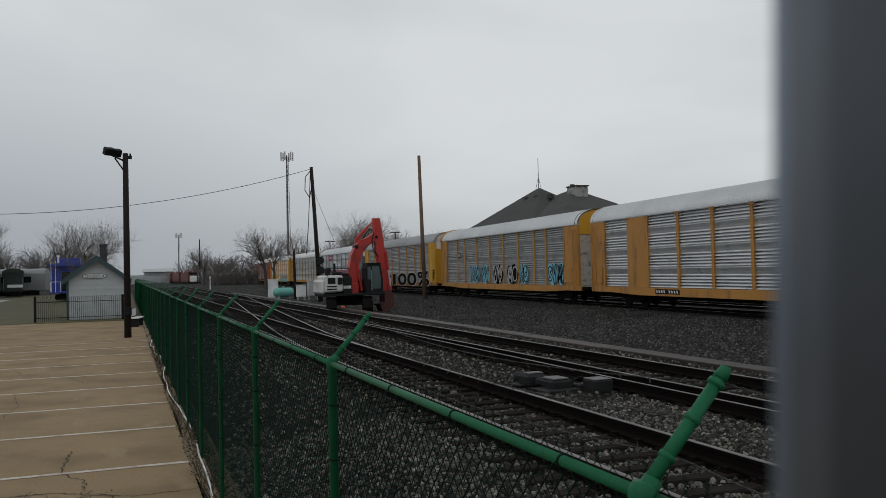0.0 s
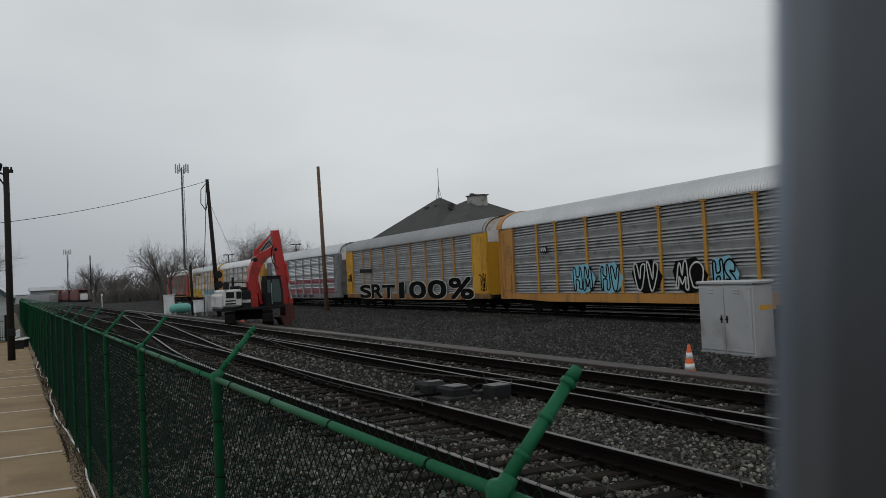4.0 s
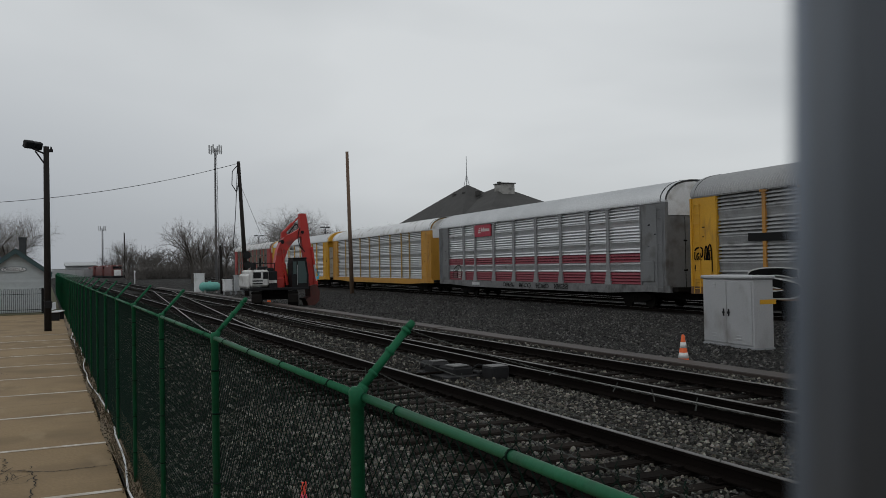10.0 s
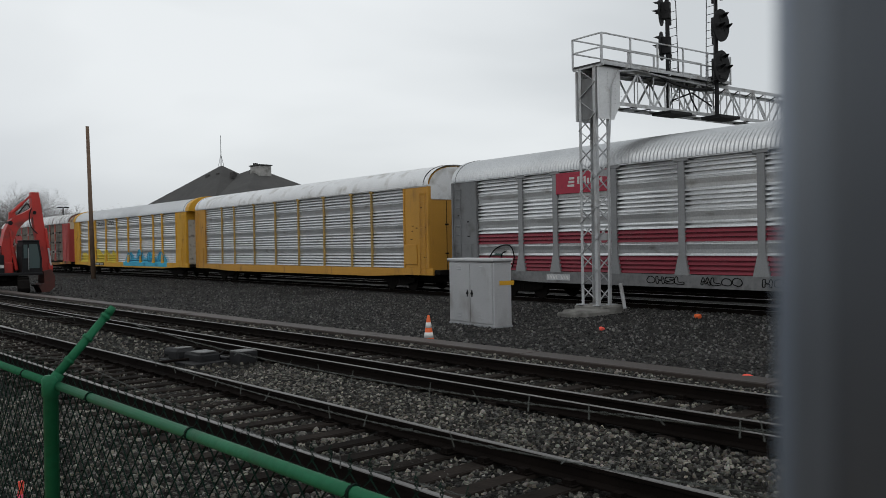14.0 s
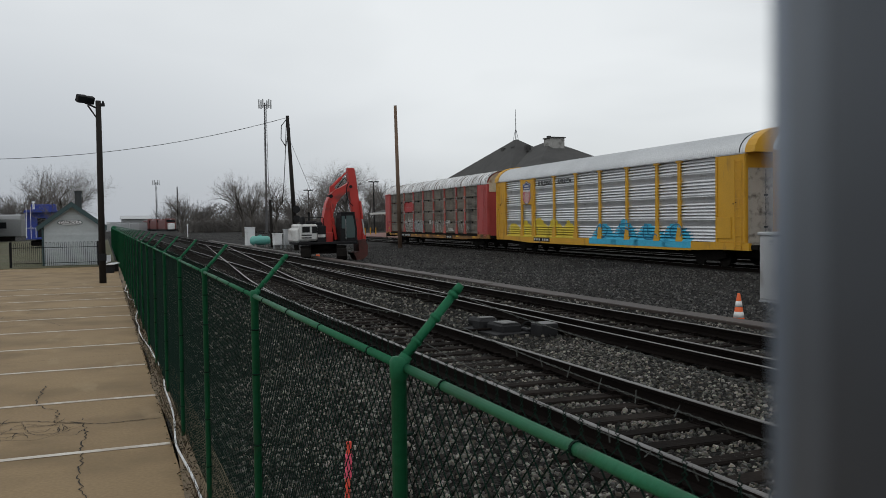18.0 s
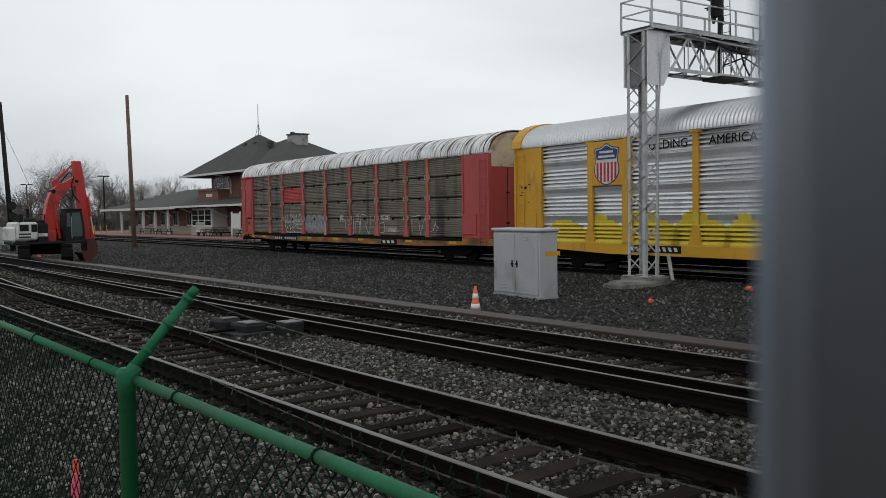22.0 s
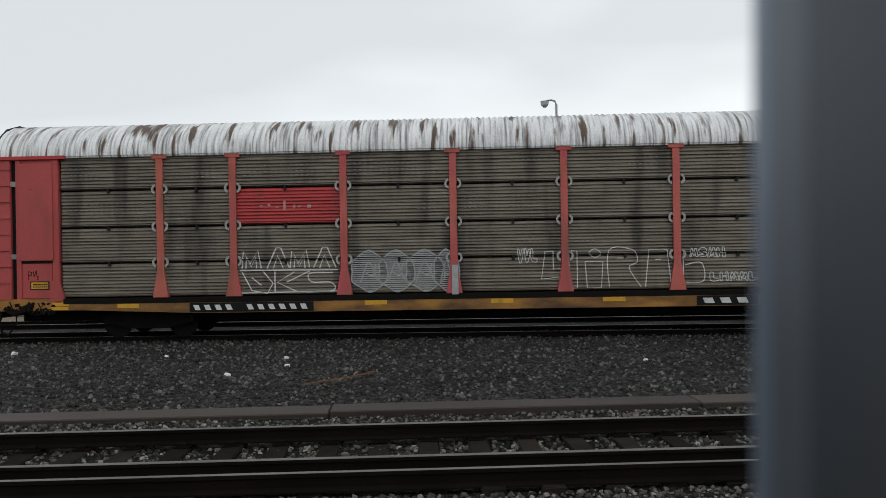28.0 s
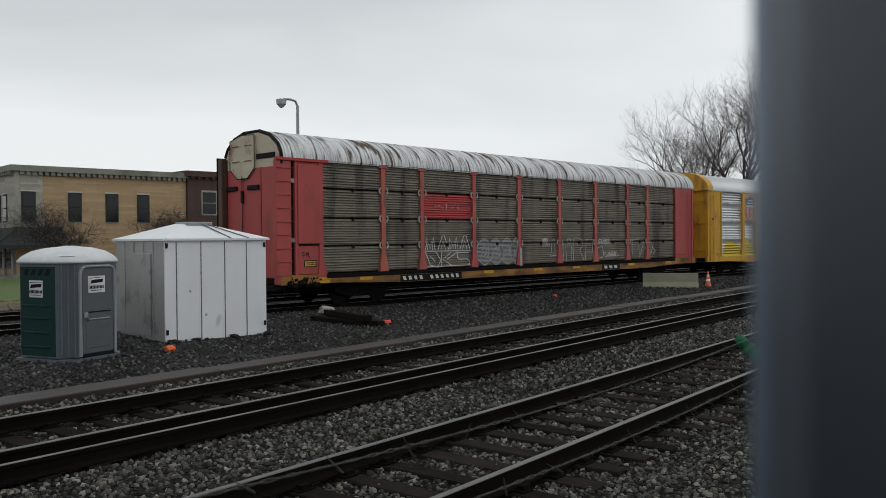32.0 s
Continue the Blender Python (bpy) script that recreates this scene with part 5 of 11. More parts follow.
def sprayed(car, mat, u0, u1, z0, top, label, rows=4):
    """Spray paint lying on the louvres: its upper edge is top(u)."""
    prof = [p for p in side_prof(FLOOR + 0.02, EAVE - 0.06, "louvre", rows)[:-2] if p[1] > z0]
    s, n, step_u = Shape(), 0, 0.06
    k = int((u1 - u0) / step_u)
    for i in range(k):
        u = u0 + i * step_u
        zt = top(u + step_u / 2)
        post = any(abs(u - p) < 0.14 for p in POSTS)
        col = [(SX - 0.006 if post else px - 0.006, pz) for px, pz in prof if pz < zt]
        if z0 < FLOOR:
            col = [(SX - 0.026, z0), (SX - 0.026, FLOOR)] + col
        for (xa, za), (xb, zb) in zip(col, col[1:]):
            n = len(s.v)
            s.v += [(xa, at_u(u), za), (xa, at_u(u + step_u), za), (xb, at_u(u + step_u), zb), (xb, at_u(u), zb)]
            s.f.append((n, n + 1, n + 2, n + 3))
    me = bpy.data.meshes.new("graffiti")
    me.from_pydata(s.v, [], s.f)
    me.materials.append(mat)
    return tagged(part("graffiti", me, None, car, label), label, "", "", "stuff")


def smooth_line(pts, closed=False, n=5):
    """Rounds a drawn line."""
    out = []
    m = len(pts)
    for i in range(m if closed else m - 1):
        p0, p1, p2, p3 = (pts[(i + k - 1) % m] if closed else pts[min(max(i + k - 1, 0), m - 1)] for k in range(4))
        for q in range(n):
            t = q / n
            out.append(tuple(0.5 * (2 * p1[c] + (p2[c] - p0[c]) * t + (2 * p0[c] - 5 * p1[c] + 4 * p2[c] - p3[c]) * t * t + (3 * p1[c] - p0[c] - 3 * p2[c] + p3[c]) * t ** 3) for c in (0, 1)))
    out.append(out[0] if closed else tuple(pts[-1]))
    return out


def scrawl(u0, u1, z0, z1, letters, seed, loops=2):
    """Loose letter-like outlines in a band of the car's side."""
    rnd = random.Random(seed)
    out = []
    w, h = (u1 - u0) / letters, z1 - z0
    shapes = [
        [(0.05, 0), (0.12, 0.6), (0.25, 1), (0.38, 0.95), (0.5, 0.5), (0.62, 0.95), (0.78, 1), (0.9, 0.5), (0.95, 0), (0.75, 0.05), (0.7, 0.5), (0.5, 0.1), (0.3, 0.5), (0.25, 0.03)],
        [(0.1, 0.2), (0.05, 0.6), (0.25, 0.98), (0.6, 1.0), (0.9, 0.75), (0.92, 0.3), (0.65, 0.0), (0.3, 0.02)],
        [(0.1, 0.9), (0.5, 1.02), (0.92, 0.9), (0.85, 0.65), (0.45, 0.6), (0.88, 0.42), (0.9, 0.1), (0.5, -0.02), (0.08, 0.08), (0.15, 0.3), (0.55, 0.3), (0.1, 0.55)],
        [(0.1, 0), (0.08, 0.95), (0.3, 1.0), (0.33, 0.62), (0.66, 0.62), (0.68, 1.0), (0.9, 0.95), (0.92, 0.02), (0.68, 0.0), (0.66, 0.4), (0.33, 0.4), (0.3, 0.0)],
        [(0.08, 0.98), (0.1, 0.05), (0.85, 0.0), (0.92, 0.3), (0.4, 0.32), (0.35, 1.0)],
        [(0.3, 0.0), (0.05, 0.98), (0.3, 1.0), (0.48, 0.4), (0.66, 1.0), (0.95, 0.95), (0.62, 0.0)]]
    for i in range(letters):
        a = u0 + i * w
        p = [(a + w * (x + rnd.uniform(-0.05, 0.05)), z0 + h * (y + rnd.uniform(-0.06, 0.06))) for x, y in rnd.choice(shapes)]
        out.append(smooth_line(p, True, 4))
        if loops > 1:
            cx, cz = a + 0.5 * w, z0 + 0.5 * h
            out.append(smooth_line([(cx + (u - cx) * 0.45, cz + (z - cz) * 0.5) for u, z in p], True, 3))
    return out


# 0: the newest, yellow-framed car
c0 = autorack("yellow-framed autorack car with bright silver louvred sides", M_GALV, M_YEL2, M_YEL2, M_YEL2, M_ROOFS, "louvre", 4, 0.2, False)
part("wide_panel", Shape().box(SX - 0.005, SX + 0.1, at_u(6.72), at_u(4.75), FLOOR, EAVE - 0.06, 0.01), M_YEL2, c0, "wide plain yellow side panel")
number_board(c0, 8.6, 2.2)
# 1: grey car with blue spray paint
c1 = autorack("grey-silver autorack car with yellow posts and blue graffiti", M_GALVD, M_YELO, M_YEL2, M_YEL2, M_ROOFS, "louvre", 4, 0.17, False, M_YEL, front=M_PEEL)
part("roof_cap", Shape().sweep(end_outline(1.04, 1.69, EAVE - 0.04), at_u(1.05), at_u(0.45)), M_YEL2, c1, "yellow cap over the roof's end")
for i, (u, w, m) in enumerate([(9.2, 2.2, M_SPRAYC), (11.5, 2.0, M_SPRAYC), (14.2, 2.2, M_SPRAYK), (17.0, 2.2, M_SPRAYK), (19.0, 1.6, M_SPRAYC), (23.6, 1.5, M_SPRAYC), (24.9, 1.2, M_SPRAYC)]):
    blob(c1, "graffiti", m, [(u + w * 0.5 * math.cos(t / 11 * 6.28) * (1 + 0.15 * math.sin(5 * t)), 2.0 + 0.72 * math.sin(t / 11 * 6.28) * (1 + 0.12 * math.cos(3 * t))) for t in range(11)], label="sprayed graffiti letter")
    strokes(c1, "graffiti_outline", M_SPRAYW if m is M_SPRAYK else M_SPRAYK, scrawl(u - w * 0.4, u + w * 0.4, 1.5, 2.5, 2, i + 40, 1), 0.035, SX - 0.022)
number_board(c1, 5.6, 0.7, 3.4, 0.36, 3)
# 2: dark car with big black and white block letters
c2 = autorack("weathered dark-grey autorack car with yellow ends and black block graffiti", M_GALVD, M_YEL2, M_YEL, M_YELSILL, M_ROOFG, "louvre", 4, 0.17, False, M_WHITE)
for ch, u0, u1, h in (("S", 4.1, 6.6, 1.35), ("R", 6.9, 9.3, 1.4), ("T", 9.4, 12.0, 1.3), ("1", 13.0, 13.9, 1.5), ("0", 15.0, 17.9, 1.55), ("0", 18.4, 21.3, 1.6), ("%", 21.9, 25.3, 1.75)):
    letter(c2, ch, u0, u1, 1.0, 1.0 + h * 0.72, M_SPRAYW, SX - 0.012, 0.165, "white outline of a sprayed block letter")
    letter(c2, ch, u0, u1, 1.0, 1.0 + h * 0.72, M_SPRAYK, SX - 0.032, 0.095, "fat black sprayed block letter")
blob(c2, "company_mark", M_BLACK, [(4.0, 3.05), (7.0, 3.0), (7.0, 3.3), (4.0, 3.35)], SX - 0.012, "dark company mark, illegible")
strokes(c2, "graffiti_tag", M_SPRAYK, scrawl(0.75, 1.9, 1.9, 2.9, 2, 77, 2) + scrawl(26.0, 27.2, 1.5, 2.4, 2, 78, 2), 0.035)
# 3: silver car with crimson stripes and a red board
c3 = autorack("bright silver autorack car with two crimson stripes and grey posts", M_GALVW, M_POSTG, M_ENDG, M_SILLG, M_ROOFS, "louvre", 4, 0.24, True, M_WHITE)
edges = [SIDE_A] + POSTS + [SIDE_B]
for a, b in zip(edges, edges[1:]):
    h = (EAVE - 0.06 - FLOOR - 0.02) / 3.56
    rib = 0.14 * h
    for z0, count in ((FLOOR + 0.02, 4), (FLOOR + 0.02 + h, 3)):
        s = Shape()
        for i in range(count):
            z = z0 + rib * i
            s.sweep([(SX + 0.026, z), (SX + 0.026, z + 0.06 * rib), (SX + 0.070, z + 0.60 * rib), (SX + 0.106, z + 0.63 * rib), (SX + 0.106, z + 0.98 * rib), (SX + 0.115, z + 0.98 * rib), (SX + 0.115, z)], at_u(b - 0.04), at_u(a + 0.04))
        part("stripe_panel", s, M_STRIPE, c3, "crimson-painted louvre stripe")
M_BOARD = material("crimson_board", (0.36, 0.018, 0.045), (0.30, 0.015, 0.04), 0.45, bump=0.03)
bd = part("company_board", Shape().box(SX - 0.03, SX + 0.03, at_u(9.35), at_u(6.85), 4.1, 4.86, 0.01), M_BOARD, c3, "crimson board with a white company mark")
s = Shape()
for i in range(8):
    s.box(SX - 0.036, SX - 0.028, at_u(8.0 + i * 0.155) - 0.05, at_u(8.0 + i * 0.155) + 0.05, 4.42, 4.42 + (0.26 if i in (0, 2) else 0.18))
for i in range(3):
    s.box(SX - 0.036, SX - 0.028, at_u(7.62) - 0.18, at_u(7.62) + 0.16 - 0.05 * i, 4.34 + 0.13 * i, 4.42 + 0.13 * i)
part("company_mark", s, M_SPRAYW, bd)
number_board(c3, 6.9, 1.2, 0.97, 0.22, 8, M_PGREY)
for k in range(4):
    strokes(c3, "graffiti_tag", M_SPRAYK, scrawl(11.0 + 2.1 * k, 12.5 + 2.1 * k, 0.98, 1.19, 4, 90 + k, 1), 0.013, SX - 0.035)
M_SPRAYGR = material("dark_green_spray_paint", (0.03, 0.07, 0.06), None, 0.7, bump=0)
sprayed(c3, M_SPRAYGR, 3.05, 3.75, FLOOR + 0.03, lambda q: 2.0 - 0.9 * (q - 3.45) ** 2, "dark green sprayed figure")
sprayed(c3, M_SPRAYW, 3.78, 4.35, FLOOR + 0.12, lambda q: 2.12 - 1.6 * (q - 4.0) ** 2, "white sprayed figure")
strokes(c3, "graffiti_outline", M_SPRAYK, [smooth_line([(2.95, 1.4), (3.0, 1.85), (3.5, 2.2), (4.2, 2.25), (4.45, 1.8), (4.3, 1.4)]), smooth_line([(3.75, 1.45), (3.7, 1.9), (4.0, 2.05)])], 0.025, SX + 0.012)
# 4: silver car with yellow posts
c4 = autorack("silver autorack car with yellow posts and yellow end panels", M_GALV, M_YELT, M_YELO, M_YELO, M_WHITE, "louvre", 4, 0.13, False, M_WHITE)
# 5: shield car
c5 = autorack("silver autorack car with bright yellow frame and a shield emblem", M_GALVW, M_YEL, M_YEL, M_YEL, M_ROOFS, "louvre", 4, 0.22, True, M_YEL, front=M_PEEL)
part("emblem_board", Shape().box(SX - 0.02, SX + 0.06, at_u(6.6), at_u(4.85), 3.3, EAVE - 0.1, 0.01), M_YEL, c5, "yellow board behind the shield")
part("board_frame", Shape().box(SX - 0.03, SX + 0.05, at_u(6.7), at_u(6.45), FLOOR, EAVE - 0.1).box(SX - 0.03, SX + 0.05, at_u(5.0), at_u(4.75), FLOOR, EAVE - 0.1), M_YEL, c5)
sh_o = [(-0.62, 0.55), (-0.28, 0.62), (0, 0.75), (0.28, 0.62), (0.62, 0.55), (0.55, 0.2), (0.62, -0.25), (0.45, -0.55), (0, -0.75), (-0.45, -0.55), (-0.62, -0.25), (-0.55, 0.2)]
M_SHB = material("emblem_blue", (0.02, 0.04, 0.16), None, 0.5, bump=0)
M_SHR = material("emblem_red", (0.45, 0.012, 0.025), None, 0.5, bump=0)
sh_o = smooth_line(sh_o, True, 3)
blob(c5, "shield_edge", M_SHB, [(5.72 + a, 4.05 + b) for a, b in sh_o], SX - 0.025, "dark blue edge of the shield")
blob(c5, "shield", M_SPRAYW, [(5.72 + a * 0.93, 4.05 + b * 0.94) for a, b in sh_o], SX - 0.03, "white-edged shield emblem")
blob(c5, "shield_top", M_SHB, [(5.72 + a * 0.87, 4.05 + b * 0.89) for a, b in sh_o if b > 0.08] [::1], SX - 0.036, "blue upper field of the shield")
s = Shape()
for i in range(6):
    a = -0.44 + i * 0.176
    s.box(SX - 0.037, SX - 0.028, at_u(5.72 + a) - 0.045, at_u(5.72 + a) + 0.045, 4.05 - (0.5 if abs(a) > 0.3 else 0.62), 4.12)
part("shield_stripe", s, M_SHR, c5, "red stripes of the shield")
s = Shape().box(SX - 0.042, SX - 0.035, at_u(6.05), at_u(5.39), 4.45, 4.53).box(SX - 0.042, SX - 0.035, at_u(6.12), at_u(5.32), 4.29, 4.37)
part("shield_bars", s, M_SPRAYW, c5)
for words, u in (("BUILDING", 8.35), ("AMERICA", 11.0)):
    me = text_mesh(words, 0.42, M_BLACK)
    ob = part("lettering", me, None, c5, "black slogan lettering")
    ob.matrix_basis = pose(SX + 0.02, at_u(u), 4.55) @ pose(0, 0, 0, 90, 0, -90)
number_board(c5, 7.9, 2.3)
for i, (u, w, h, m) in enumerate([(3.6, 2.0, 1.15, M_SPRAYY), (5.6, 1.9, 1.25, M_SPRAYY), (7.7, 2.2, 1.45, M_SPRAYY), (9.8, 2.0, 1.4, M_SPRAYY), (11.6, 1.6, 1.2, M_SPRAYY), (15.5, 2.4, 1.3, M_SPRAYB), (17.8, 2.2, 1.5, M_SPRAYB), (20.2, 2.5, 1.3, M_SPRAYB), (22.4, 2.0, 1.4, M_SPRAYB)]):
    z0 = 1.22 if m is M_SPRAYY else 0.98
    def top(q, u=u, w=w, h=h, z0=z0, i=i):
        f = max(-1.0, min(1.0, (q - u) / (w * 0.6)))
        return z0 + h * ((1 - f * f) ** 0.5 * 0.82 + 0.10 * math.sin(q * 2.6 + i))
    sprayed(c5, m, u - w * 0.6, u + w * 0.6, z0, top, "bubble-shaped sprayed graffiti letter")
    if m is M_SPRAYB:
        strokes(c5, "graffiti_accent", M_SPRAYDB, scrawl(u - w * 0.25, u + w * 0.25, z0 + h * 0.3, z0 + h * 0.75, 1, i + 10, 1), 0.03, SX - 0.022)
for u in (0.45, 27.35):
    part("roof_cap", Shape().sweep(end_outline(1.04, 1.69, EAVE - 0.04), at_u(u + 0.6), at_u(u)), M_YEL, c5, "yellow cap over the roof's end")
# 6: the last, grimy brown and red car
c6 = autorack("grimy brown autorack car with faded red posts and rust-streaked white roof", lambda a, z: M_DEEPRED if (6.6 < a < 6.8 and 3.0 < z < 3.2) else M_BROWN, M_POSTRED, M_RED, M_RUSTSILL, M_ROOFW, "fine", 4, 0.18, True, M_CREAM, True, True)
def clip_mesh(side):
    """A flat steel clip: a half ring open towards the post, with a stub across its middle."""
    s, n = Shape(), 9
    ring = [(r * math.cos(a) * side, r * 1.15 * math.sin(a)) for r in (0.115, 0.062) for a in (-1.45 + 2.9 * i / n for i in range(n + 1))]
    for x in (SX - 0.012, SX + 0.03):
        s.v += [(x, y, z) for y, z in ring]
    m, k = n + 1, 2 * (n + 1)
    for i in range(n):
        s.f += [(i, i + 1, m + i + 1, m + i), (k + i, k + m + i, k + m + i + 1, k + i + 1), (i, k + i, k + i + 1, i + 1), (m + i, m + i + 1, k + m + i + 1, k + m + i)]
    s.f += [(0, m, k + m, k), (n, k + n, k + m + n, m + n)]
    return s.mesh("panel_clip", M_CLIP)


clip_sides = {-1: clip_mesh(-1), 1: clip_mesh(1)}
for z in (2.22, 3.14, 4.10):
    part("panel_seam", Shape().box(SX + 0.045, SX + 0.075, at_u(SIDE_B), at_u(SIDE_A), z - 0.005, z + 0.009), M_BLACK, c6, "dark seam between two rows of panels")
for u in POSTS:
    for z in (2.18, 3.10, 4.06):
        for d in (-1, 1):
            ob = new("panel_clip", clip_sides[d])
            ob.parent = c6
            ob.matrix_basis = pose(0, at_u(u) + 0.10 * d, z)
latch_me = Shape().box(SX, SX + 0.1, -0.03, 0.03, -0.08, 0.05).mesh("panel_latch", M_DARK)
for u in (5.8, 8.1, 11, 13.9, 16.7, 19.5, 21.9, 24.2, 3.5):
    for z in (2.18, 3.10, 4.06):
        ob = new("panel_latch", latch_me)
        ob.parent = c6
        ob.matrix_basis = pose(0, at_u(u), z)
for u in (4.0, 7.9, 10.4, 13.6, 16.4, 19.2, 21.0, 24.6):
    part("sill_marking", Shape().box(SX - 0.03, SX - 0.018, at_u(u) - 0.28, at_u(u) + 0.28, 1.02, 1.13), M_YEL, c6, "yellow reflective sill marking")
# Black strip paints the deck shadow between the panels and the sill.
part("deck_edge", Shape().box(SX - 0.035, SX + 0.05, at_u(25.3), at_u(2.3), 1.14, 1.285, 0.006), M_TRUCK, c6, "black greasy deck edge under the panels")
number_board(c6, 7.2, 3.2, 0.89, 0.24, 11, M_BLACK)
number_board(c6, 19.2, 1.5, 0.89, 0.24, 3, M_BLACK)


def hatch(car, mat, outline, step_z, fat, x, label):
    """A sprayed fill that took on the panel's ridges alone: level strips inside an outline of (u, z)."""
    s = Shape()
    z, top = min(q for _, q in outline) + 0.02, max(q for _, q in outline)
    while z < top:
        cuts = sorted(a[0] + (z - a[1]) / (b[1] - a[1]) * (b[0] - a[0]) for a, b in zip(outline, outline[1:] + outline[:1]) if (a[1] - z) * (b[1] - z) < 0)
        for u0, u1 in zip(cuts[::2], cuts[1::2]):
            s.box(x, x + 0.006, at_u(u1), at_u(u0), z, z + fat)
        z += step_z
    tagged(part("graffiti_fill", s, mat, car), label, "", "", "stuff")


GX = SX + 0.055
# upper word of angular capitals, and a row of joined shapes beneath
word = []
for k, u in enumerate((6.95, 7.6, 8.2, 8.8)):
    if k % 2 == 0:
        word += [[(u, 1.98), (u + 0.04, 2.42), (u + 0.22, 2.12), (u + 0.42, 2.44), (u + 0.5, 1.98)], [(u + 0.1, 1.98), (u + 0.12, 2.26), (u + 0.24, 2.02), (u + 0.36, 2.28), (u + 0.38, 1.98)]]
    else:
        word += [[(u, 1.98), (u + 0.24, 2.5), (u + 0.36, 2.5), (u + 0.58, 1.98)], [(u + 0.16, 1.98), (u + 0.28, 2.3), (u + 0.42, 1.98)]]
word += [[(6.9, 1.94), (9.42, 1.92)], [(6.95, 1.9), (7.2, 1.42), (7.6, 1.34), (7.75, 1.6), (7.5, 1.9)], [(7.2, 1.75), (7.45, 1.55)], [(7.8, 1.9), (7.8, 1.36)], [(8.3, 1.88), (7.86, 1.62), (8.4, 1.36)], [(8.1, 1.62), (8.7, 1.9)],
         smooth_line([(9.3, 1.85), (8.7, 1.84), (8.75, 1.62), (9.25, 1.6), (9.3, 1.4), (8.6, 1.36)]), [(6.9, 1.36), (9.5, 1.38)]]
strokes(c6, "graffiti", M_SPRAYW, word, 0.016, GX, "white outlined graffiti capitals")
# filled rounded letters, grey-blue
for u, w in ((9.8, 0.85), (10.5, 0.85), (11.2, 0.9), (11.9, 0.6)):
    o = [(u + w * 0.5 + w * 0.55 * math.cos(t * 0.5236) * (1 + 0.1 * math.sin(3 * t)), 1.86 + 0.5 * math.sin(t * 0.5236) * (1 + 0.08 * math.cos(2 * t))) for t in range(12)]
    o = smooth_line(o, True, 3)[:-1]
    hatch(c6, M_SPRAYG, o, 0.052, 0.026, GX, "grey-blue sprayed fill")
    strokes(c6, "graffiti", M_SPRAYG, [o + o[:1], smooth_line([(u + w * 0.25, 1.6), (u + w * 0.5, 2.1), (u + w * 0.75, 1.62)]), smooth_line([(u + w * 0.3, 1.9), (u + w * 0.6, 1.75), (u + w * 0.7, 2.05)])], 0.016, GX - 0.004, "pale outline of a filled letter")
part("graffiti_drip", Shape().box(SX - 0.036, SX - 0.028, at_u(12.5), at_u(12.34), 1.25, 2.0), M_SPRAYG, c6, "pale sprayed post")
# thin block letters further along
thin = [[(14.9, 2.3), (14.9, 1.85), (15.3, 1.85), (15.3, 2.3)], [(15.3, 2.3), (15.5, 2.3), (15.5, 1.36), (15.25, 1.36), (15.25, 1.66), (14.6, 1.6), (14.7, 2.3), (14.9, 2.3)], smooth_line([(15.8, 2.24), (15.95, 2.34), (16.1, 2.22), (15.95, 2.12)], True),
        [(15.7, 2.02), (16.15, 2.02), (16.1, 1.36), (15.75, 1.36), (15.7, 2.02)], smooth_line([(16.3, 1.36), (16.3, 2.3), (16.9, 2.3), (17.0, 2.0), (16.8, 1.85), (17.1, 1.36)]), [(16.5, 2.1), (16.75, 2.1)], [(17.2, 1.36), (17.3, 2.3), (17.75, 2.3), (17.85, 1.36)],
        [(17.45, 2.05), (17.6, 2.05)], [(18.15, 2.3), (18.15, 1.42)], smooth_line([(18.2, 1.9), (18.6, 1.95), (18.65, 1.5), (18.2, 1.45)])]
strokes(c6, "graffiti", M_SPRAYW, thin, 0.012, GX, "thin white outlined graffiti")
strokes(c6, "graffiti_tag", M_SPRAYW, scrawl(14.0, 14.5, 2.05, 2.35, 3, 27, 1) + scrawl(18.3, 19.2, 2.1, 2.32, 4, 28, 1) + scrawl(18.8, 20.0, 1.5, 1.7, 5, 29, 1), 0.010, GX, "small white scrawl")
# pale rubbed edges of the vent slots in the upper panels
sh = Shape()
rnd = random.Random(44)
slot_edges = [SIDE_A] + POSTS + [SIDE_B]
for a, b in zip(slot_edges, slot_edges[1:]):
    for z in (4.36, 4.46, 4.62, 3.44, 3.55, 3.70, 2.55):
        u = a + 0.3
        while u < b - 0.4:
            if noise.noise(Vector((u * 0.35, z * 1.3, 2.0))) > (-0.12 if z > 4.2 else 0.05 if z > 3 else 0.3):
                sh.box(SX + 0.058, SX + 0.07, at_u(u) - rnd.uniform(0.02, 0.05), at_u(u) + rnd.uniform(0.02, 0.04), z, z + rnd.uniform(0.012, 0.022))
            u += 0.135
tagged(part("vent_slot", sh, M_DUST, c6), "pale rubbed edges of vent slots", "", "", "stuff")
strokes(c6, "graffiti", M_SPRAYW, [[(21.2, 2.3), (21.2, 1.5)], [(20.9, 2.2), (21.9, 2.3)], [(21.8, 2.0), (21.9, 1.4), (22.3, 2.2), (22.6, 1.5), (23.0, 1.6), (23.2, 2.0)], [(23.1, 1.9), (23.4, 1.7), (23.2, 1.55)]], 0.014, SX + 0.05, "thin white scrawled line")
rnd = random.Random(8)
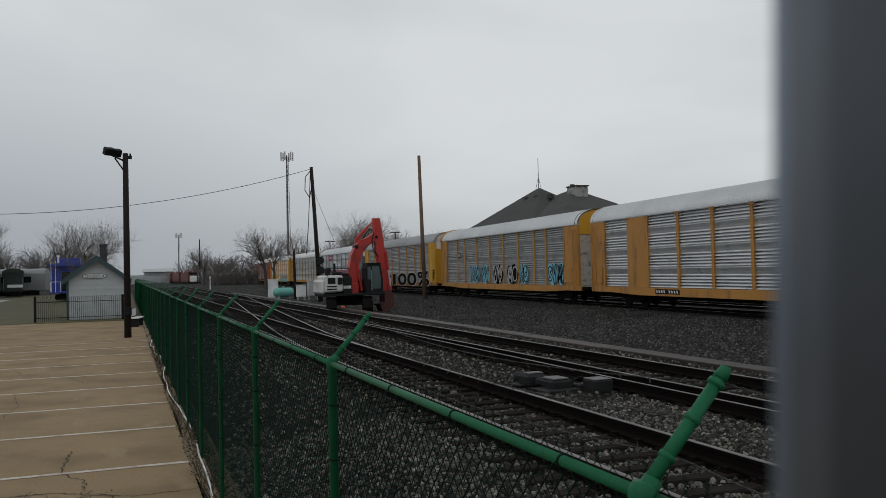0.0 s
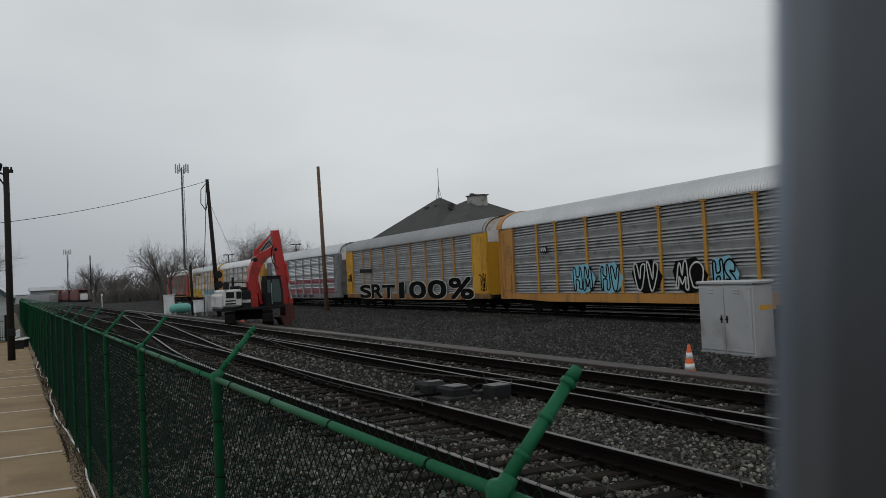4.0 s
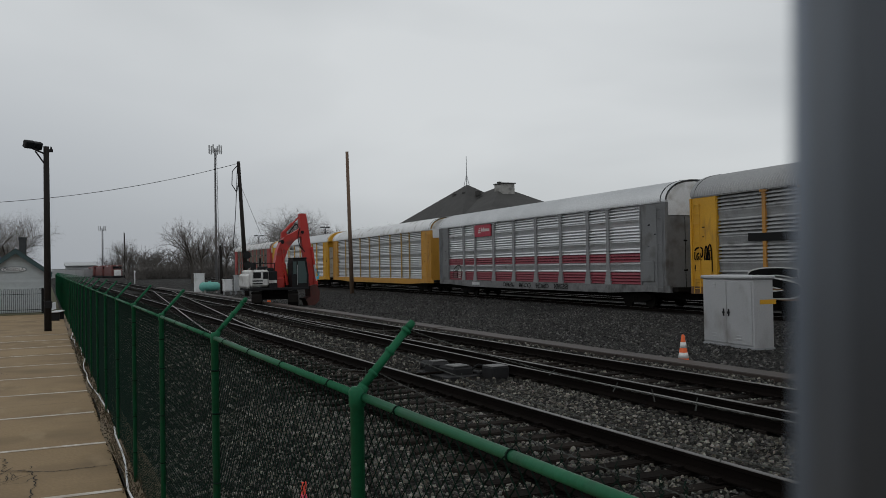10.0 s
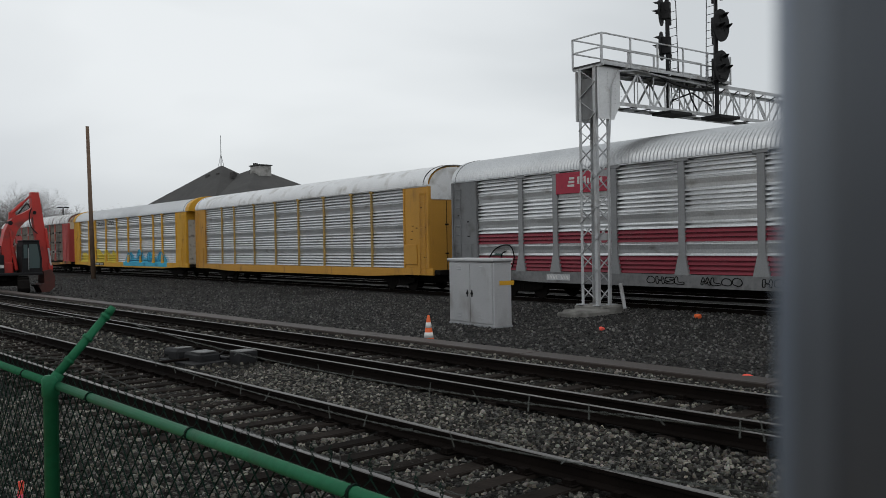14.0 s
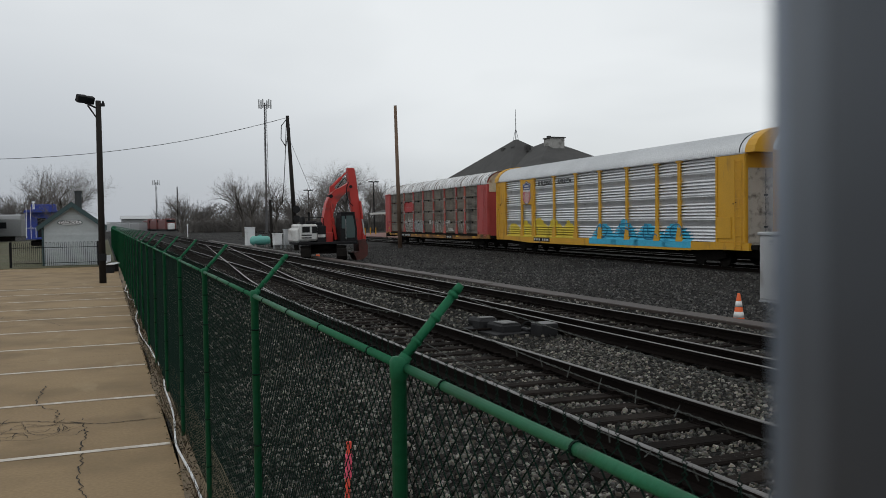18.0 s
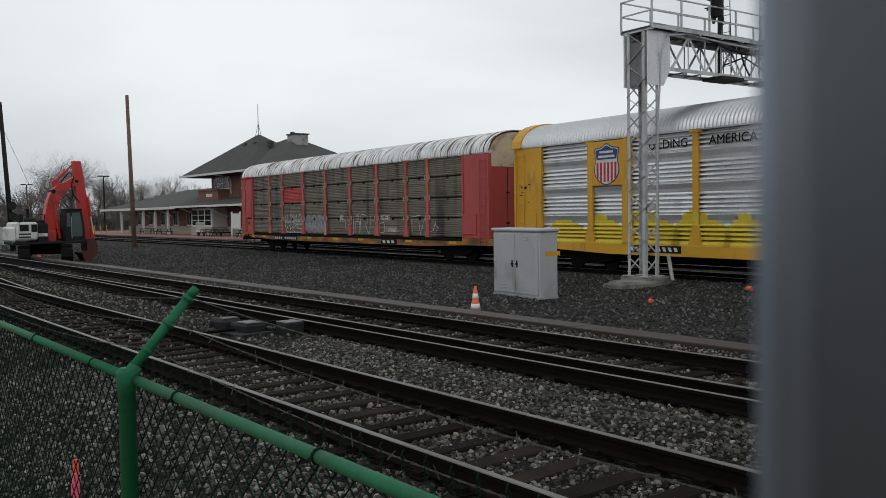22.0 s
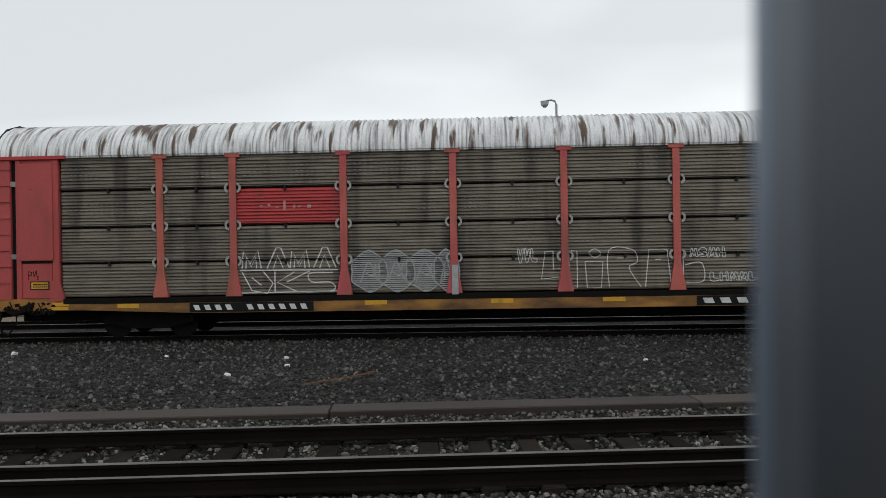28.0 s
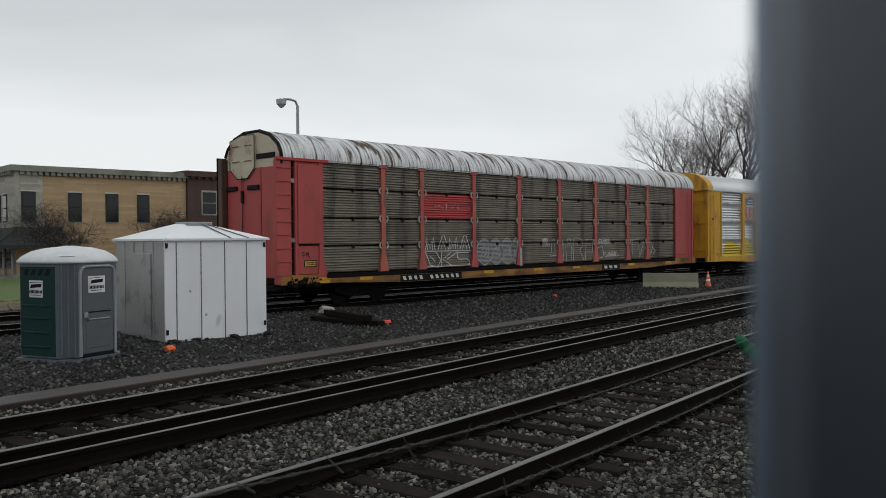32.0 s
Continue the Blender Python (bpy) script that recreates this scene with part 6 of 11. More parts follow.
for k in range(7):
    u, z = 7.5 + 0.2 * k + rnd.uniform(-0.04, 0.04), 3.52 + rnd.uniform(-0.05, 0.05)
    part("emblem_flake", Shape().box(SX + 0.058, SX + 0.067, at_u(u) - rnd.uniform(0.02, 0.06), at_u(u) + rnd.uniform(0.02, 0.05), z, z + (0.24 if k == 3 else rnd.uniform(0.04, 0.1))), M_FLAKE, c6, "worn remains of a white emblem")
TRAIN = [c0, c1, c2, c3, c4, c5, c6]


def along(s):
    """The pose at s metres along the train's track from y = 0, heading up the line."""
    y, left = 0.0, abs(s)
    d = 1 if s > 0 else -1
    while left > 1e-6:
        h = min(2.0, left)
        k = (near_side(y + 0.5) - near_side(y - 0.5))
        y += d * h / math.hypot(1, k)
        left -= h
    k = near_side(y + 0.5) - near_side(y - 0.5)
    a = math.atan(k)
    return pose(near_side(y) + 1.58 * math.cos(a), y - 1.58 * math.sin(a), 0, 0, 0, -math.degrees(a))


def rear_of_train(t):
    return 215.25 - 7.387 * t + 0.00317 * t * t


def run_train():
    for i, car in enumerate(TRAIN):
        rows = []
        for k in range(0, 33):
            t = float(k)
            rows.append((t, along(rear_of_train(t) - (6 - i) * CAR - CAR / 2)))
        walk(car, rows)


# ---- signal gantry over the tracks ----
M_GAN = material("aged_silver_steel", (0.50, 0.51, 0.52), (0.38, 0.39, 0.40), 0.5, metal=0.3, scale=1.2, fine=25, bump=0.08, dirt=(0.16, 0.14, 0.12), dirt_amount=0.25, dirt_scale=(2, 2, 1))
M_GANP = material("pale_silver_plate", (0.64, 0.65, 0.66), (0.56, 0.57, 0.58), 0.5, metal=0.15, scale=1.2, fine=25, bump=0.06, dirt=(0.3, 0.28, 0.25), dirt_amount=0.15)
M_SIG = material("black_signal_iron", (0.014, 0.014, 0.015), (0.022, 0.022, 0.023), 0.6, spec=0.2, bump=0.1)
M_GANDK = material("dark_grating", (0.05, 0.05, 0.052), (0.03, 0.03, 0.031), 0.7, bump=0.2)
gantry = thing("signal_gantry", pose(22.0, 17.05, 0, 0, 0, -4.0), "silver steel lattice signal gantry spanning the tracks", "signal gantry")
GZ0, GZ1, GX1 = 6.82, 7.9, 12.9


def bar(s, p, q, w=0.035):
    s.tube(p, q, w, w, 4)


def flat_bar(p, q, w, t=0.012):
    """A flat steel bar from p to q, its broad side to the front."""
    p, q = Vector(p), Vector(q)
    d = (q - p).normalized()
    n = Vector((0, 1, 0)) if abs(d.y) < 0.7 else Vector((0, 0, 1))
    a, b = d.cross(n).normalized() * w / 2, n * t / 2
    return Shape().add([c + i * a + j * b for c in (p, q) for i in (-1, 1) for j in (-1, 1)], [(0, 1, 3, 2), (4, 6, 7, 5), (0, 4, 5, 1), (2, 3, 7, 6), (0, 2, 6, 4), (1, 5, 7, 3)])


M_FOOT = material("stained_footing_concrete", (0.21, 0.205, 0.19), (0.14, 0.135, 0.125), 0.85, scale=1.5, fine=30, bump=0.5, dirt=(0.06, 0.055, 0.05), dirt_amount=0.4)
part("footing", Shape().box(-1.45, -0.35, -0.75, 0.4, -0.2, 0.22, 0.07), M_FOOT, gantry, "weathered concrete block")
part("footing", Shape().box(-0.62, 0.45, -0.6, 0.65, -0.2, 0.32, 0.05), M_FOOT, gantry, "weathered concrete footing")
part("kerb_block", Shape().box(-1.75, -1.4, -0.5, 0.3, -0.1, 0.16, 0.04), M_FOOT, gantry)
cw, cd, CX = 0.31, 0.36, -0.22
for sx in (-1, 1):
    for sy in (-1, 1):
        # angle irons: two thin flanges meeting at the corner
        x, y = CX + sx * cw, sy * cd
        s = Shape().box(min(x, x - sx * 0.11), max(x, x - sx * 0.11), y - 0.008, y + 0.008, 0.3, GZ1)
        s.box(x - 0.008, x + 0.008, min(y, y - sy * 0.11), max(y, y - sy * 0.11), 0.3, GZ1)
        leg = part("column_leg", s, M_GAN, gantry)
        part("foot_plate", Shape().box(x - 0.13, x + 0.13, y - 0.13, y + 0.13, 0.32, 0.35), M_GAN, leg)
lace_x = flat_bar((-cw, 0, 0), (cw, 0, 0.5), 0.05).mesh("lacing_bar", M_GAN)
lace_y = flat_bar((0, -cd, 0), (0, cd, 0.5), 0.05).mesh("lacing_bar", M_GAN)
z, k = 0.45, 0
while z < GZ1 - 0.4:
    for sy in (-1, 1):
        ob = new("lacing_bar", lace_x)
        ob.parent = gantry
        ob.matrix_basis = pose(CX, sy * (cd + 0.012), z) @ (Matrix.Scale(-1, 4, (1, 0, 0)) if k % 2 else Matrix())
    for sx in (-1, 1):
        ob = new("lacing_bar", lace_y)
        ob.parent = gantry
        ob.matrix_basis = pose(CX + sx * (cw + 0.012), 0, z) @ (Matrix.Scale(-1, 4, (0, 1, 0)) if k % 2 else Matrix())
    z += 0.5
    k += 1
for z in (2.4, 4.45, 6.3):
    part("stay_plate", Shape().box(CX - cw, CX + cw, -cd - 0.018, -cd - 0.006, z, z + 0.22), M_GAN, gantry)
part("inner_panel", Shape().box(CX - cw + 0.02, CX - cw + 0.03, -cd + 0.09, cd - 0.09, 6.3, 7.6), M_ENDG, gantry, "dark panel inside the column's head")
gus = [(-0.3, GZ1), (0.72, GZ1), (0.72, GZ0 - 0.05), (0.42, GZ0 - 0.55), (-0.3, GZ0 - 0.55)]
for y0 in (-0.5, 0.46):
    g_ = Shape().add([(x + CX - 0.02, y, z) for y in (y0, y0 + 0.04) for x, z in gus], [(0, 1, 2, 3, 4), (9, 8, 7, 6, 5)] + [(i, (i + 1) % 5, 5 + (i + 1) % 5, 5 + i) for i in range(5)])
    part("gusset_plate", g_, M_GANP, gantry, "riveted pale corner plate")
rv = Shape()
for i in range(9):
    for x in (-0.1, 0.24, 0.53):
        rv.lathe([(0.014, -0.515), (0.014, -0.498)], x, GZ0 - 0.02 + 0.12 * i, 6, "y")
tagged(part("rivets", rv, M_GAN, gantry), "rivet heads", "", "", "stuff")
for sy in (-0.44, 0.44):
    for z in (GZ0, GZ1):
        part("chord", Shape().box(-0.42, GX1, sy - 0.006, sy + 0.006, z - 0.06, z + 0.06).box(-0.42, GX1, min(sy, sy - 0.1 * math.copysign(1, sy)), max(sy, sy - 0.1 * math.copysign(1, sy)), z + 0.048, z + 0.06), M_GAN, gantry)
x, k = 0.62, 0
while x < GX1 - 0.5:
    w = 0.82
    for sy in (-0.425, 0.425):
        a, b = (GZ0, GZ1) if k % 2 == 0 else (GZ1, GZ0)
        part("truss_diagonal", flat_bar((x, sy, a), (x + w, sy, b), 0.085), M_GAN, gantry)
        part("truss_post", flat_bar((x + w, sy * 0.98, GZ0), (x + w, sy * 0.98, GZ1), 0.05), M_GAN, gantry)
    part("cross_brace", Shape().box(x + w - 0.03, x + w + 0.03, -0.42, 0.42, GZ0 - 0.03, GZ0), M_GANDK, gantry)
    part("cross_brace", flat_bar((x, -0.42, GZ1), (x + w, 0.42, GZ1), 0.06), M_GANDK, gantry)
    x += w
    k += 1
part("end_plate", Shape().box(GX1 - 0.75, GX1, -0.462, -0.45, GZ0 + 0.25, GZ1), M_GAN, gantry)
part("end_plate", Shape().box(GX1 - 0.02, GX1, -0.45, 0.45, GZ0, GZ1), M_GAN, gantry)
# walkway grating on bearers, its rails on both sides
part("walkway", Shape().box(-0.5, 6.3, -0.62, 0.62, GZ1 + 0.10, GZ1 + 0.15), M_GANDK, gantry, "dark grating walkway")
for i in range(7):
    x = -0.45 + i * 1.1
    part("bearer", Shape().box(x - 0.03, x + 0.03, -0.66, 0.66, GZ1 + 0.03, GZ1 + 0.10), M_GAN, gantry)
part("walkway_edge", Shape().box(-0.5, 6.3, -0.64, -0.62, GZ1 + 0.07, GZ1 + 0.18), M_GAN, gantry)
part("walkway_edge", Shape().box(-0.5, 6.3, 0.62, 0.64, GZ1 + 0.07, GZ1 + 0.18), M_GAN, gantry)
for sy in (-0.63, 0.63):
    for i in range(6):
        x = -0.5 + i * 1.36
        part("rail_post", Shape().box(x - 0.025, x + 0.025, sy - 0.025, sy + 0.025, GZ1 + 0.07, GZ1 + 1.06), M_GAN, gantry)
    for z in (0.58, 1.03):
        part("handrail", Shape().box(-0.52, 6.3, sy - 0.02, sy + 0.02, GZ1 + z, GZ1 + z + 0.04), M_GAN, gantry)
for z in (0.58, 1.03):
    part("handrail", Shape().box(-0.52, -0.48, -0.61, 0.61, GZ1 + z, GZ1 + z + 0.04), M_GAN, gantry)
part("conduit", Shape().pipe([(-0.1, -0.4, 0.3), (-0.1, -0.42, 1.2), (-0.02, -0.42, 5.0), (0.02, -0.56, 7.3), (0.3, -0.58, 7.82), (1.2, -0.58, 7.95), (3, -0.56, 7.86), (5.4, -0.56, 7.8)], 0.032, 6), M_GAN, gantry)
part("cable_bundle", Shape().pipe([(2.2, -0.5, 7.95), (3.2, -0.54, 7.72), (4.2, -0.52, 7.62), (5.4, -0.55, 7.72)], 0.05, 6).pipe([(3.4, -0.3, 7.2), (4.2, -0.5, 7.5), (5.2, -0.6, 7.1)], 0.03, 5).pipe([(3.9, -0.5, 7.9), (4.1, -0.55, 7.3), (4.5, -0.5, 6.9)], 0.03, 5), M_SIG, gantry, "tangle of black signal cables")
part("conduit_foot", Shape().tube((0.3, -0.72, 0.2), (0.36, -0.5, 1.0), 0.06, 0.06, 8), M_GAN, gantry, "pale conduit at the foot")


def signal_mast(x, y, heads, base_z, top_z, turn, size, lad_x):
    m = part("signal_mast", Shape().tube((x, y, base_z), (x, y, top_z), 0.075, 0.065, 10).box(x - 0.45, x + 0.7, y - 0.45, y + 0.35, base_z - 0.08, base_z + 0.02).box(x - 0.2, x + 0.2, y - 0.3, y + 0.3, GZ1 + 0.12, GZ1 + 0.24), M_SIG, gantry, "black signal mast")
    lad = Shape()
    lx = x + lad_x
    for d in (-0.16, 0.16):
        lad.pipe([(lx, y + d, GZ0 + 0.15), (lx - lad_x * 0.35, y + d, top_z - 0.15), (lx - lad_x * 0.6, y + d, top_z), (lx - lad_x * 0.85, y + d, top_z - 0.12)], 0.016, 5)
    z = GZ0 + 0.4
    while z < top_z - 0.2:
        f = (z - GZ0 - 0.15) / (top_z - 0.15 - GZ0 - 0.15)
        lad.tube((lx - lad_x * 0.35 * f, y - 0.16, z), (lx - lad_x * 0.35 * f, y + 0.16, z), 0.011, 0.011, 5)
        z += 0.28
    part("mast_ladder", lad, M_GANDK, m, "narrow dark steel ladder")
    for z in heads:
        t = pose(x, y, z, 0, 0, turn) @ Matrix.Scale(size, 4)
        disc = Shape()
        n = 20
        vs = [(0.60 * math.cos(6.2832 * i / n) * 0.85, dy, 0.72 * math.sin(6.2832 * i / n)) for dy in (-0.32, -0.26) for i in range(n)]
        disc.add(vs, [tuple(range(n)), tuple(range(2 * n - 1, n - 1, -1))] + [(i, (i + 1) % n, n + (i + 1) % n, n + i) for i in range(n)])
        disc.box(-0.16, 0.16, -0.28, 0.16, -0.42, 0.42, 0.03).box(-0.07, 0.07, 0.0, 0.2, -0.75, -0.42, 0.02)
        h = part("signal_head", disc.turned(t), M_SIG, m, "oval black signal backboard with three lamps")
        part("bracket_clamp", Shape().lathe([(0.14, z - 0.06), (0.14, z + 0.06)], x, y, 10), M_SIG, h)
        for i, (lx2, lz) in enumerate(((-0.0, 0.36), (-0.22, -0.1), (0.24, -0.1))):
            hood = Shape()
            n = 10
            # a hood that runs out to a point above the lens
            hood.v += [(lx2 + 0.17 * math.cos(math.pi * j / n), -0.32, lz + 0.17 * math.sin(math.pi * j / n)) for j in range(n + 1)]
            hood.v += [(lx2 + 0.15 * math.cos(math.pi * j / n), -0.36 - 0.34 * math.sin(math.pi * j / n), lz + 0.13 * math.sin(math.pi * j / n)) for j in range(n + 1)]
            hood.f += [(j, j + 1, n + 2 + j, n + 1 + j) for j in range(n)]
            hood.lathe([(0.13, -0.34), (0.13, -0.31)], lx2, lz, 12, "y")
            part("lamp_hood", hood.turned(t), M_SIG, h)
    return m


signal_mast(3.3, -0.2, (9.1, 10.3), 6.75, 10.75, 205, 0.70, 0.42)
signal_mast(5.3, -0.75, (8.45, 9.9, 11.35), 6.7, 12.1, -6, 0.80, -0.42)

# ---- relay cabinet, cones and litter in the yard ----
M_CAB = material("aluminium_cabinet", (0.45, 0.455, 0.465), (0.38, 0.385, 0.395), 0.45, metal=0.3, scale=0.9, fine=30, bump=0.05, dirt=(0.26, 0.25, 0.24), dirt_amount=0.25, dirt_scale=(1.5, 1.5, 0.8))
cab = thing("relay_cabinet", pose(16.42, 16.33, 0, 0, 0, 82), "weathered aluminium double-door relay cabinet on the gravel", "cabinet")
CW, CD, CH = 2.22, 0.62, 1.95
part("body", Shape().box(0, CW, -CD, 0, 0.0, CH - 0.1, 0.02), M_CAB, cab)
part("lid", Shape().box(-0.05, CW + 0.05, -CD - 0.05, 0.06, CH - 0.1, CH, 0.03), M_CAB, cab, "overhanging lid")
part("plinth", Shape().box(-0.02, CW + 0.02, -CD - 0.02, 0.02, -0.05, 0.07, 0.01), M_GREY, cab)
for a, b in ((0.05, CW / 2 - 0.012), (CW / 2 + 0.012, CW - 0.05)):
    d = part("door", Shape().box(a, b, 0.0, 0.03, 0.12, CH - 0.16, 0.01), M_CAB, cab)
    hx = b - 0.1 if a < 1 else a + 0.1
    part("handle", Shape().box(hx - 0.02, hx + 0.02, 0.03, 0.055, 0.85, 1.05, 0.006).tube((hx, 0.03, 0.95), (hx, 0.075, 0.95), 0.035, 0.03, 10), M_DARK, d, "dark latch handle")
    for vz in (0.25, 1.62):
        for i in range(2):
            vx = (a + b) / 2 - 0.1
            part("vent", Shape().box(vx, vx + 0.2, 0.028, 0.05, vz + 0.08 * i, vz + 0.03 + 0.08 * i, 0.004), M_CAB, d)
part("label", Shape().box(-0.004, 0.0, -0.7, -0.2, 1.2, 1.32), M_YEL, cab, "yellow sticker strip")


def cone(x, y, z=0.0, scale=1.0, tilt=0):
    c = thing("traffic_cone", pose(x, y, z, 0, tilt, 20), "orange traffic cone with two white reflective collars", "traffic cone", "traffic cones")
    part("base", Shape().box(-0.19 * scale, 0.19 * scale, -0.19 * scale, 0.19 * scale, 0, 0.035 * scale, 0.01), M_ORANGE if scale > 0.9 else M_DARK, c)
    part("body", Shape().lathe([(0.15 * scale, 0.03 * scale), (0.135 * scale, 0.06 * scale), (0.03 * scale, 0.73 * scale), (0.022 * scale, 0.74 * scale)], 0, 0, 18), M_ORANGE, c, smooth=True)
    for z0, z1 in ((0.24, 0.36), (0.46, 0.58)):
        r = lambda q: (0.135 - 0.105 * (q - 0.06) / 0.67 + 0.003) * scale
        part("collar", Shape().lathe([(r(z0), z0 * scale), (r(z1), z1 * scale)], 0, 0, 18), M_REFLECT, c, "white reflective collar", True)
    return c


cone(12.15, 14.05, 0.06)
cone(13.0, 55.0)
cone(14.9, -40.0)


def lump(name, x, y, z, r, mat, label, seed, flat=0.6):
    rnd = random.Random(seed)
    bm = bmesh.new()
    bmesh.ops.create_icosphere(bm, subdivisions=2, radius=r)
    for v in bm.verts:
        v.co *= 0.75 + 0.5 * noise.noise(v.co * (2.2 / r) + Vector((seed, 0, 0))) + 0.1 * rnd.random()
        v.co.z *= flat
    s = Shape()
    bm.verts.index_update()
    s.v, s.f = [tuple(v.co) for v in bm.verts], [tuple(v.index for v in f.verts) for f in bm.faces]
    bm.free()
    return solid(name, s, mat, label, "rock" if "rock" in name or "stone" in name else "litter", m=pose(x, y, z))


lump("rock", 12.3, 15.05, 0.15, 0.2, M_CONCRETE, "pale rock beside the plank edging", 2)
M_BAG = material("white_plastic", (0.7, 0.7, 0.7), None, 0.5, bump=0.1)
for i, (x, y, m, r) in enumerate([(22.0, 13.5, M_ORANGE, 0.13), (17.8, 13.7, M_FLUO, 0.10), (11.85, 6.2, M_FLUO, 0.10), (16.77, 3.17, M_BAG, 0.08), (17.67, -5.16, M_BAG, 0.06), (20.9, 9.0, M_BAG, 0.1),
                                  (16.0, -11.25, M_ORANGE, 0.14), (19.3, 2.4, M_BAG, 0.07), (18.0, 2.2, M_BAG, 0.07), (20.0, 5.2, M_BAG, 0.06), (16.0, -18.3, M_FLUO, 0.12), (17.4, -30.0, M_FLUO, 0.1), (19.6, -13.7, M_BAG, 0.1)]):
    lump("litter", x, y, ground_z(x, y) + r * 0.5, r, m, "scrap of bright marker plastic on the gravel" if m is not M_BAG else "scrap of white litter on the gravel", i + 3, 0.7)
M_RUSTP = material("rust_brown", (0.15, 0.065, 0.028), (0.09, 0.04, 0.02), 0.9, bump=0.4)
for i in range(4):
    solid("rusty_bar", Shape().tube((0, 0, 0), (0.45 + 0.12 * i, 0.1, 0.02), 0.018, 0.018, 6), M_RUSTP, "rusty steel bar lying on the gravel", "steel bar", "rusty bars", m=pose(15.5 + 0.22 * i, 1.6 - 0.25 * i, 0.04, 0, 0, -70 + 9 * i))
part_bars = thing("timber_pile", pose(17.0, -18.0, 0.0, 0, 0, -12), "dark old railway ties lying in the yard", "timbers")
for i, (a, b, z, r) in enumerate([(0, 0, 0.0, 0), (0.15, 0.35, 0.0, 4), (0.1, 0.2, 0.17, -7)]):
    part("tie", Shape().box(-1.3, 1.3, -0.12, 0.12, 0, 0.17, 0.015).turned(pose(a, b, z, 0, 0, r)), M_TIE, part_bars)
lump("stone", 18.4, -18.3, 0.3, 0.28, M_CONCRETE, "pale broken concrete lump on old ties", 12)
M_JER = material("mossy_concrete", (0.27, 0.26, 0.19), (0.20, 0.20, 0.13), 0.9, scale=1.0, fine=20, bump=0.3)
solid("concrete_barrier", Shape().sweep([(-0.3, 0), (0.3, 0), (0.3, 0.1), (0.15, 0.35), (0.1, 0.82), (-0.1, 0.82), (-0.15, 0.35), (-0.3, 0.1)], -1.25, 1.25), M_JER, "mossy concrete road barrier standing on the gravel", "barrier", m=pose(16.1, -38.4, 0, 0, 0, -66) @ Matrix.Scale(0.85, 4, (0, 0, 1)))

# switch machine between the near tracks
M_SWLID = material("worn_grey_lid", (0.13, 0.13, 0.127), (0.05, 0.05, 0.049), 0.5, scale=5, fine=30, bump=0.2)
sw = thing("switch_machine", pose(6.95, 14.6, 0.27, 0, 0, 4), "low dark cast-iron railway switch machine with pale lids", "switch machine")
part("gear_case", Shape().box(-0.2, 0.24, -0.42, 0.2, -0.02, 0.17, 0.04), M_SIG, sw)
part("lid", Shape().box(-0.17, 0.16, -0.4, -0.02, 0.17, 0.20, 0.015), M_SWLID, sw, "worn pale metal lid")
part("motor_case", Shape().box(-0.3, 0.1, 0.24, 0.62, -0.02, 0.21, 0.05), M_SIG, sw)
part("lid", Shape().box(-0.24, 0.06, 0.3, 0.5, 0.21, 0.235, 0.01), M_SWLID, sw, "worn pale metal lid")
part("motor", Shape().tube((-0.1, 0.6, 0.1), (-0.1, 0.98, 0.1), 0.11, 0.09, 12), M_SIG, sw)
part("base_frame", Shape().box(-0.42, 0.34, -0.6, 0.74, -0.06, 0.02, 0.01).box(0.26, 0.38, -0.55, 0.5, 0.0, 0.08, 0.02), M_SIG, sw)
jb = part("junction_box", Shape().box(0.3, 0.68, -0.98, -0.6, -0.04, 0.19, 0.02), M_SIG, sw)
part("box_lid", Shape().box(0.31, 0.67, -0.97, -0.61, 0.19, 0.21, 0.01), M_SWLID, jb, "worn pale lid")
part("cable_loop", Shape().pipe([(0.5, -0.6, 0.08), (0.44, -0.5, 0.18), (0.3, -0.46, 0.2), (0.2, -0.4, 0.1)], 0.02, 6), M_BLACK, sw)
part("throw_rod", Shape().tube((0.2, 0.3, 0.05), (1.5, 0.3, 0.05), 0.025, 0.025, 8), M_RAIL, sw)
part("throw_rod", Shape().tube((-1.3, 0.0, 0.05), (-0.2, 0.0, 0.05), 0.025, 0.025, 8), M_RAIL, sw)

# ---- portable toilet and white site shed ----
M_POTG = material("dark_green_plastic", (0.006, 0.036, 0.031), (0.005, 0.028, 0.025), 0.5, spec=0.2, bump=0.05)
M_POTB = material("blue_grey_plastic", (0.105, 0.122, 0.145), (0.09, 0.105, 0.125), 0.42, bump=0.05)
M_POTD = material("grey_door_plastic", (0.105, 0.114, 0.125), (0.092, 0.10, 0.11), 0.5, spec=0.25, bump=0.05)
M_POTF = material("pale_grey_plastic", (0.26, 0.28, 0.30), (0.22, 0.24, 0.26), 0.45, bump=0.04)
M_POTW = material("translucent_white_plastic", (0.66, 0.68, 0.69), (0.58, 0.6, 0.61), 0.4, bump=0.05)
pot = thing("portable_toilet", pose(17.09, -9.65, 0.02, 0, 0, 102) @ Matrix.Scale(0.89, 4, (0, 0, 1)), "green and blue-grey portable toilet with white domed roof", "portable toilet")
plan = [(0.72, -0.60), (0.72, 0.40), (0.42, 0.70), (-0.52, 0.70), (-0.68, 0.53), (-0.68, -0.60)]
grown = lambda k: [(x * k, y * k) for x, y in plan]
part("skid", Shape().slab(grown(1.09), 0.0, 0.06), M_POTB, pot)
part("body", Shape().slab(plan, 0.08, 2.2), M_POTB, pot)
sp = part("side_panel", Shape().box(0.715, 0.735, -0.58, 0.40, 0.12, 2.12, 0.008), M_POTG, pot, "dark green side panel")
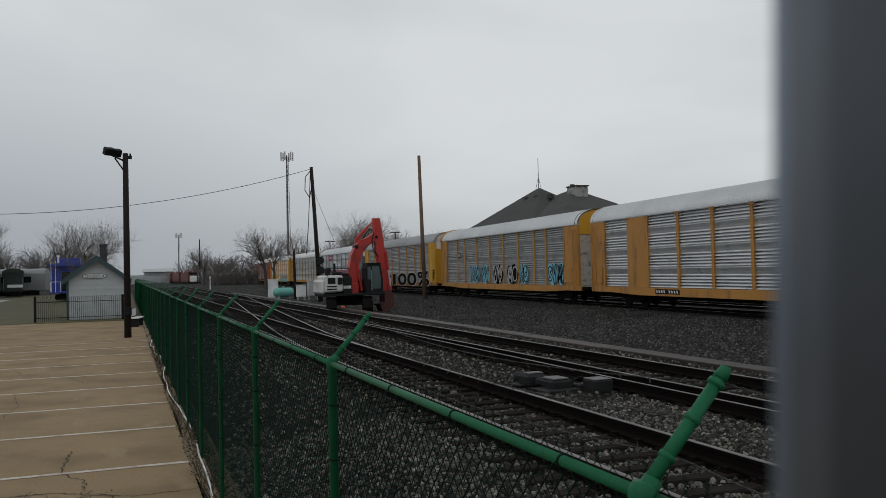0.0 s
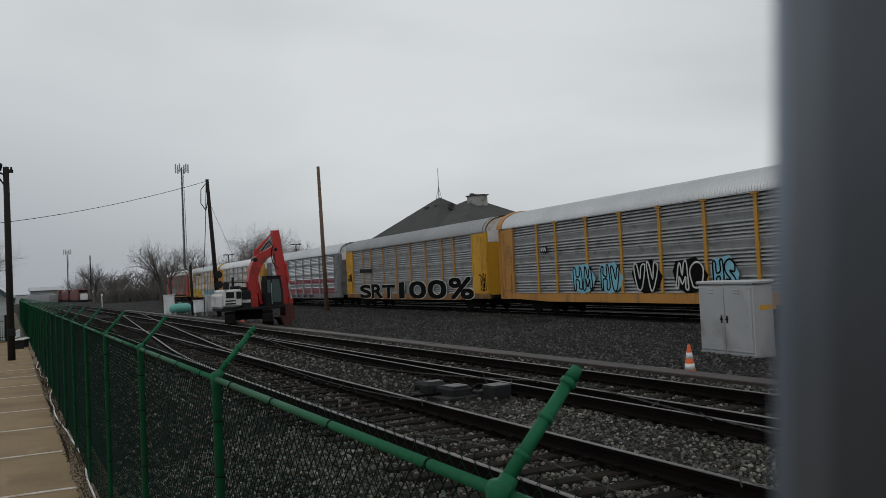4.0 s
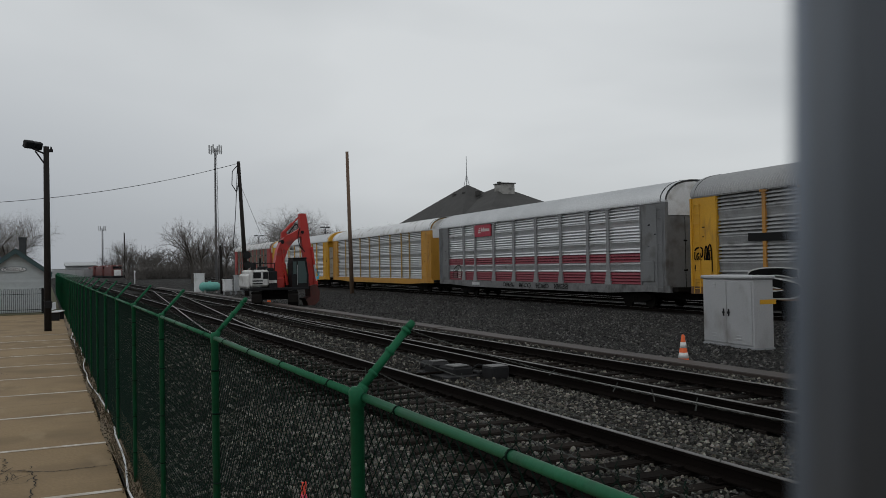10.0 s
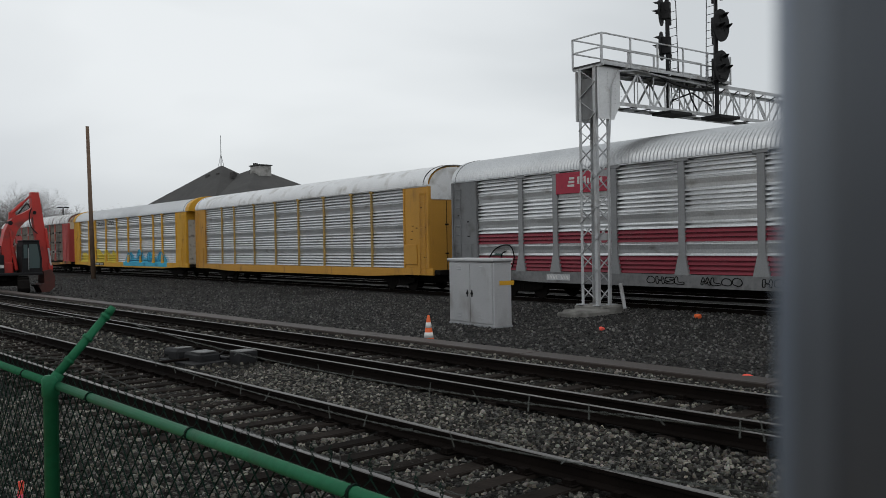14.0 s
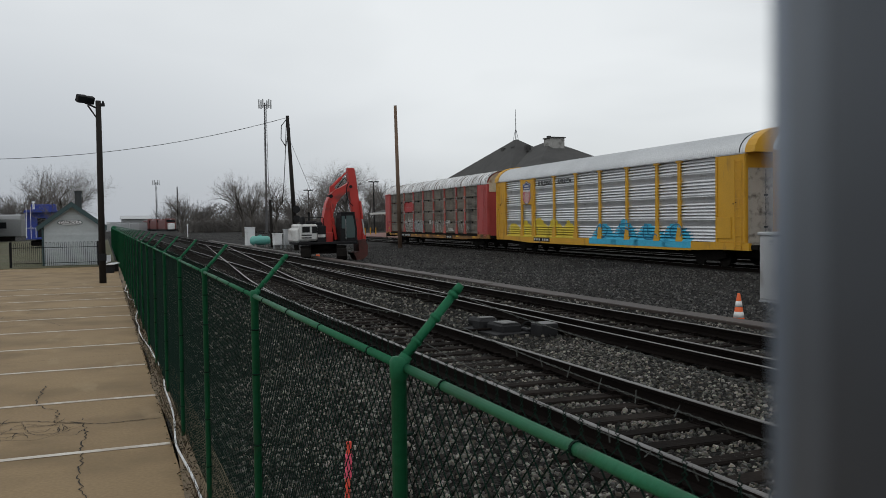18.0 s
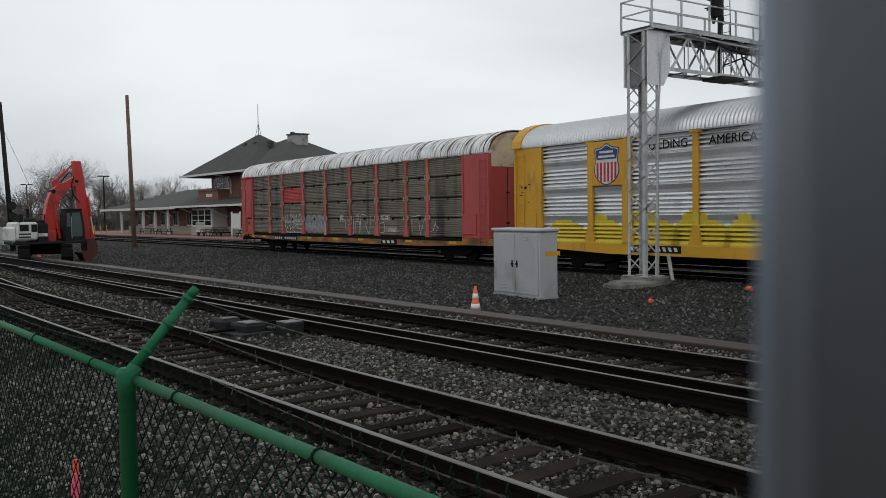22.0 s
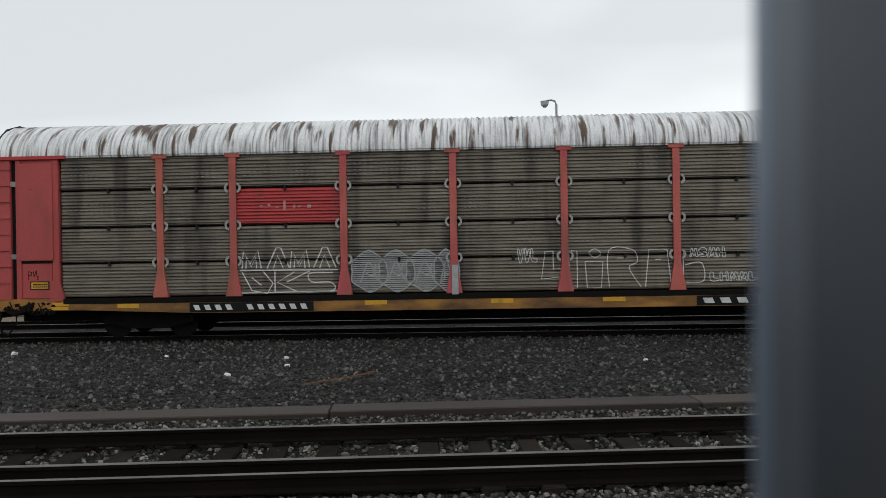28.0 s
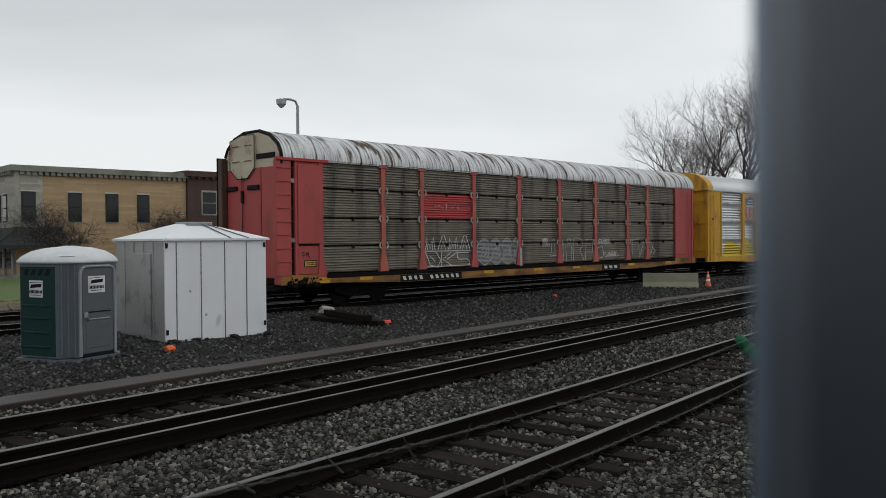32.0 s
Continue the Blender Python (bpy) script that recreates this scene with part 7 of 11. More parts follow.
for z in (0.3, 0.62, 0.94, 1.22):
    part("panel_rib", Shape().box(0.73, 0.755, -0.5, 0.24, z, z + 0.05, 0.01), M_POTG, sp)
for i in range(4):
    part("air_slot", Shape().add([(0.738, -0.48 + 0.2 * i, 1.92), (0.738, -0.36 + 0.2 * i, 1.92), (0.738, -0.30 + 0.2 * i, 2.06), (0.738, -0.42 + 0.2 * i, 2.06)], [(0, 1, 2, 3)]), M_BLACK, sp)
for k in range(3):
    f = 0.22 + 0.28 * k
    part("corner_flute", Shape().tube((0.72 - 0.3 * f + 0.008, 0.42 + 0.3 * f + 0.008, 0.1), (0.72 - 0.3 * f + 0.008, 0.42 + 0.3 * f + 0.008, 2.17), 0.02, 0.02, 6), M_POTB, pot)
arch = [(0.40, 0.1), (0.40, 1.95), (0.36, 2.06), (0.27, 2.11), (-0.35, 2.11), (-0.44, 2.06), (-0.48, 1.95), (-0.48, 0.1)]
part("door_frame", Shape().pipe([(x, 0.715, z) for x, z in arch], 0.036, 8), M_POTF, pot, "pale moulded door frame with rounded corners")
dr = part("door", Shape().box(-0.44, 0.36, 0.69, 0.725, 0.14, 2.06, 0.02), M_POTD, pot, "grey moulded door")
part("door_panel", Shape().box(-0.36, 0.28, 0.71, 0.735, 0.26, 0.86, 0.015), M_POTD, dr)
# Groove drawn as a black bar, its shade put into the colour.
part("door_groove", Shape().box(-0.36, 0.28, 0.722, 0.729, 1.06, 1.09), M_BLACK, dr)
part("door_ridge", Shape().box(-0.34, 0.22, 0.722, 0.745, 0.90, 0.93, 0.008), M_POTF, dr)
# Black box paints the shadow gap below the door.
part("door_shadow_gap", Shape().box(-0.44, 0.36, 0.68, 0.715, 0.06, 0.14), M_BLACK, dr)
part("latch", Shape().box(0.24, 0.34, 0.73, 0.765, 0.95, 1.08, 0.01).tube((0.29, 0.76, 1.0), (0.2, 0.78, 0.9), 0.014, 0.014, 6), M_GREY, dr, "grey door latch")
dome, n = Shape(), len(plan)
prof = [(1.04, 2.18), (1.07, 2.20), (1.07, 2.24), (0.98, 2.34), (0.78, 2.46), (0.5, 2.53), (0.2, 2.56)]
for k, z in prof:
    dome.v += [(x, y, z) for x, y in grown(k)]
for k in range(len(prof) - 1):
    dome.f += [(k * n + i, k * n + (i + 1) % n, k * n + n + (i + 1) % n, k * n + n + i) for i in range(n)]
dome.f += [tuple(range(n - 1, -1, -1)), tuple((len(prof) - 1) * n + i for i in range(n))]
rf_ = part("roof", dome, M_POTW, pot, "white domed plastic roof", True)
part("roof_ridge", Shape().add([(0.62, 0.42, 2.33), (0.42, 0.62, 2.33), (0.08, 0.28, 2.565), (0.28, 0.08, 2.565), (0.66, 0.46, 2.352), (0.46, 0.66, 2.352), (0.08, 0.28, 2.578), (0.28, 0.08, 2.578)], [(0, 1, 2, 3), (7, 6, 5, 4), (0, 4, 5, 1), (1, 5, 6, 2), (2, 6, 7, 3), (3, 7, 4, 0)]), M_POTW, rf_, "raised flat ridge on the dome")
for m, host, w in ((pose(0.737, -0.12, 1.62), sp, 0.38), (pose(0.0, 0.728, 1.70, 0, 0, 90), dr, 0.42)):
    sg = part("sticker", Shape().box(0.0, 0.006, -w / 2, w / 2, -0.19, 0.19), M_WHITE, host, "white company sticker", m=m)
    s = Shape().add([(0.009, -0.16, 0.02), (0.009, 0.15, 0.04), (0.009, 0.17, 0.12), (0.009, -0.13, 0.10)], [(0, 1, 2, 3)]).add([(0.009, -0.18, 0.135), (0.009, 0.18, 0.15), (0.009, 0.18, 0.158), (0.009, -0.18, 0.15)], [(0, 1, 2, 3)])
    part("company_mark", s, M_BLACK, sg)
    s = Shape()
    for i in range(10):
        s.box(0.005, 0.009, -0.18 + 0.037 * i, -0.155 + 0.037 * i, -0.10, -0.03)
    part("print_bars", s.box(0.005, 0.009, -0.14, 0.14, -0.145, -0.13), M_BLACK, sg)

M_SHED = material("white_metal_shed", (0.80, 0.815, 0.83), (0.73, 0.745, 0.76), 0.45, metal=0.1, scale=0.5, fine=25, bump=0.02, dirt=(0.6, 0.59, 0.57), dirt_amount=-0.25, dirt_scale=(1.2, 1.2, 0.6), speckle=0.06)
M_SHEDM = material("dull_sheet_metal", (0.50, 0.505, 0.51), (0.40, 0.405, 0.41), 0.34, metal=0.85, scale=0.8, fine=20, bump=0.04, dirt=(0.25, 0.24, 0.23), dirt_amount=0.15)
ws = thing("storage_shed", pose(17.45, -12.14, 0, 0, 0, -100.5), "white sheet-metal storage shed with a low hipped roof", "shed")
WL, WD, WH = 2.66, 2.95, 2.40
part("wall", Shape().box(0, WL, 0.0, 0.05, 0.03, WH), M_SHED, ws)
# Greyer metal here puts this side's shaded look into its colour.
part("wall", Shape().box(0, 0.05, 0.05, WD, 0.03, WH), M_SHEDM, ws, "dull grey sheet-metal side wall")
part("wall", Shape().box(WL - 0.05, WL, 0.05, WD, 0.03, WH), M_SHED, ws)
part("wall", Shape().box(0.05, WL - 0.05, WD - 0.05, WD, 0.03, WH), M_SHED, ws)
M_SEAM = material("dark_seam_metal", (0.12, 0.125, 0.13), None, 0.5, metal=0.3, bump=0)
for x in (0.28, 0.90, 1.52, 2.11):
    part("seam", Shape().box(x - 0.010, x + 0.010, -0.008, 0.0, 0.04, WH - 0.02), M_SEAM, ws, "dark folded seam")
    part("seam_fold", Shape().box(x + 0.010, x + 0.030, -0.016, 0.0, 0.04, WH - 0.02, 0.004), M_SHED, ws)
for x, z in ((0.62, 1.2), (1.02, 0.62)):
    part("dent", Shape().lathe([(0.035, -0.004), (0.02, -0.012), (0.005, -0.004)], x, z, 10, "y"), M_SHEDM, ws, "small dent")
for i in range(1, 5):
    y = 0.05 + i * (WD - 0.1) / 5
    part("seam", Shape().box(-0.022, 0.0, y - 0.01, y + 0.01, 0.04, WH - 0.02), M_SHEDM, ws)
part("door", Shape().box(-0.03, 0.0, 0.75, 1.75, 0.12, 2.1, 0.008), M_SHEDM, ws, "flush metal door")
part("door_hinge", Shape().box(-0.045, -0.02, 0.73, 0.77, 0.3, 0.42).box(-0.045, -0.02, 0.73, 0.77, 1.0, 1.1).box(-0.045, -0.02, 0.73, 0.77, 1.6, 1.72), M_GREY, ws)
rf = Shape()
o = 0.07
rf.v = [(-o, -o, WH), (WL + o, -o, WH), (WL + o, WD + o, WH), (-o, WD + o, WH), (-o, -o, WH + 0.05), (WL + o, -o, WH + 0.05), (WL + o, WD + o, WH + 0.05), (-o, WD + o, WH + 0.05),
        (WL * 0.38, WD * 0.42, WH + 0.42), (WL * 0.62, WD * 0.42, WH + 0.42), (WL * 0.62, WD * 0.58, WH + 0.42), (WL * 0.38, WD * 0.58, WH + 0.42)]
rf.f = [(3, 2, 1, 0), (0, 1, 5, 4), (1, 2, 6, 5), (2, 3, 7, 6), (3, 0, 4, 7), (4, 5, 9, 8), (5, 6, 10, 9), (6, 7, 11, 10), (7, 4, 8, 11), (8, 9, 10, 11)]
part("roof", rf, M_SHED, ws, "low hipped white metal roof")
part("roof_vent", Shape().box(WL * 0.4, WL * 0.66, WD * 0.36, WD * 0.6, WH + 0.38, WH + 0.47, 0.02), M_GREY, ws)
for x, z in ((0.04, 2.22), (0.04, 0.2), (WL - 0.05, 2.22), (WL - 0.05, 0.25)):
    part("corner_lug", Shape().box(x - 0.03, x + 0.03, -0.03, 0.0, z, z + 0.12, 0.006), M_DARK, ws)
# Black strip stands in for the dark gap below the shed's front wall.
part("ground_skirt", Shape().box(0.02, WL - 0.02, 0.02, 0.04, -0.04, 0.05), M_BLACK, ws, "black torn skirt at the shed's foot")
for x0, x1 in ((0.62, 0.66), (0.80, 0.84)):
    part("roof_batten", Shape().add([(WL * x0, -0.06, WH + 0.052), (WL * x0 + 0.03, -0.06, WH + 0.052), (WL * 0.56 + (x0 - 0.62) * 0.6, WD * 0.40, WH + 0.425), (WL * 0.56 + (x0 - 0.62) * 0.6 - 0.03, WD * 0.40, WH + 0.425),
         (WL * x0, -0.06, WH + 0.07), (WL * x0 + 0.03, -0.06, WH + 0.07), (WL * 0.56 + (x0 - 0.62) * 0.6, WD * 0.40, WH + 0.445), (WL * 0.56 + (x0 - 0.62) * 0.6 - 0.03, WD * 0.40, WH + 0.445)], [(0, 1, 2, 3), (7, 6, 5, 4), (0, 4, 5, 1), (1, 5, 6, 2), (2, 6, 7, 3), (3, 7, 4, 0)]), M_SEAM, ws)
for i, x in enumerate((0.1, 0.7, 1.7, 2.6)):
    lump("sandbag", *(ws.matrix_basis @ Vector((x, -0.12, 0.05))), 0.14, M_DARK, "black sandbag at the foot of the shed", 30 + i, 0.5)


# ---- lamp pole, wires and line poles up the line ----
lamp = thing("lamp_pole", pose(-0.1, 37.4, 0), "tall dark wooden pole with two flood lamps", "lamp pole")
part("pole", Shape().tube((0, 0, -0.2), (0.0, 0, 7.4), 0.14, 0.105, 14), M_POLE, lamp, smooth=True)
part("bracket", Shape().tube((0.05, 0, 7.05), (-0.62, -0.1, 7.35), 0.035, 0.035, 8).tube((0.0, 0, 6.6), (-0.4, -0.05, 7.2), 0.03, 0.03, 8), M_DARK, lamp)
for i, (x, y) in enumerate(((-0.62, -0.25), (-0.35, 0.1))):
    fl = part("flood_lamp", Shape().box(-0.2, 0.2, -0.12, 0.12, -0.14, 0.16, 0.03).turned(pose(x, y, 7.42, 25, 0, 30)), M_DARK, lamp, "black flood lamp housing")
    part("lens", Shape().box(-0.17, 0.17, -0.135, -0.115, -0.11, 0.13).turned(pose(x, y, 7.42, 25, 0, 30)), M_GLASS, fl)
part("crossarm", Shape().box(0.0, 0.25, -0.06, 0.06, 7.18, 7.3).tube((0.18, 0, 7.3), (0.18, 0, 7.4), 0.04, 0.03, 8), M_DARK, lamp)
part("meter_box", Shape().box(-0.12, 0.16, -0.24, -0.12, 0.9, 1.2, 0.02), M_DARK, lamp)


def sagging(p, q, sag, n=24):
    p, q = Vector(p), Vector(q)
    return [p.lerp(q, i / n) + Vector((0, 0, -sag * 4 * (i / n) * (1 - i / n))) for i in range(n + 1)]


line_pole = thing("utility_pole", pose(14.78, 70, 0, 0, -2.9, 0), "leaning dark wooden utility pole with hanging wires", "utility pole", "poles in the yard")
part("pole", Shape().tube((0, 0, -0.3), (0, 0, 11.1), 0.2, 0.13, 12), M_POLE, line_pole, smooth=True)
part("drop_wire", Shape().pipe(sagging((-0.1, 0, 10.9), (-0.9, 0, 4.0), 0.5), 0.03, 5), M_DARK, line_pole)
part("drop_wire", Shape().pipe([(-0.1, 0, 10.8), (-0.55, 0, 10.3), (-0.65, 0, 9.2), (-0.3, 0, 8.6), (-0.1, 0, 9.4)], 0.035, 5), M_DARK, line_pole)
part("guy_wire", Shape().tube((0.1, 0, 9.0), (2.2, 3, 5.0), 0.015, 0.015, 4), M_DARK, line_pole)
for z in (2.6, 3.4):
    part("signal_lamp", Shape().lathe([(0.1, -0.32), (0.30, -0.32), (0.30, -0.24), (0.1, -0.17)], 0.16, z, 16, "y"), M_SIG, line_pole, "round black signal lamp")
sig_pole = thing("utility_pole", pose(14.6, 80, 0, 0, -1.2, 0), "short dark pole with steps beside the tracks", "utility pole", "poles in the yard")
part("pole", Shape().tube((0, 0, -0.3), (0, 0, 4.5), 0.15, 0.12, 10), M_POLE, sig_pole, smooth=True)
s = Shape()
for i in range(5):
    s.tube((-0.25, 0, 2.2 + 0.4 * i), (0.25, 0, 2.2 + 0.4 * i), 0.02, 0.02, 4)
part("pole_step", s, M_DARK, sig_pole)
brown = thing("wooden_pole", pose(23.3, 68.5, 0, 0, -1.2, 0), "bare weathered brown wooden pole", "pole", "poles in the yard")
part("pole", Shape().tube((0, 0, -0.3), (0, 0, 12.05), 0.19, 0.13, 14), M_BROWNPOLE, brown, smooth=True)
solid("overhead_wire", Shape().pipe(sagging((-36, 70, 11.2), (14.25, 70, 10.95), 3.9, 40), 0.02, 5), M_BLACK, "black overhead wire sagging across the tracks", "wire")


M_TOWER = material("dull_tower_steel", (0.13, 0.13, 0.135), (0.09, 0.09, 0.093), 0.6, metal=0.3, bump=0.05)


def cell_tower(x, y, h, w):
    t = thing("cell_tower", pose(x, y, 0), "slim grey lattice cell tower with antenna panels", "tower", "cell towers")
    s = Shape()
    for a in range(3):
        c, sn = math.cos(a * 2.094), math.sin(a * 2.094)
        s.tube((w * c, w * sn, 0), (w * 0.5 * c, w * 0.5 * sn, h), 0.05, 0.04, 5)
    z = 0.0
    while z < h - 1:
        for a in range(3):
            r0, r1 = w * (1 - 0.5 * z / h), w * (1 - 0.5 * (z + 1) / h)
            s.tube((r0 * math.cos(a * 2.094), r0 * math.sin(a * 2.094), z), (r1 * math.cos((a + 1) * 2.094), r1 * math.sin((a + 1) * 2.094), z + 1), 0.02, 0.02, 4)
        z += 1.0
    part("lattice", s, M_TOWER, t)
    part("mast", Shape().tube((0, 0, 0), (0, 0, h), 0.14, 0.08, 8), M_TOWER, t, "dark inner mast")
    for a in range(6):
        c, sn = 1.15 * math.cos(a * 1.047), 1.15 * math.sin(a * 1.047)
        part("antenna_panel", Shape().box(c - 0.12, c + 0.12, sn - 0.1, sn + 0.1, h - 1.1, h + 0.6, 0.03), M_PGREY, t)
        part("antenna_arm", Shape().tube((0, 0, h - 0.5), (c, sn, h - 0.5), 0.04, 0.04, 5), M_GREY, t)
    return t


cell_tower(29.8, 168, 25.6, 0.5)
cell_tower(18.3, 330, 17.6, 0.5)
solid("utility_pole", Shape().tube((0, 0, 0), (0, 0, 12.8), 0.2, 0.15, 8), M_POLE, "distant dark wooden utility pole", "utility pole", "poles in the yard", m=pose(19.85, 255, 0))

# propane tank and small trackside cabinets
M_TEAL = material("teal_tank_paint", (0.14, 0.42, 0.37), (0.11, 0.34, 0.30), 0.4, bump=0.05)
tank = thing("propane_tank", pose(14.0, 83, 0, 0, 0, 8), "teal horizontal propane tank on short legs", "tank")
part("shell", Shape().lathe([(0.05, -1.0), (0.3, -0.93), (0.43, -0.75), (0.45, -0.6), (0.45, 0.6), (0.43, 0.75), (0.3, 0.93), (0.05, 1.0)], 0, 0.62, 18, "x"), M_TEAL, tank, smooth=True)
for x in (-0.55, 0.55):
    part("leg", Shape().box(x - 0.08, x + 0.08, -0.3, 0.3, 0, 0.3), M_CONCRETE, tank)
part("valve_dome", Shape().lathe([(0.15, 1.03), (0.15, 1.12), (0.08, 1.17)], 0, 0, 10), M_TEAL, tank)


def small_cabinet(x, y, w, d, h, mat, label, legs=True):
    c = thing("trackside_cabinet", pose(x, y, 0, 0, 0, 5), label, "cabinet", "trackside cabinets")
    z = 0.35 if legs else 0.0
    part("box", Shape().box(-w / 2, w / 2, -d / 2, d / 2, z, h, 0.03), mat, c)
    part("door", Shape().box(-w * 0.4, w * 0.4, -d / 2 - 0.025, -d / 2, z + 0.1, h - 0.1, 0.01), mat, c)
    part("lid", Shape().box(-w / 2 - 0.05, w / 2 + 0.05, -d / 2 - 0.05, d / 2 + 0.05, h, h + 0.06, 0.02), mat, c)
    if legs:
        for sx in (-1, 1):
            part("leg", Shape().box(sx * w * 0.4 - 0.04, sx * w * 0.4 + 0.04, -d * 0.3, d * 0.3, 0, z), M_GREY, c)
    return c


small_cabinet(14.15, 75, 0.75, 0.5, 1.35, M_WHITE, "small white trackside cabinet on legs")
small_cabinet(15.3, 75.5, 0.9, 0.6, 1.7, M_PGREY, "grey trackside cabinet on legs")
small_cabinet(13.5, 86, 0.9, 0.6, 1.85, M_WHITE, "white trackside cabinet behind the tank", False)
small_cabinet(16.2, 80, 0.8, 0.6, 1.1, M_GREY, "low grey trackside box")

# ---- excavator ----
M_EXR = material("excavator_red", (0.46, 0.028, 0.02), (0.36, 0.022, 0.018), 0.38, scale=0.8, fine=25, bump=0.05, dirt=(0.13, 0.03, 0.025), dirt_amount=0.2)
M_EXW = material("excavator_white", (0.60, 0.60, 0.59), (0.50, 0.50, 0.49), 0.45, bump=0.05, dirt=(0.25, 0.22, 0.2), dirt_amount=0.3)
ex = thing("excavator", pose(12.72, 50.8, 0), "red tracked excavator with white engine housing, bucket on the ground", "excavator")


def plate_arm(pts, y0, y1):
    n = len(pts)
    return Shape().add([(a, y, b) for y in (y0, y1) for a, b in pts], [tuple(range(n)), tuple(range(2 * n - 1, n - 1, -1))] + [(i, (i + 1) % n, n + (i + 1) % n, n + i) for i in range(n)])


UNDER = pose(-0.34, 0, 0, 0, 0, 76)
for sy in (-1.32, 0.78):
    tr = Shape()
    prof = [(-1.95, 0.35), (-1.75, 0.05), (-1.5, 0.0), (1.5, 0.0), (1.8, 0.08), (1.95, 0.4), (1.75, 0.78), (1.45, 0.88), (-1.5, 0.88), (-1.8, 0.75)]
    tr.add([(a, y, b) for y in (sy, sy + 0.55) for a, b in prof], [tuple(range(10)), tuple(range(19, 9, -1))] + [(i, (i + 1) % 10, 10 + (i + 1) % 10, 10 + i) for i in range(10)])
    for i in range(22):
        x = -1.6 + 3.2 * i / 21
        tr.box(x - 0.05, x + 0.05, sy - 0.02, sy + 0.57, 0.86, 0.92)
        tr.box(x - 0.05, x + 0.05, sy - 0.02, sy + 0.57, -0.0, 0.03)
    t = part("crawler_track", tr, M_TRUCK, ex, "muddy black crawler track", m=UNDER)
    for x in (-1.6, 1.6):
        part("sprocket", Shape().lathe([(0.1, sy - 0.03), (0.32, sy - 0.03), (0.32, sy + 0.02), (0.1, sy + 0.02)], x, 0.45, 14, "y"), M_TRUCK, t)
part("turntable", Shape().lathe([(0.8, 0.75), (0.8, 1.1)], 0, 0, 20).box(-0.5, 0.5, -0.8, 0.8, 0.45, 0.8), M_TRUCK, ex, m=UNDER)
hs = part("engine_housing", Shape().box(-2.07, -0.98, -1.2, 1.2, 1.25, 2.24, 0.1), M_EXW, ex, "white engine housing with dark grilles")
part("grille", Shape().box(-1.32, -1.02, -1.225, -1.195, 1.7, 2.1), M_DARK, hs)
part("hatch", Shape().box(-1.9, -1.45, -1.222, -1.195, 1.75, 2.1, 0.01), M_DARK, hs, "dark side hatch")
for i in range(2):
    part("marking_bar", Shape().box(-1.95, -1.35, -1.22, -1.195, 1.4 + 0.16 * i, 1.47 + 0.16 * i), M_DARK, hs)
part("counterweight", Shape().box(-2.3, -2.0, -1.15, 1.15, 1.15, 2.0, 0.12), M_EXW, ex)
part("engine_block", Shape().box(-0.98, -0.45, -1.12, 1.1, 1.1, 2.15, 0.05).box(-0.9, -0.5, -0.5, 0.9, 2.1, 2.35, 0.05).box(-0.3, 0.5, 0.15, 1.1, 1.1, 2.0, 0.06), M_DARK, ex, "dark engine and pump bay")
part("stripe_panel", Shape().box(-0.96, -0.5, -1.14, -1.118, 1.45, 1.62), M_EXW, ex)
part("boom_foot", Shape().box(-0.46, 0.12, -0.62, 0.14, 0.95, 1.75, 0.06), M_EXR, ex)
part("exhaust", Shape().tube((-1.1, 0.5, 2.2), (-1.1, 0.5, 2.95), 0.08, 0.07, 10), M_DARK, ex)
part("air_cleaner", Shape().lathe([(0.1, 2.2), (0.17, 2.25), (0.17, 2.6), (0.1, 2.68)], -1.55, 0.3, 12), M_DARK, ex)
part("muffler", Shape().tube((-1.35, 0.1, 2.32), (-0.75, 0.1, 2.32), 0.12, 0.12, 10), M_DARK, ex)
part("deck", Shape().box(-2.2, 1.45, -1.2, 1.2, 1.02, 1.17, 0.03), M_DARK, ex)
cabm = part("cab", plate_arm([(0.42, 1.1), (1.42, 1.1), (1.44, 1.9), (1.30, 2.88), (0.5, 2.88), (0.42, 2.6)], -1.15, -0.1), M_DARK, ex, "black operator cab with tinted windows")
M_CABG = glass("tinted_cab_glass", (0.07, 0.10, 0.10))
part("window", plate_arm([(0.78, 1.4), (1.3, 1.4), (1.32, 1.95), (1.2, 2.72), (0.78, 2.72)], -1.165, -1.148), M_CABG, cabm)
part("window", Shape().box(0.5, 0.70, -1.165, -1.148, 1.95, 2.7), M_CABG, cabm)
part("cab_roof", Shape().box(0.46, 1.34, -1.2, -0.05, 2.86, 2.94, 0.03), M_DARK, cabm)
part("grab_rail", Shape().pipe([(0.74, -1.2, 1.3), (0.74, -1.2, 2.5)], 0.02, 5), M_GREY, cabm)
part("handrail", Shape().pipe([(-1.9, -1.15, 2.2), (-1.9, -1.15, 2.62), (-0.6, -1.05, 2.62), (-0.6, -1.05, 2.1)], 0.025, 6), M_DARK, ex)
part("boom", plate_arm([(-0.44, 1.2), (-0.37, 2.6), (-0.20, 3.4), (0.07, 4.03), (0.33, 4.3), (0.66, 4.42), (1.2, 4.74), (1.3, 4.5), (1.18, 4.22), (0.78, 3.94), (0.42, 3.5), (0.19, 2.88), (0.12, 2.18), (0.07, 1.2)], -0.42, 0.08), M_EXR, ex, "bent red boom")
part("boom_flange", plate_arm([(-0.44, 1.2), (-0.37, 2.6), (-0.20, 3.4), (0.07, 4.03), (0.02, 4.06), (-0.26, 3.42), (-0.43, 2.6), (-0.5, 1.2)], -0.46, 0.12), M_EXR, ex)
part("boom_pin", Shape().lathe([(0.12, -0.47), (0.12, 0.13)], 0.05, 3.9, 12, "y"), M_DARK, ex)
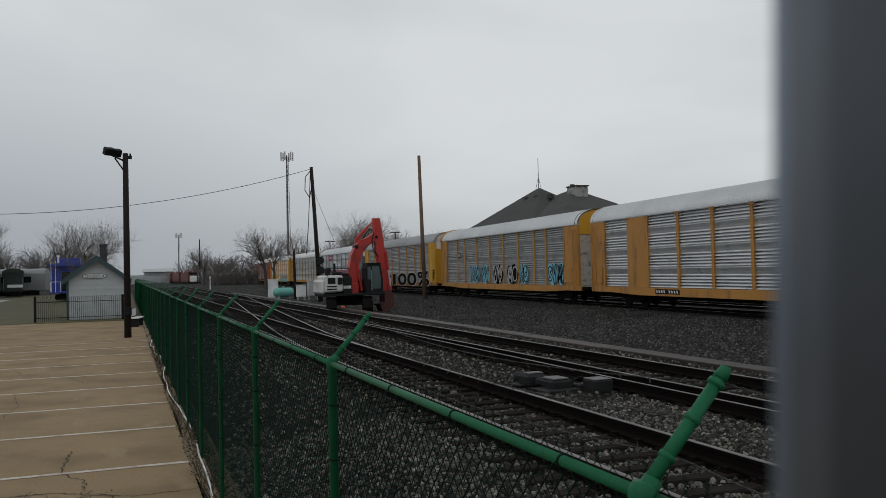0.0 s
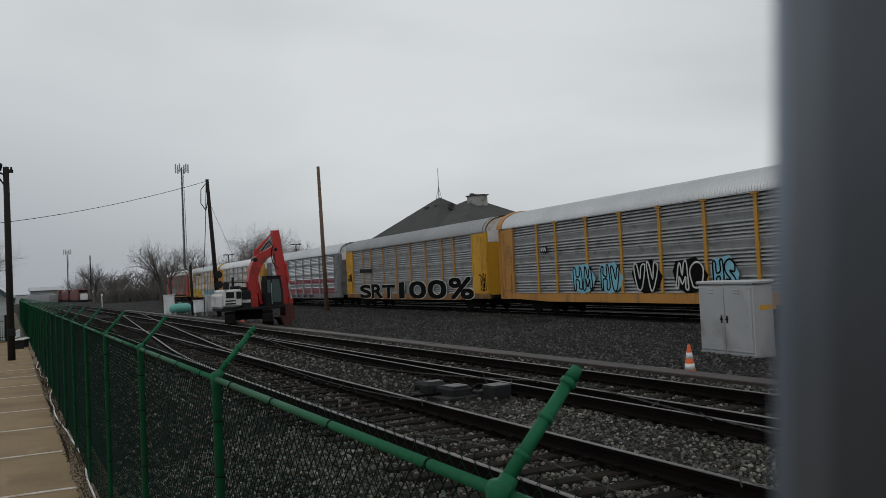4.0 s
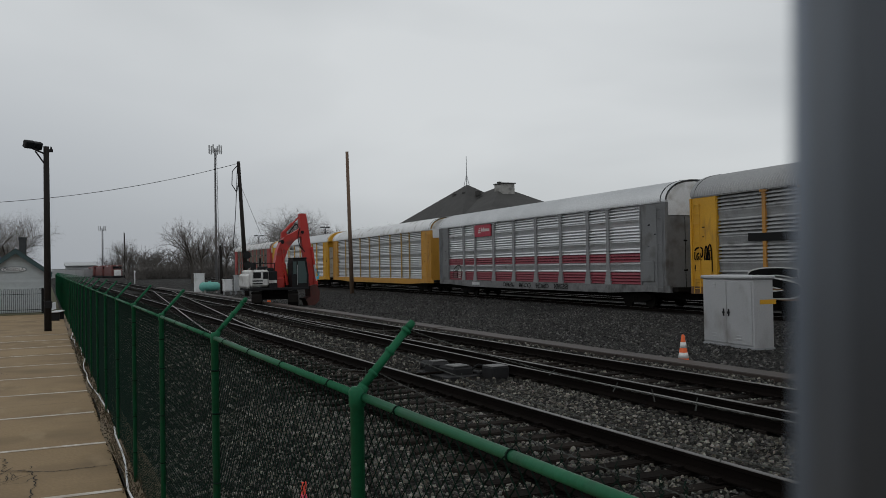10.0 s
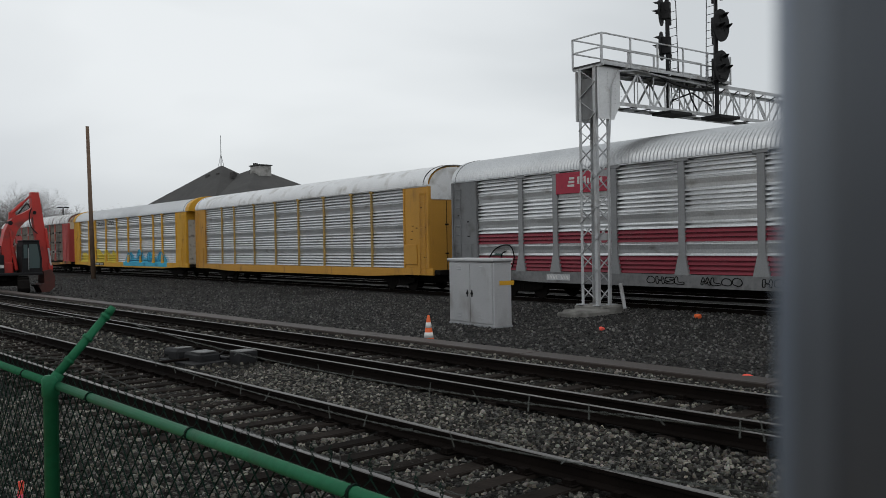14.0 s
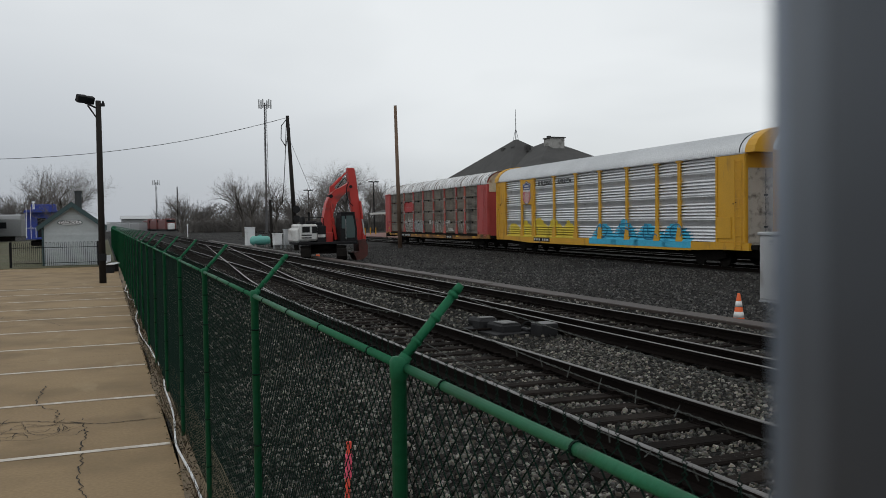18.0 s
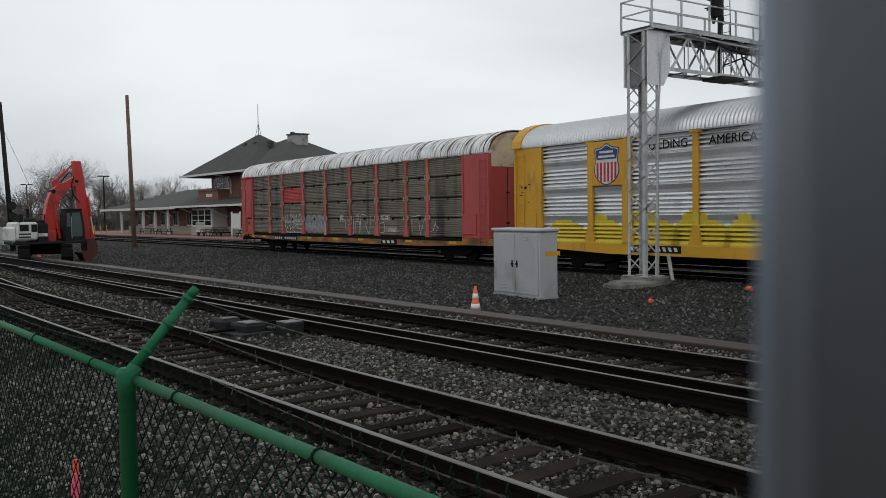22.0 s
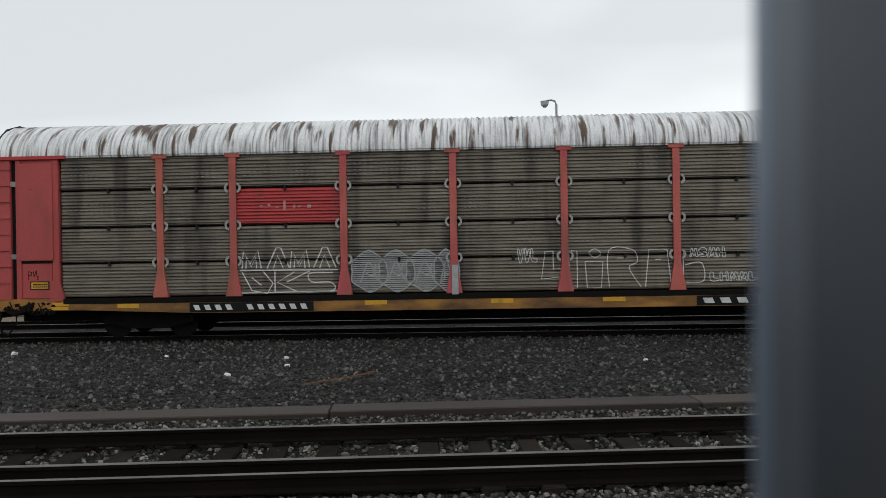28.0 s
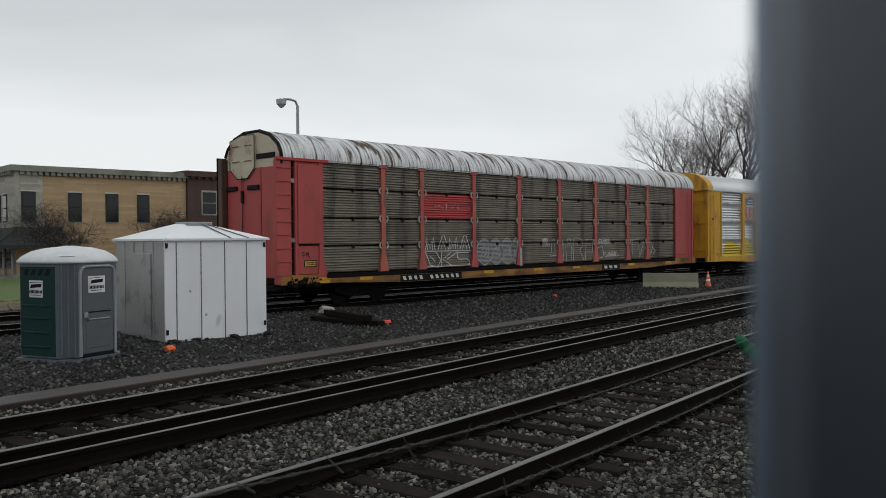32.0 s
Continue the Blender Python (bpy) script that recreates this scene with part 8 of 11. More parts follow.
part("stick", plate_arm([(1.15, 5.62), (1.55, 5.62), (1.68, 4.8), (1.77, 4.03), (1.96, 2.79), (2.08, 1.6), (2.0, 1.15), (1.72, 1.2), (1.60, 1.75), (1.39, 2.97), (1.22, 4.2)], -0.40, 0.06), M_EXR, ex, "straight red dipper stick")
part("stick_pin", Shape().lathe([(0.1, -0.44), (0.1, 0.1)], 1.3, 4.48, 12, "y"), M_DARK, ex)
part("boom_cylinder", Shape().tube((0.3, -0.5, 1.3), (0.12, -0.5, 2.6), 0.09, 0.09, 10).tube((0.12, -0.5, 2.6), (0.02, -0.48, 3.5), 0.05, 0.05, 8), M_EXR, ex)
part("stick_cylinder", Shape().tube((0.15, -0.18, 4.42), (0.75, -0.18, 5.02), 0.1, 0.1, 10).tube((0.75, -0.18, 5.02), (1.2, -0.18, 5.45), 0.05, 0.05, 8), M_EXR, ex)
part("cylinder_lug", plate_arm([(0.02, 4.1), (0.4, 4.32), (0.28, 4.55), (0.05, 4.5)], -0.26, -0.08), M_EXR, ex)
part("bucket_cylinder", Shape().tube((1.86, -0.46, 3.6), (1.98, -0.46, 2.5), 0.075, 0.075, 10), M_EXR, ex)
part("bucket_ram", Shape().tube((1.98, -0.46, 2.5), (2.1, -0.46, 1.5), 0.05, 0.05, 8), M_SILVER, ex, "bright hydraulic ram")
part("bucket_link", plate_arm([(1.95, 1.7), (2.2, 1.5), (2.16, 1.05), (1.98, 1.1)], -0.5, -0.44), M_EXR, ex)
part("bucket", plate_arm([(1.62, 1.2), (2.05, 1.3), (2.24, 0.9), (2.2, 0.3), (1.9, 0.02), (1.52, 0.03), (1.36, 0.42), (1.66, 0.55)], -0.75, 0.4), material("muddy_bucket", (0.11, 0.03, 0.025), (0.045, 0.03, 0.025), 0.8, scale=2.0, bump=0.3), ex, "worn and muddy red digging bucket")
for i in range(5):
    part("bucket_tooth", Shape().box(1.27, 1.45, -0.7 + 0.25 * i, -0.6 + 0.25 * i, 0.36, 0.46), M_TRUCK, ex)
part("hose", Shape().pipe([(a, -0.46, b) for a, b in smooth_line([(1.15, 4.75), (1.02, 4.3), (1.1, 3.7), (1.42, 3.3)])], 0.03, 6), M_DARK, ex)
part("hose", Shape().pipe([(a, 0.12, b) for a, b in smooth_line([(0.6, 4.42), (1.0, 4.95), (1.2, 4.85), (1.3, 4.3)])], 0.03, 6), M_DARK, ex)

# ---- small depot with its iron fence ----
M_CLAP = material("pale_blue_clapboard", (0.44, 0.47, 0.48), (0.38, 0.41, 0.42), 0.6, bump=0.05, spread=0.08)
M_TRIM = material("dark_teal_trim", (0.035, 0.07, 0.075), (0.03, 0.055, 0.06), 0.6, bump=0.05)
M_SHING = material("dark_shingles", (0.05, 0.055, 0.058), (0.035, 0.04, 0.042), 0.8, scale=2, fine=18, bump=0.5)
depot = thing("depot_shed", pose(-1.72, 54.5, 0), "small pale blue clapboard depot with dark gabled roof", "shed")
DW, DE, DA, DL = 1.58, 2.45, 3.62, 6.5
wall = part("gable_wall", plate_arm([(-DW, 0), (DW, 0), (DW, DE), (0, DA), (-DW, DE)], 0.03, 0.13), M_CLAP, depot)
z = 0.1
while z < DA - 0.15:
    w = DW - 0.02 if z < DE - 0.1 else (DW - 0.02) * (DA - z - 0.12) / (DA - DE)
    if w > 0.1:
        part("clapboard", Shape().add([(-w, 0.03, z), (w, 0.03, z), (w, 0.03, z + 0.13), (-w, 0.03, z + 0.13), (-w, 0.0, z), (w, 0.0, z)], [(0, 4, 5, 1), (4, 3, 2, 5), (0, 3, 4), (1, 5, 2)]), M_CLAP, wall)
    z += 0.13
part("side_wall", Shape().box(-DW, -DW + 0.1, 0.13, DL, 0, DE), M_CLAP, depot)
part("side_wall", Shape().box(DW - 0.1, DW, 0.13, DL, 0, DE), M_CLAP, depot)
part("back_wall", plate_arm([(-DW, 0), (DW, 0), (DW, DE), (0, DA), (-DW, DE)], DL, DL + 0.1), M_CLAP, depot)
sl = (DA - DE) / DW
for sx in (-1, 1):
    o = 0.32
    part("roof_slope", Shape().add([(sx * (DW + o), y, DE - o * sl + dz) for y in (-0.3, DL + 0.4) for dz in (0, 0.1)] + [(0, y, DA + 0.02 + dz) for y in (-0.3, DL + 0.4) for dz in (0, 0.1)],
         [(0, 2, 6, 4), (1, 5, 7, 3), (0, 4, 5, 1), (2, 3, 7, 6), (0, 1, 3, 2), (4, 6, 7, 5)]), M_SHING, depot)
    part("barge_board", Shape().add([(sx * (DW + 0.3), -0.33, DE - 0.3 * sl - 0.2), (sx * (DW + 0.3), -0.33, DE - 0.3 * sl + 0.08), (0, -0.33, DA + 0.1), (0, -0.33, DA - 0.2),
         (sx * (DW + 0.3), -0.29, DE - 0.3 * sl - 0.2), (sx * (DW + 0.3), -0.29, DE - 0.3 * sl + 0.08), (0, -0.29, DA + 0.1), (0, -0.29, DA - 0.2)], [(0, 1, 2, 3), (7, 6, 5, 4), (0, 4, 5, 1), (1, 5, 6, 2), (2, 6, 7, 3), (3, 7, 4, 0)]), M_TRIM, depot)
    part("corner_board", Shape().box(sx * DW - 0.06, sx * DW + 0.06, -0.01, 0.1, 0, DE), M_TRIM, depot)
part("chimney", Shape().box(0.12, 0.5, 2.2, 2.6, 3.0, 4.35, 0.02).box(0.08, 0.54, 2.16, 2.64, 4.3, 4.45), M_SHING, depot)
sign = part("sign_board", Shape().slab([(0.68 * math.copysign(abs(math.cos(a * 0.2618)) ** 0.6, math.cos(a * 0.2618)), 0.15 * math.sin(a * 0.2618)) for a in range(24)], -0.02, 0.02).turned(pose(-0.12, -0.03, 2.52, 90, 0, 0)), M_TRIM, depot, "dark-edged oval name board")
part("sign_face", Shape().slab([(0.64 * math.copysign(abs(math.cos(a * 0.2618)) ** 0.6, math.cos(a * 0.2618)), 0.125 * math.sin(a * 0.2618)) for a in range(24)], -0.02, 0.026).turned(pose(-0.12, -0.03, 2.52, 90, 0, 0)), M_WHITE, sign)
ob = part("lettering", text_mesh("OSCEOLA", 0.24, M_BLACK), None, sign)
ob.matrix_basis = pose(-0.12, -0.062, 2.51, 90, 0, 0)
iron = thing("iron_fence", pose(0, 0, 0), "low black wrought-iron fence with hooped tops", "fence")
part("rail", Shape().box(-4.87, -0.35, 53.19, 53.21, 0.22, 0.25), M_BLACK, iron)
part("rail", Shape().box(-4.87, -0.35, 53.19, 53.21, 1.1, 1.13), M_BLACK, iron)
for i in range(2):
    part("gate_post", Shape().box(-4.95 + 4.55 * i, -4.82 + 4.55 * i, 53.13, 53.27, 0, 1.45, 0.01), M_BLACK, iron)
for k in range(22):
    x = -4.72 + k * 0.2
    hoop = [(x, 53.2, 0.05), (x, 53.2, 1.3)] + [(x + 0.05 - 0.05 * math.cos(a * math.pi / 6), 53.2, 1.3 + 0.12 * math.sin(a * math.pi / 6)) for a in range(1, 6)] + [(x + 0.1, 53.2, 1.3), (x + 0.1, 53.2, 0.05)]
    part("hoop", Shape().pipe(hoop, 0.011, 4), M_BLACK, iron)
bench = thing("bench", pose(0.35, 45.5, 0, 0, 0, 80), "pale wooden bench tipped beside the fence", "bench")
part("seat", Shape().box(-0.8, 0.8, -0.2, 0.2, 0.4, 0.45, 0.01), M_WHITE, bench)
part("backrest", Shape().box(-0.8, 0.8, 0.2, 0.24, 0.5, 0.85, 0.01), M_WHITE, bench)
for x in (-0.65, 0.65):
    part("leg", Shape().box(x - 0.03, x + 0.03, -0.18, 0.22, 0, 0.42), M_DARK, bench)


# ---- bare winter trees ----
M_BARK = material("dark_bark", (0.075, 0.066, 0.058), (0.05, 0.045, 0.04), 0.9, bump=0.3)
M_TWIG = material("fine_twigs", (0.15, 0.135, 0.125), (0.11, 0.1, 0.094), 0.9, bump=0)
M_DTWIG = material("dark_damp_twigs", (0.05, 0.040, 0.038), (0.035, 0.028, 0.027), 0.9, bump=0)
M_WOOD = material("far_bare_woods", (0.12, 0.11, 0.102), (0.085, 0.078, 0.074), 0.95, scale=0.2, fine=3, bump=0)


def grow(seed, h, spread=0.55, levels=5, lean=0.0, kids=(3, 4), r0=None):
    """A bare tree: trunk and limbs in one shape, fine twigs in another."""
    rnd = random.Random(seed)
    trunk, twigs = Shape(), Shape()

    def branch(p, d, length, r, lev):
        n = 3 if lev < 3 else 2
        for i in range(n):
            q = p + d * (length / n)
            r2 = r * (0.84 if lev else 0.9)
            (trunk if lev < 3 else twigs).tube(p, q, r, r2, 7 if lev < 2 else (5 if lev < 3 else 3), False)
            p, r = q, r2
            d = (d + Vector((rnd.uniform(-1, 1), rnd.uniform(-1, 1), rnd.uniform(-0.4, 0.7))) * (0.10 + 0.05 * lev)).normalized()
            if lev < levels and (i > 0 or lev > 0):
                for _ in range(rnd.randint(*kids) if i == n - 1 else rnd.randint(1, 2)):
                    a = rnd.uniform(0, 6.283)
                    side = d.orthogonal().normalized()
                    side.rotate(Matrix.Rotation(a, 3, d))
                    dd = (d * rnd.uniform(0.55, 0.95) + side * rnd.uniform(0.45, 0.95) * spread * 1.6 + Vector((0, 0, 0.18))).normalized()
                    branch(p, dd, length * rnd.uniform(0.55, 0.8), r * rnd.uniform(0.5, 0.68), lev + 1)

    branch(Vector((0, 0, -0.2)), Vector((lean, 0, 1)).normalized(), h * 0.36, r0 or h * 0.022, 0)
    top = max(v[2] for v in trunk.v + twigs.v)
    k = h / top
    for s in (trunk, twigs):
        s.v = [(x * k, y * k, z * k) for x, y, z in s.v]
    return trunk, twigs


def quick_mesh(s, name, mat):
    me = bpy.data.meshes.new(name)
    me.from_pydata(s.v, [], s.f)
    me.materials.append(mat)
    return me


def tree(x, y, h, seed, label, z=0.0, twig=None, wide=1.0, **kw):
    t = thing("bare_tree", pose(x, y, z, 0, 0, seed * 47 % 360), label, "tree", "bare trees")
    a, b = grow(seed, h, **kw)
    for s in (a, b):
        s.v = [(p * wide, q * wide, r) for p, q, r in s.v]
    part("trunk", quick_mesh(a, "trunk", M_BARK), None, t)
    part("crown", quick_mesh(b, "crown", twig or M_TWIG), None, t)
    return t


BIG = "large leafless tree with spreading dark limbs"
tree(31, -93, 22.5, 1, BIG, levels=5)
tree(36.5, -90, 19, 2, BIG, levels=5)
tree(25, -99, 14, 3, BIG, levels=5)
tree(43, -96, 12, 4, BIG, levels=4)
SMALL = "small leafless street tree with a rounded crown of twigs"
tree(53.1, -23.3, 5.2, 5, SMALL, twig=M_DTWIG, wide=1.25, levels=5, spread=1.15, r0=0.19)
tree(53.2, -29.3, 5.9, 6, SMALL, twig=M_DTWIG, wide=1.25, levels=5, spread=1.15, r0=0.19)
tree(55.2, -38.0, 5.6, 7, SMALL, twig=M_DTWIG, wide=1.25, levels=5, spread=1.1, r0=0.18)
MID = "leafless tree standing among bare woods"
tree(-3.0, 84, 8.2, 8, "leafless tree rising behind the small depot", levels=5, spread=0.75)
tree(-9.5, 150, 12, 9, MID, levels=4)
tree(-20.5, 140, 14.5, 41, "tall leafless tree behind the museum cars", levels=5, spread=0.4)
tree(48.5, 178, 16.4, 33, "spreading leafless tree beyond the yard", levels=5, spread=0.7)
tree(47.6, 158, 10.9, 34, MID, levels=5, spread=0.8)
tree(53.5, 156, 10.2, 35, MID, levels=5, spread=0.8)
for i, (x, y, h) in enumerate([(21, 140, 13), (24, 150, 12), (30, 160, 13), (33, 130, 12), (46, 185, 15), (52, 190, 16), (58, 180, 15), (66, 190, 14), (62, 160, 13), (38, 165, 11),
                               (78, 160, 13), (84, 150, 12), (-24, 190, 12), (-14, 230, 13), (18, 220, 12), (72, 120, 10)]):
    tree(x, y, h * 0.86, 20 + i % 6, MID, levels=4)


def woods(name, spots, label, seed):
    """A distant stand of bare trees and brush, joined."""
    rnd = random.Random(seed)
    base = []
    for k in range(4):
        a, b = grow(100 + k, 1.0, levels=3, kids=(2, 3), r0=0.03)
        vs = a.v + b.v
        fs = a.f + [tuple(i + len(a.v) for i in f) for f in b.f]
        base.append((vs, fs))
    s = Shape()
    for x, y, h in spots:
        vs, fs = rnd.choice(base)
        c, sn = math.cos(rnd.uniform(0, 6.28)), math.sin(rnd.uniform(0, 6.28))
        s.add([(x + (px * c - py * sn) * h, y + (px * sn + py * c) * h, pz * h) for px, py, pz in vs], fs)
    me = quick_mesh(s, name, M_WOOD)
    return tagged(new(name, me), label, "woods", "", "stuff")


rnd = random.Random(9)
spots = []
for i in range(95):
    f = i / 95
    spots.append((-95 + 85 * f + rnd.uniform(-4, 4), 230 + 60 * f + rnd.uniform(-25, 40), rnd.uniform(9, 15)))
woods("bare_woods", spots, "distant brown leafless woods on the horizon", 1)
spots = []
for i in range(150):
    f = i / 150
    spots.append((22 + 130 * f + rnd.uniform(-4, 4), 330 - 150 * f + rnd.uniform(-20, 40), rnd.uniform(7, 13)))
woods("bare_woods", spots, "distant brown leafless woods beyond the tracks", 2)


def brush(name, pts, h, label, seed):
    """A low ragged bank of scrub along a line."""
    rnd = random.Random(seed)
    s = Shape()
    n = len(pts)
    for k, (x, y) in enumerate(pts):
        for j in range(16):
            a, b = rnd.uniform(-3, 3), rnd.uniform(-3, 3)
            for _ in range(5):
                d = Vector((rnd.uniform(-0.8, 0.8), rnd.uniform(-0.8, 0.8), 1)).normalized() * h * rnd.uniform(0.3, 1.1)
                o = Vector((x + a, y + b, 0))
                s.tube(o, o + d, 0.05, 0.015, 3, False)
                for _ in range(3):
                    q = o + d * rnd.uniform(0.3, 0.9)
                    s.tube(q, q + Vector((rnd.uniform(-1, 1), rnd.uniform(-1, 1), rnd.uniform(0.2, 1))) * h * 0.22, 0.03, 0.01, 3, False)
    return tagged(new(name, quick_mesh(s, name, M_WOOD)), label, "brush", "", "stuff")


brush("scrub", [(20 + i * 1.6, 215 - i * 0.9) for i in range(75)], 5.0, "bank of brown leafless scrub", 3)
brush("scrub", [(-100 + i * 1.9, 205 + i * 0.6) for i in range(46)], 5.0, "bank of brown leafless scrub behind the museum train", 4)
solid("hedge_bank", Shape().sweep([(235, 0), (250, 0), (250, 2.2), (243, 3.0), (237, 2.0)], 22, 160, "x"), M_WOOD, "dark bank of undergrowth under far woods", "undergrowth", kind="stuff")
solid("hedge_bank", Shape().sweep([(255, 0), (270, 0), (270, 3.0), (263, 3.8), (257, 2.6)], -160, -12, "x"), M_WOOD, "dark bank of undergrowth under far woods", "undergrowth", kind="stuff")

# ---- distant trains and the museum stock ----
M_BLUE = material("caboose_blue", (0.015, 0.045, 0.30), (0.012, 0.035, 0.24), 0.45, bump=0.05)
cb = thing("caboose", pose(-5.9, 96, 0), "bright blue caboose with white railings", "railcar")
part("body", Shape().box(-1.5, 1.5, 0.9, 9.5, 1.1, 3.7, 0.05), M_BLUE, cb)
part("roof", Shape().sweep([(-1.65, 3.68), (1.65, 3.68), (1.5, 3.9), (0, 4.1), (-1.5, 3.9)], 0, 10.3), M_BLUE, cb)
part("cupola", Shape().box(-1.2, 1.2, 4, 6.5, 3.9, 4.6, 0.05), M_BLUE, cb)
part("platform", Shape().box(-1.45, 1.45, 0, 0.95, 0.95, 1.12), M_BLUE, cb)
part("railing", Shape().pipe([(-1.4, 0.05, 1.1), (-1.4, 0.05, 2.1), (1.4, 0.05, 2.1), (1.4, 0.05, 1.1)], 0.03, 5).pipe([(-0.5, 0.05, 1.1), (-0.5, 0.05, 2.1)], 0.03, 5).pipe([(0.5, 0.05, 1.1), (0.5, 0.05, 2.1)], 0.03, 5), M_WHITE, cb, "white end railing")
part("ladder", Shape().pipe([(-1.35, 0.02, 1.0), (-1.35, 0.02, 4.2)], 0.03, 5).pipe([(-0.95, 0.02, 1.0), (-0.95, 0.02, 4.2)], 0.03, 5), M_WHITE, cb)
part("end_door", Shape().box(-0.4, 0.4, 0.87, 0.9, 1.15, 3.1), M_DARK, cb)
part("chimney", Shape().tube((-0.8, 2, 4.0), (-0.8, 2, 4.7), 0.1, 0.1, 8).lathe([(0.16, 4.7), (0.16, 4.85)], -0.8, 2, 8), M_WHITE, cb)
for y in (2.0, 8.4):
    part("truck", Shape().box(-1.1, 1.1, y - 0.9, y + 0.9, 0.25, 0.8, 0.1), M_TRUCK, cb)
M_STEEL = material("stainless_coach", (0.25, 0.255, 0.26), (0.19, 0.195, 0.2), 0.4, metal=0.4, bump=0.05)
for k in range(2):
    ch = thing("passenger_coach", pose(-11.0 - 26.5 * k, 141 + 4 * k, -0.25, 0, 0, 82), "stainless steel passenger coach on a museum siding", "railcar", "museum coaches")
    part("body", Shape().box(-1.5, 1.5, 0, 25, 1.0, 3.6, 0.1), M_STEEL, ch)
    part("roof", Shape().sweep([(-1.5, 3.55), (1.5, 3.55), (1.3, 4.0), (0.6, 4.25), (-0.6, 4.25), (-1.3, 4.0)], 0.1, 24.9), M_STEEL, ch)
    for i in range(9):
        part("window", Shape().box(-1.53, -1.49, 2 + 2.5 * i, 3.6 + 2.5 * i, 2.2, 3.1), M_GLASS, ch)
    part("skirt", Shape().box(-1.3, 1.3, 1.5, 23.5, 0.3, 1.0), M_TRUCK, ch)
M_MBLACK = material("sooty_black_iron", (0.016, 0.016, 0.017), (0.01, 0.01, 0.011), 0.6, spec=0.3, scale=1.0, fine=15, bump=0.1, dirt=(0.04, 0.036, 0.032), dirt_amount=0.25)
M_MGREY = material("dark_grey_freight_paint", (0.024, 0.0215, 0.02), (0.016, 0.015, 0.0145), 0.7, spec=0.2, scale=0.8, fine=15, bump=0.1, dirt=(0.045, 0.035, 0.03), dirt_amount=0.2)
M_MGREEN = material("dark_green_coach_paint", (0.016, 0.026, 0.022), (0.011, 0.018, 0.016), 0.55, scale=0.8, fine=15, bump=0.08)


def museum_car(x, y, turn, w, length, h, mat, label, plate_w=0.0):
    """An old car seen from its end: arched roof, end framing, handrails, couplers and trucks."""
    c = thing("museum_railcar", pose(x, y, 0, 0, 0, turn), label, "railcar", "museum cars")
    part("body", Shape().box(-w / 2, w / 2, 0, length, 0.95, h - 0.45, 0.04), mat, c)
    arch = [(-w / 2 - 0.08, h - 0.5)] + [(-(w / 2 + 0.06) * math.cos(a * math.pi / 10), h - 0.45 + 0.5 * math.sin(a * math.pi / 10)) for a in range(11)] + [(w / 2 + 0.08, h - 0.5)]
    part("roof", Shape().sweep(arch, -0.25, length + 0.25), mat, c)
    for q in (-0.36, 0.0, 0.36):
        part("end_stake", Shape().box(q * w - 0.06, q * w + 0.06, -0.08, 0.0, 0.95, h - 0.5), mat, c)
    for q in (-1, 1):
        part("handrail", Shape().tube((q * w * 0.46, -0.14, 1.0), (q * w * 0.46, -0.14, 2.6), 0.03, 0.03, 5), M_GREY, c)
    part("sill", Shape().box(-w / 2 - 0.03, w / 2 + 0.03, -0.15, length + 0.1, 0.75, 0.97), M_MBLACK, c)
    part("coupler", Shape().box(-0.15, 0.15, -0.7, 0.0, 0.7, 0.95, 0.03), M_MBLACK, c)
    for yy in (1.8, length - 1.8):
        t = part("truck", Shape().box(-1.05, 1.05, yy - 1.1, yy + 1.1, 0.35, 0.75, 0.08), M_MBLACK, c)
        for k in (-0.8, 0.8):
            for q in (-0.75, 0.75):
                part("wheel", Shape().lathe([(0.08, q - 0.06), (0.4, q - 0.06), (0.4, q + 0.06), (0.08, q + 0.06)], yy + k, 0.4, 14, "x"), M_MBLACK, t)
    if plate_w:
        part("white_plate", Shape().box(w / 2 - 0.1 - plate_w, w / 2 - 0.1, -0.2, -0.15, 1.35, 1.75), M_WHITE, c, "white painted end plate")
    return c


museum_car(-21.6, 124, 12, 3.0, 14, 4.9, M_MBLACK, "black steam-era tender with a rounded top")
museum_car(-17.3, 127, 10, 3.0, 12, 4.35, M_MGREY, "dark grey museum boxcar with an arched roof")
museum_car(-14.6, 131, 6, 2.6, 12, 3.9, M_MGREEN, "dark green museum car with a white end plate", 1.9)
museum_car(-26.5, 126, 16, 3.1, 15, 4.8, M_MBLACK, "sooty black museum locomotive tender")
M_LORANGE = material("loco_dull_red", (0.16, 0.04, 0.035), (0.08, 0.03, 0.028), 0.5, bump=0.05)
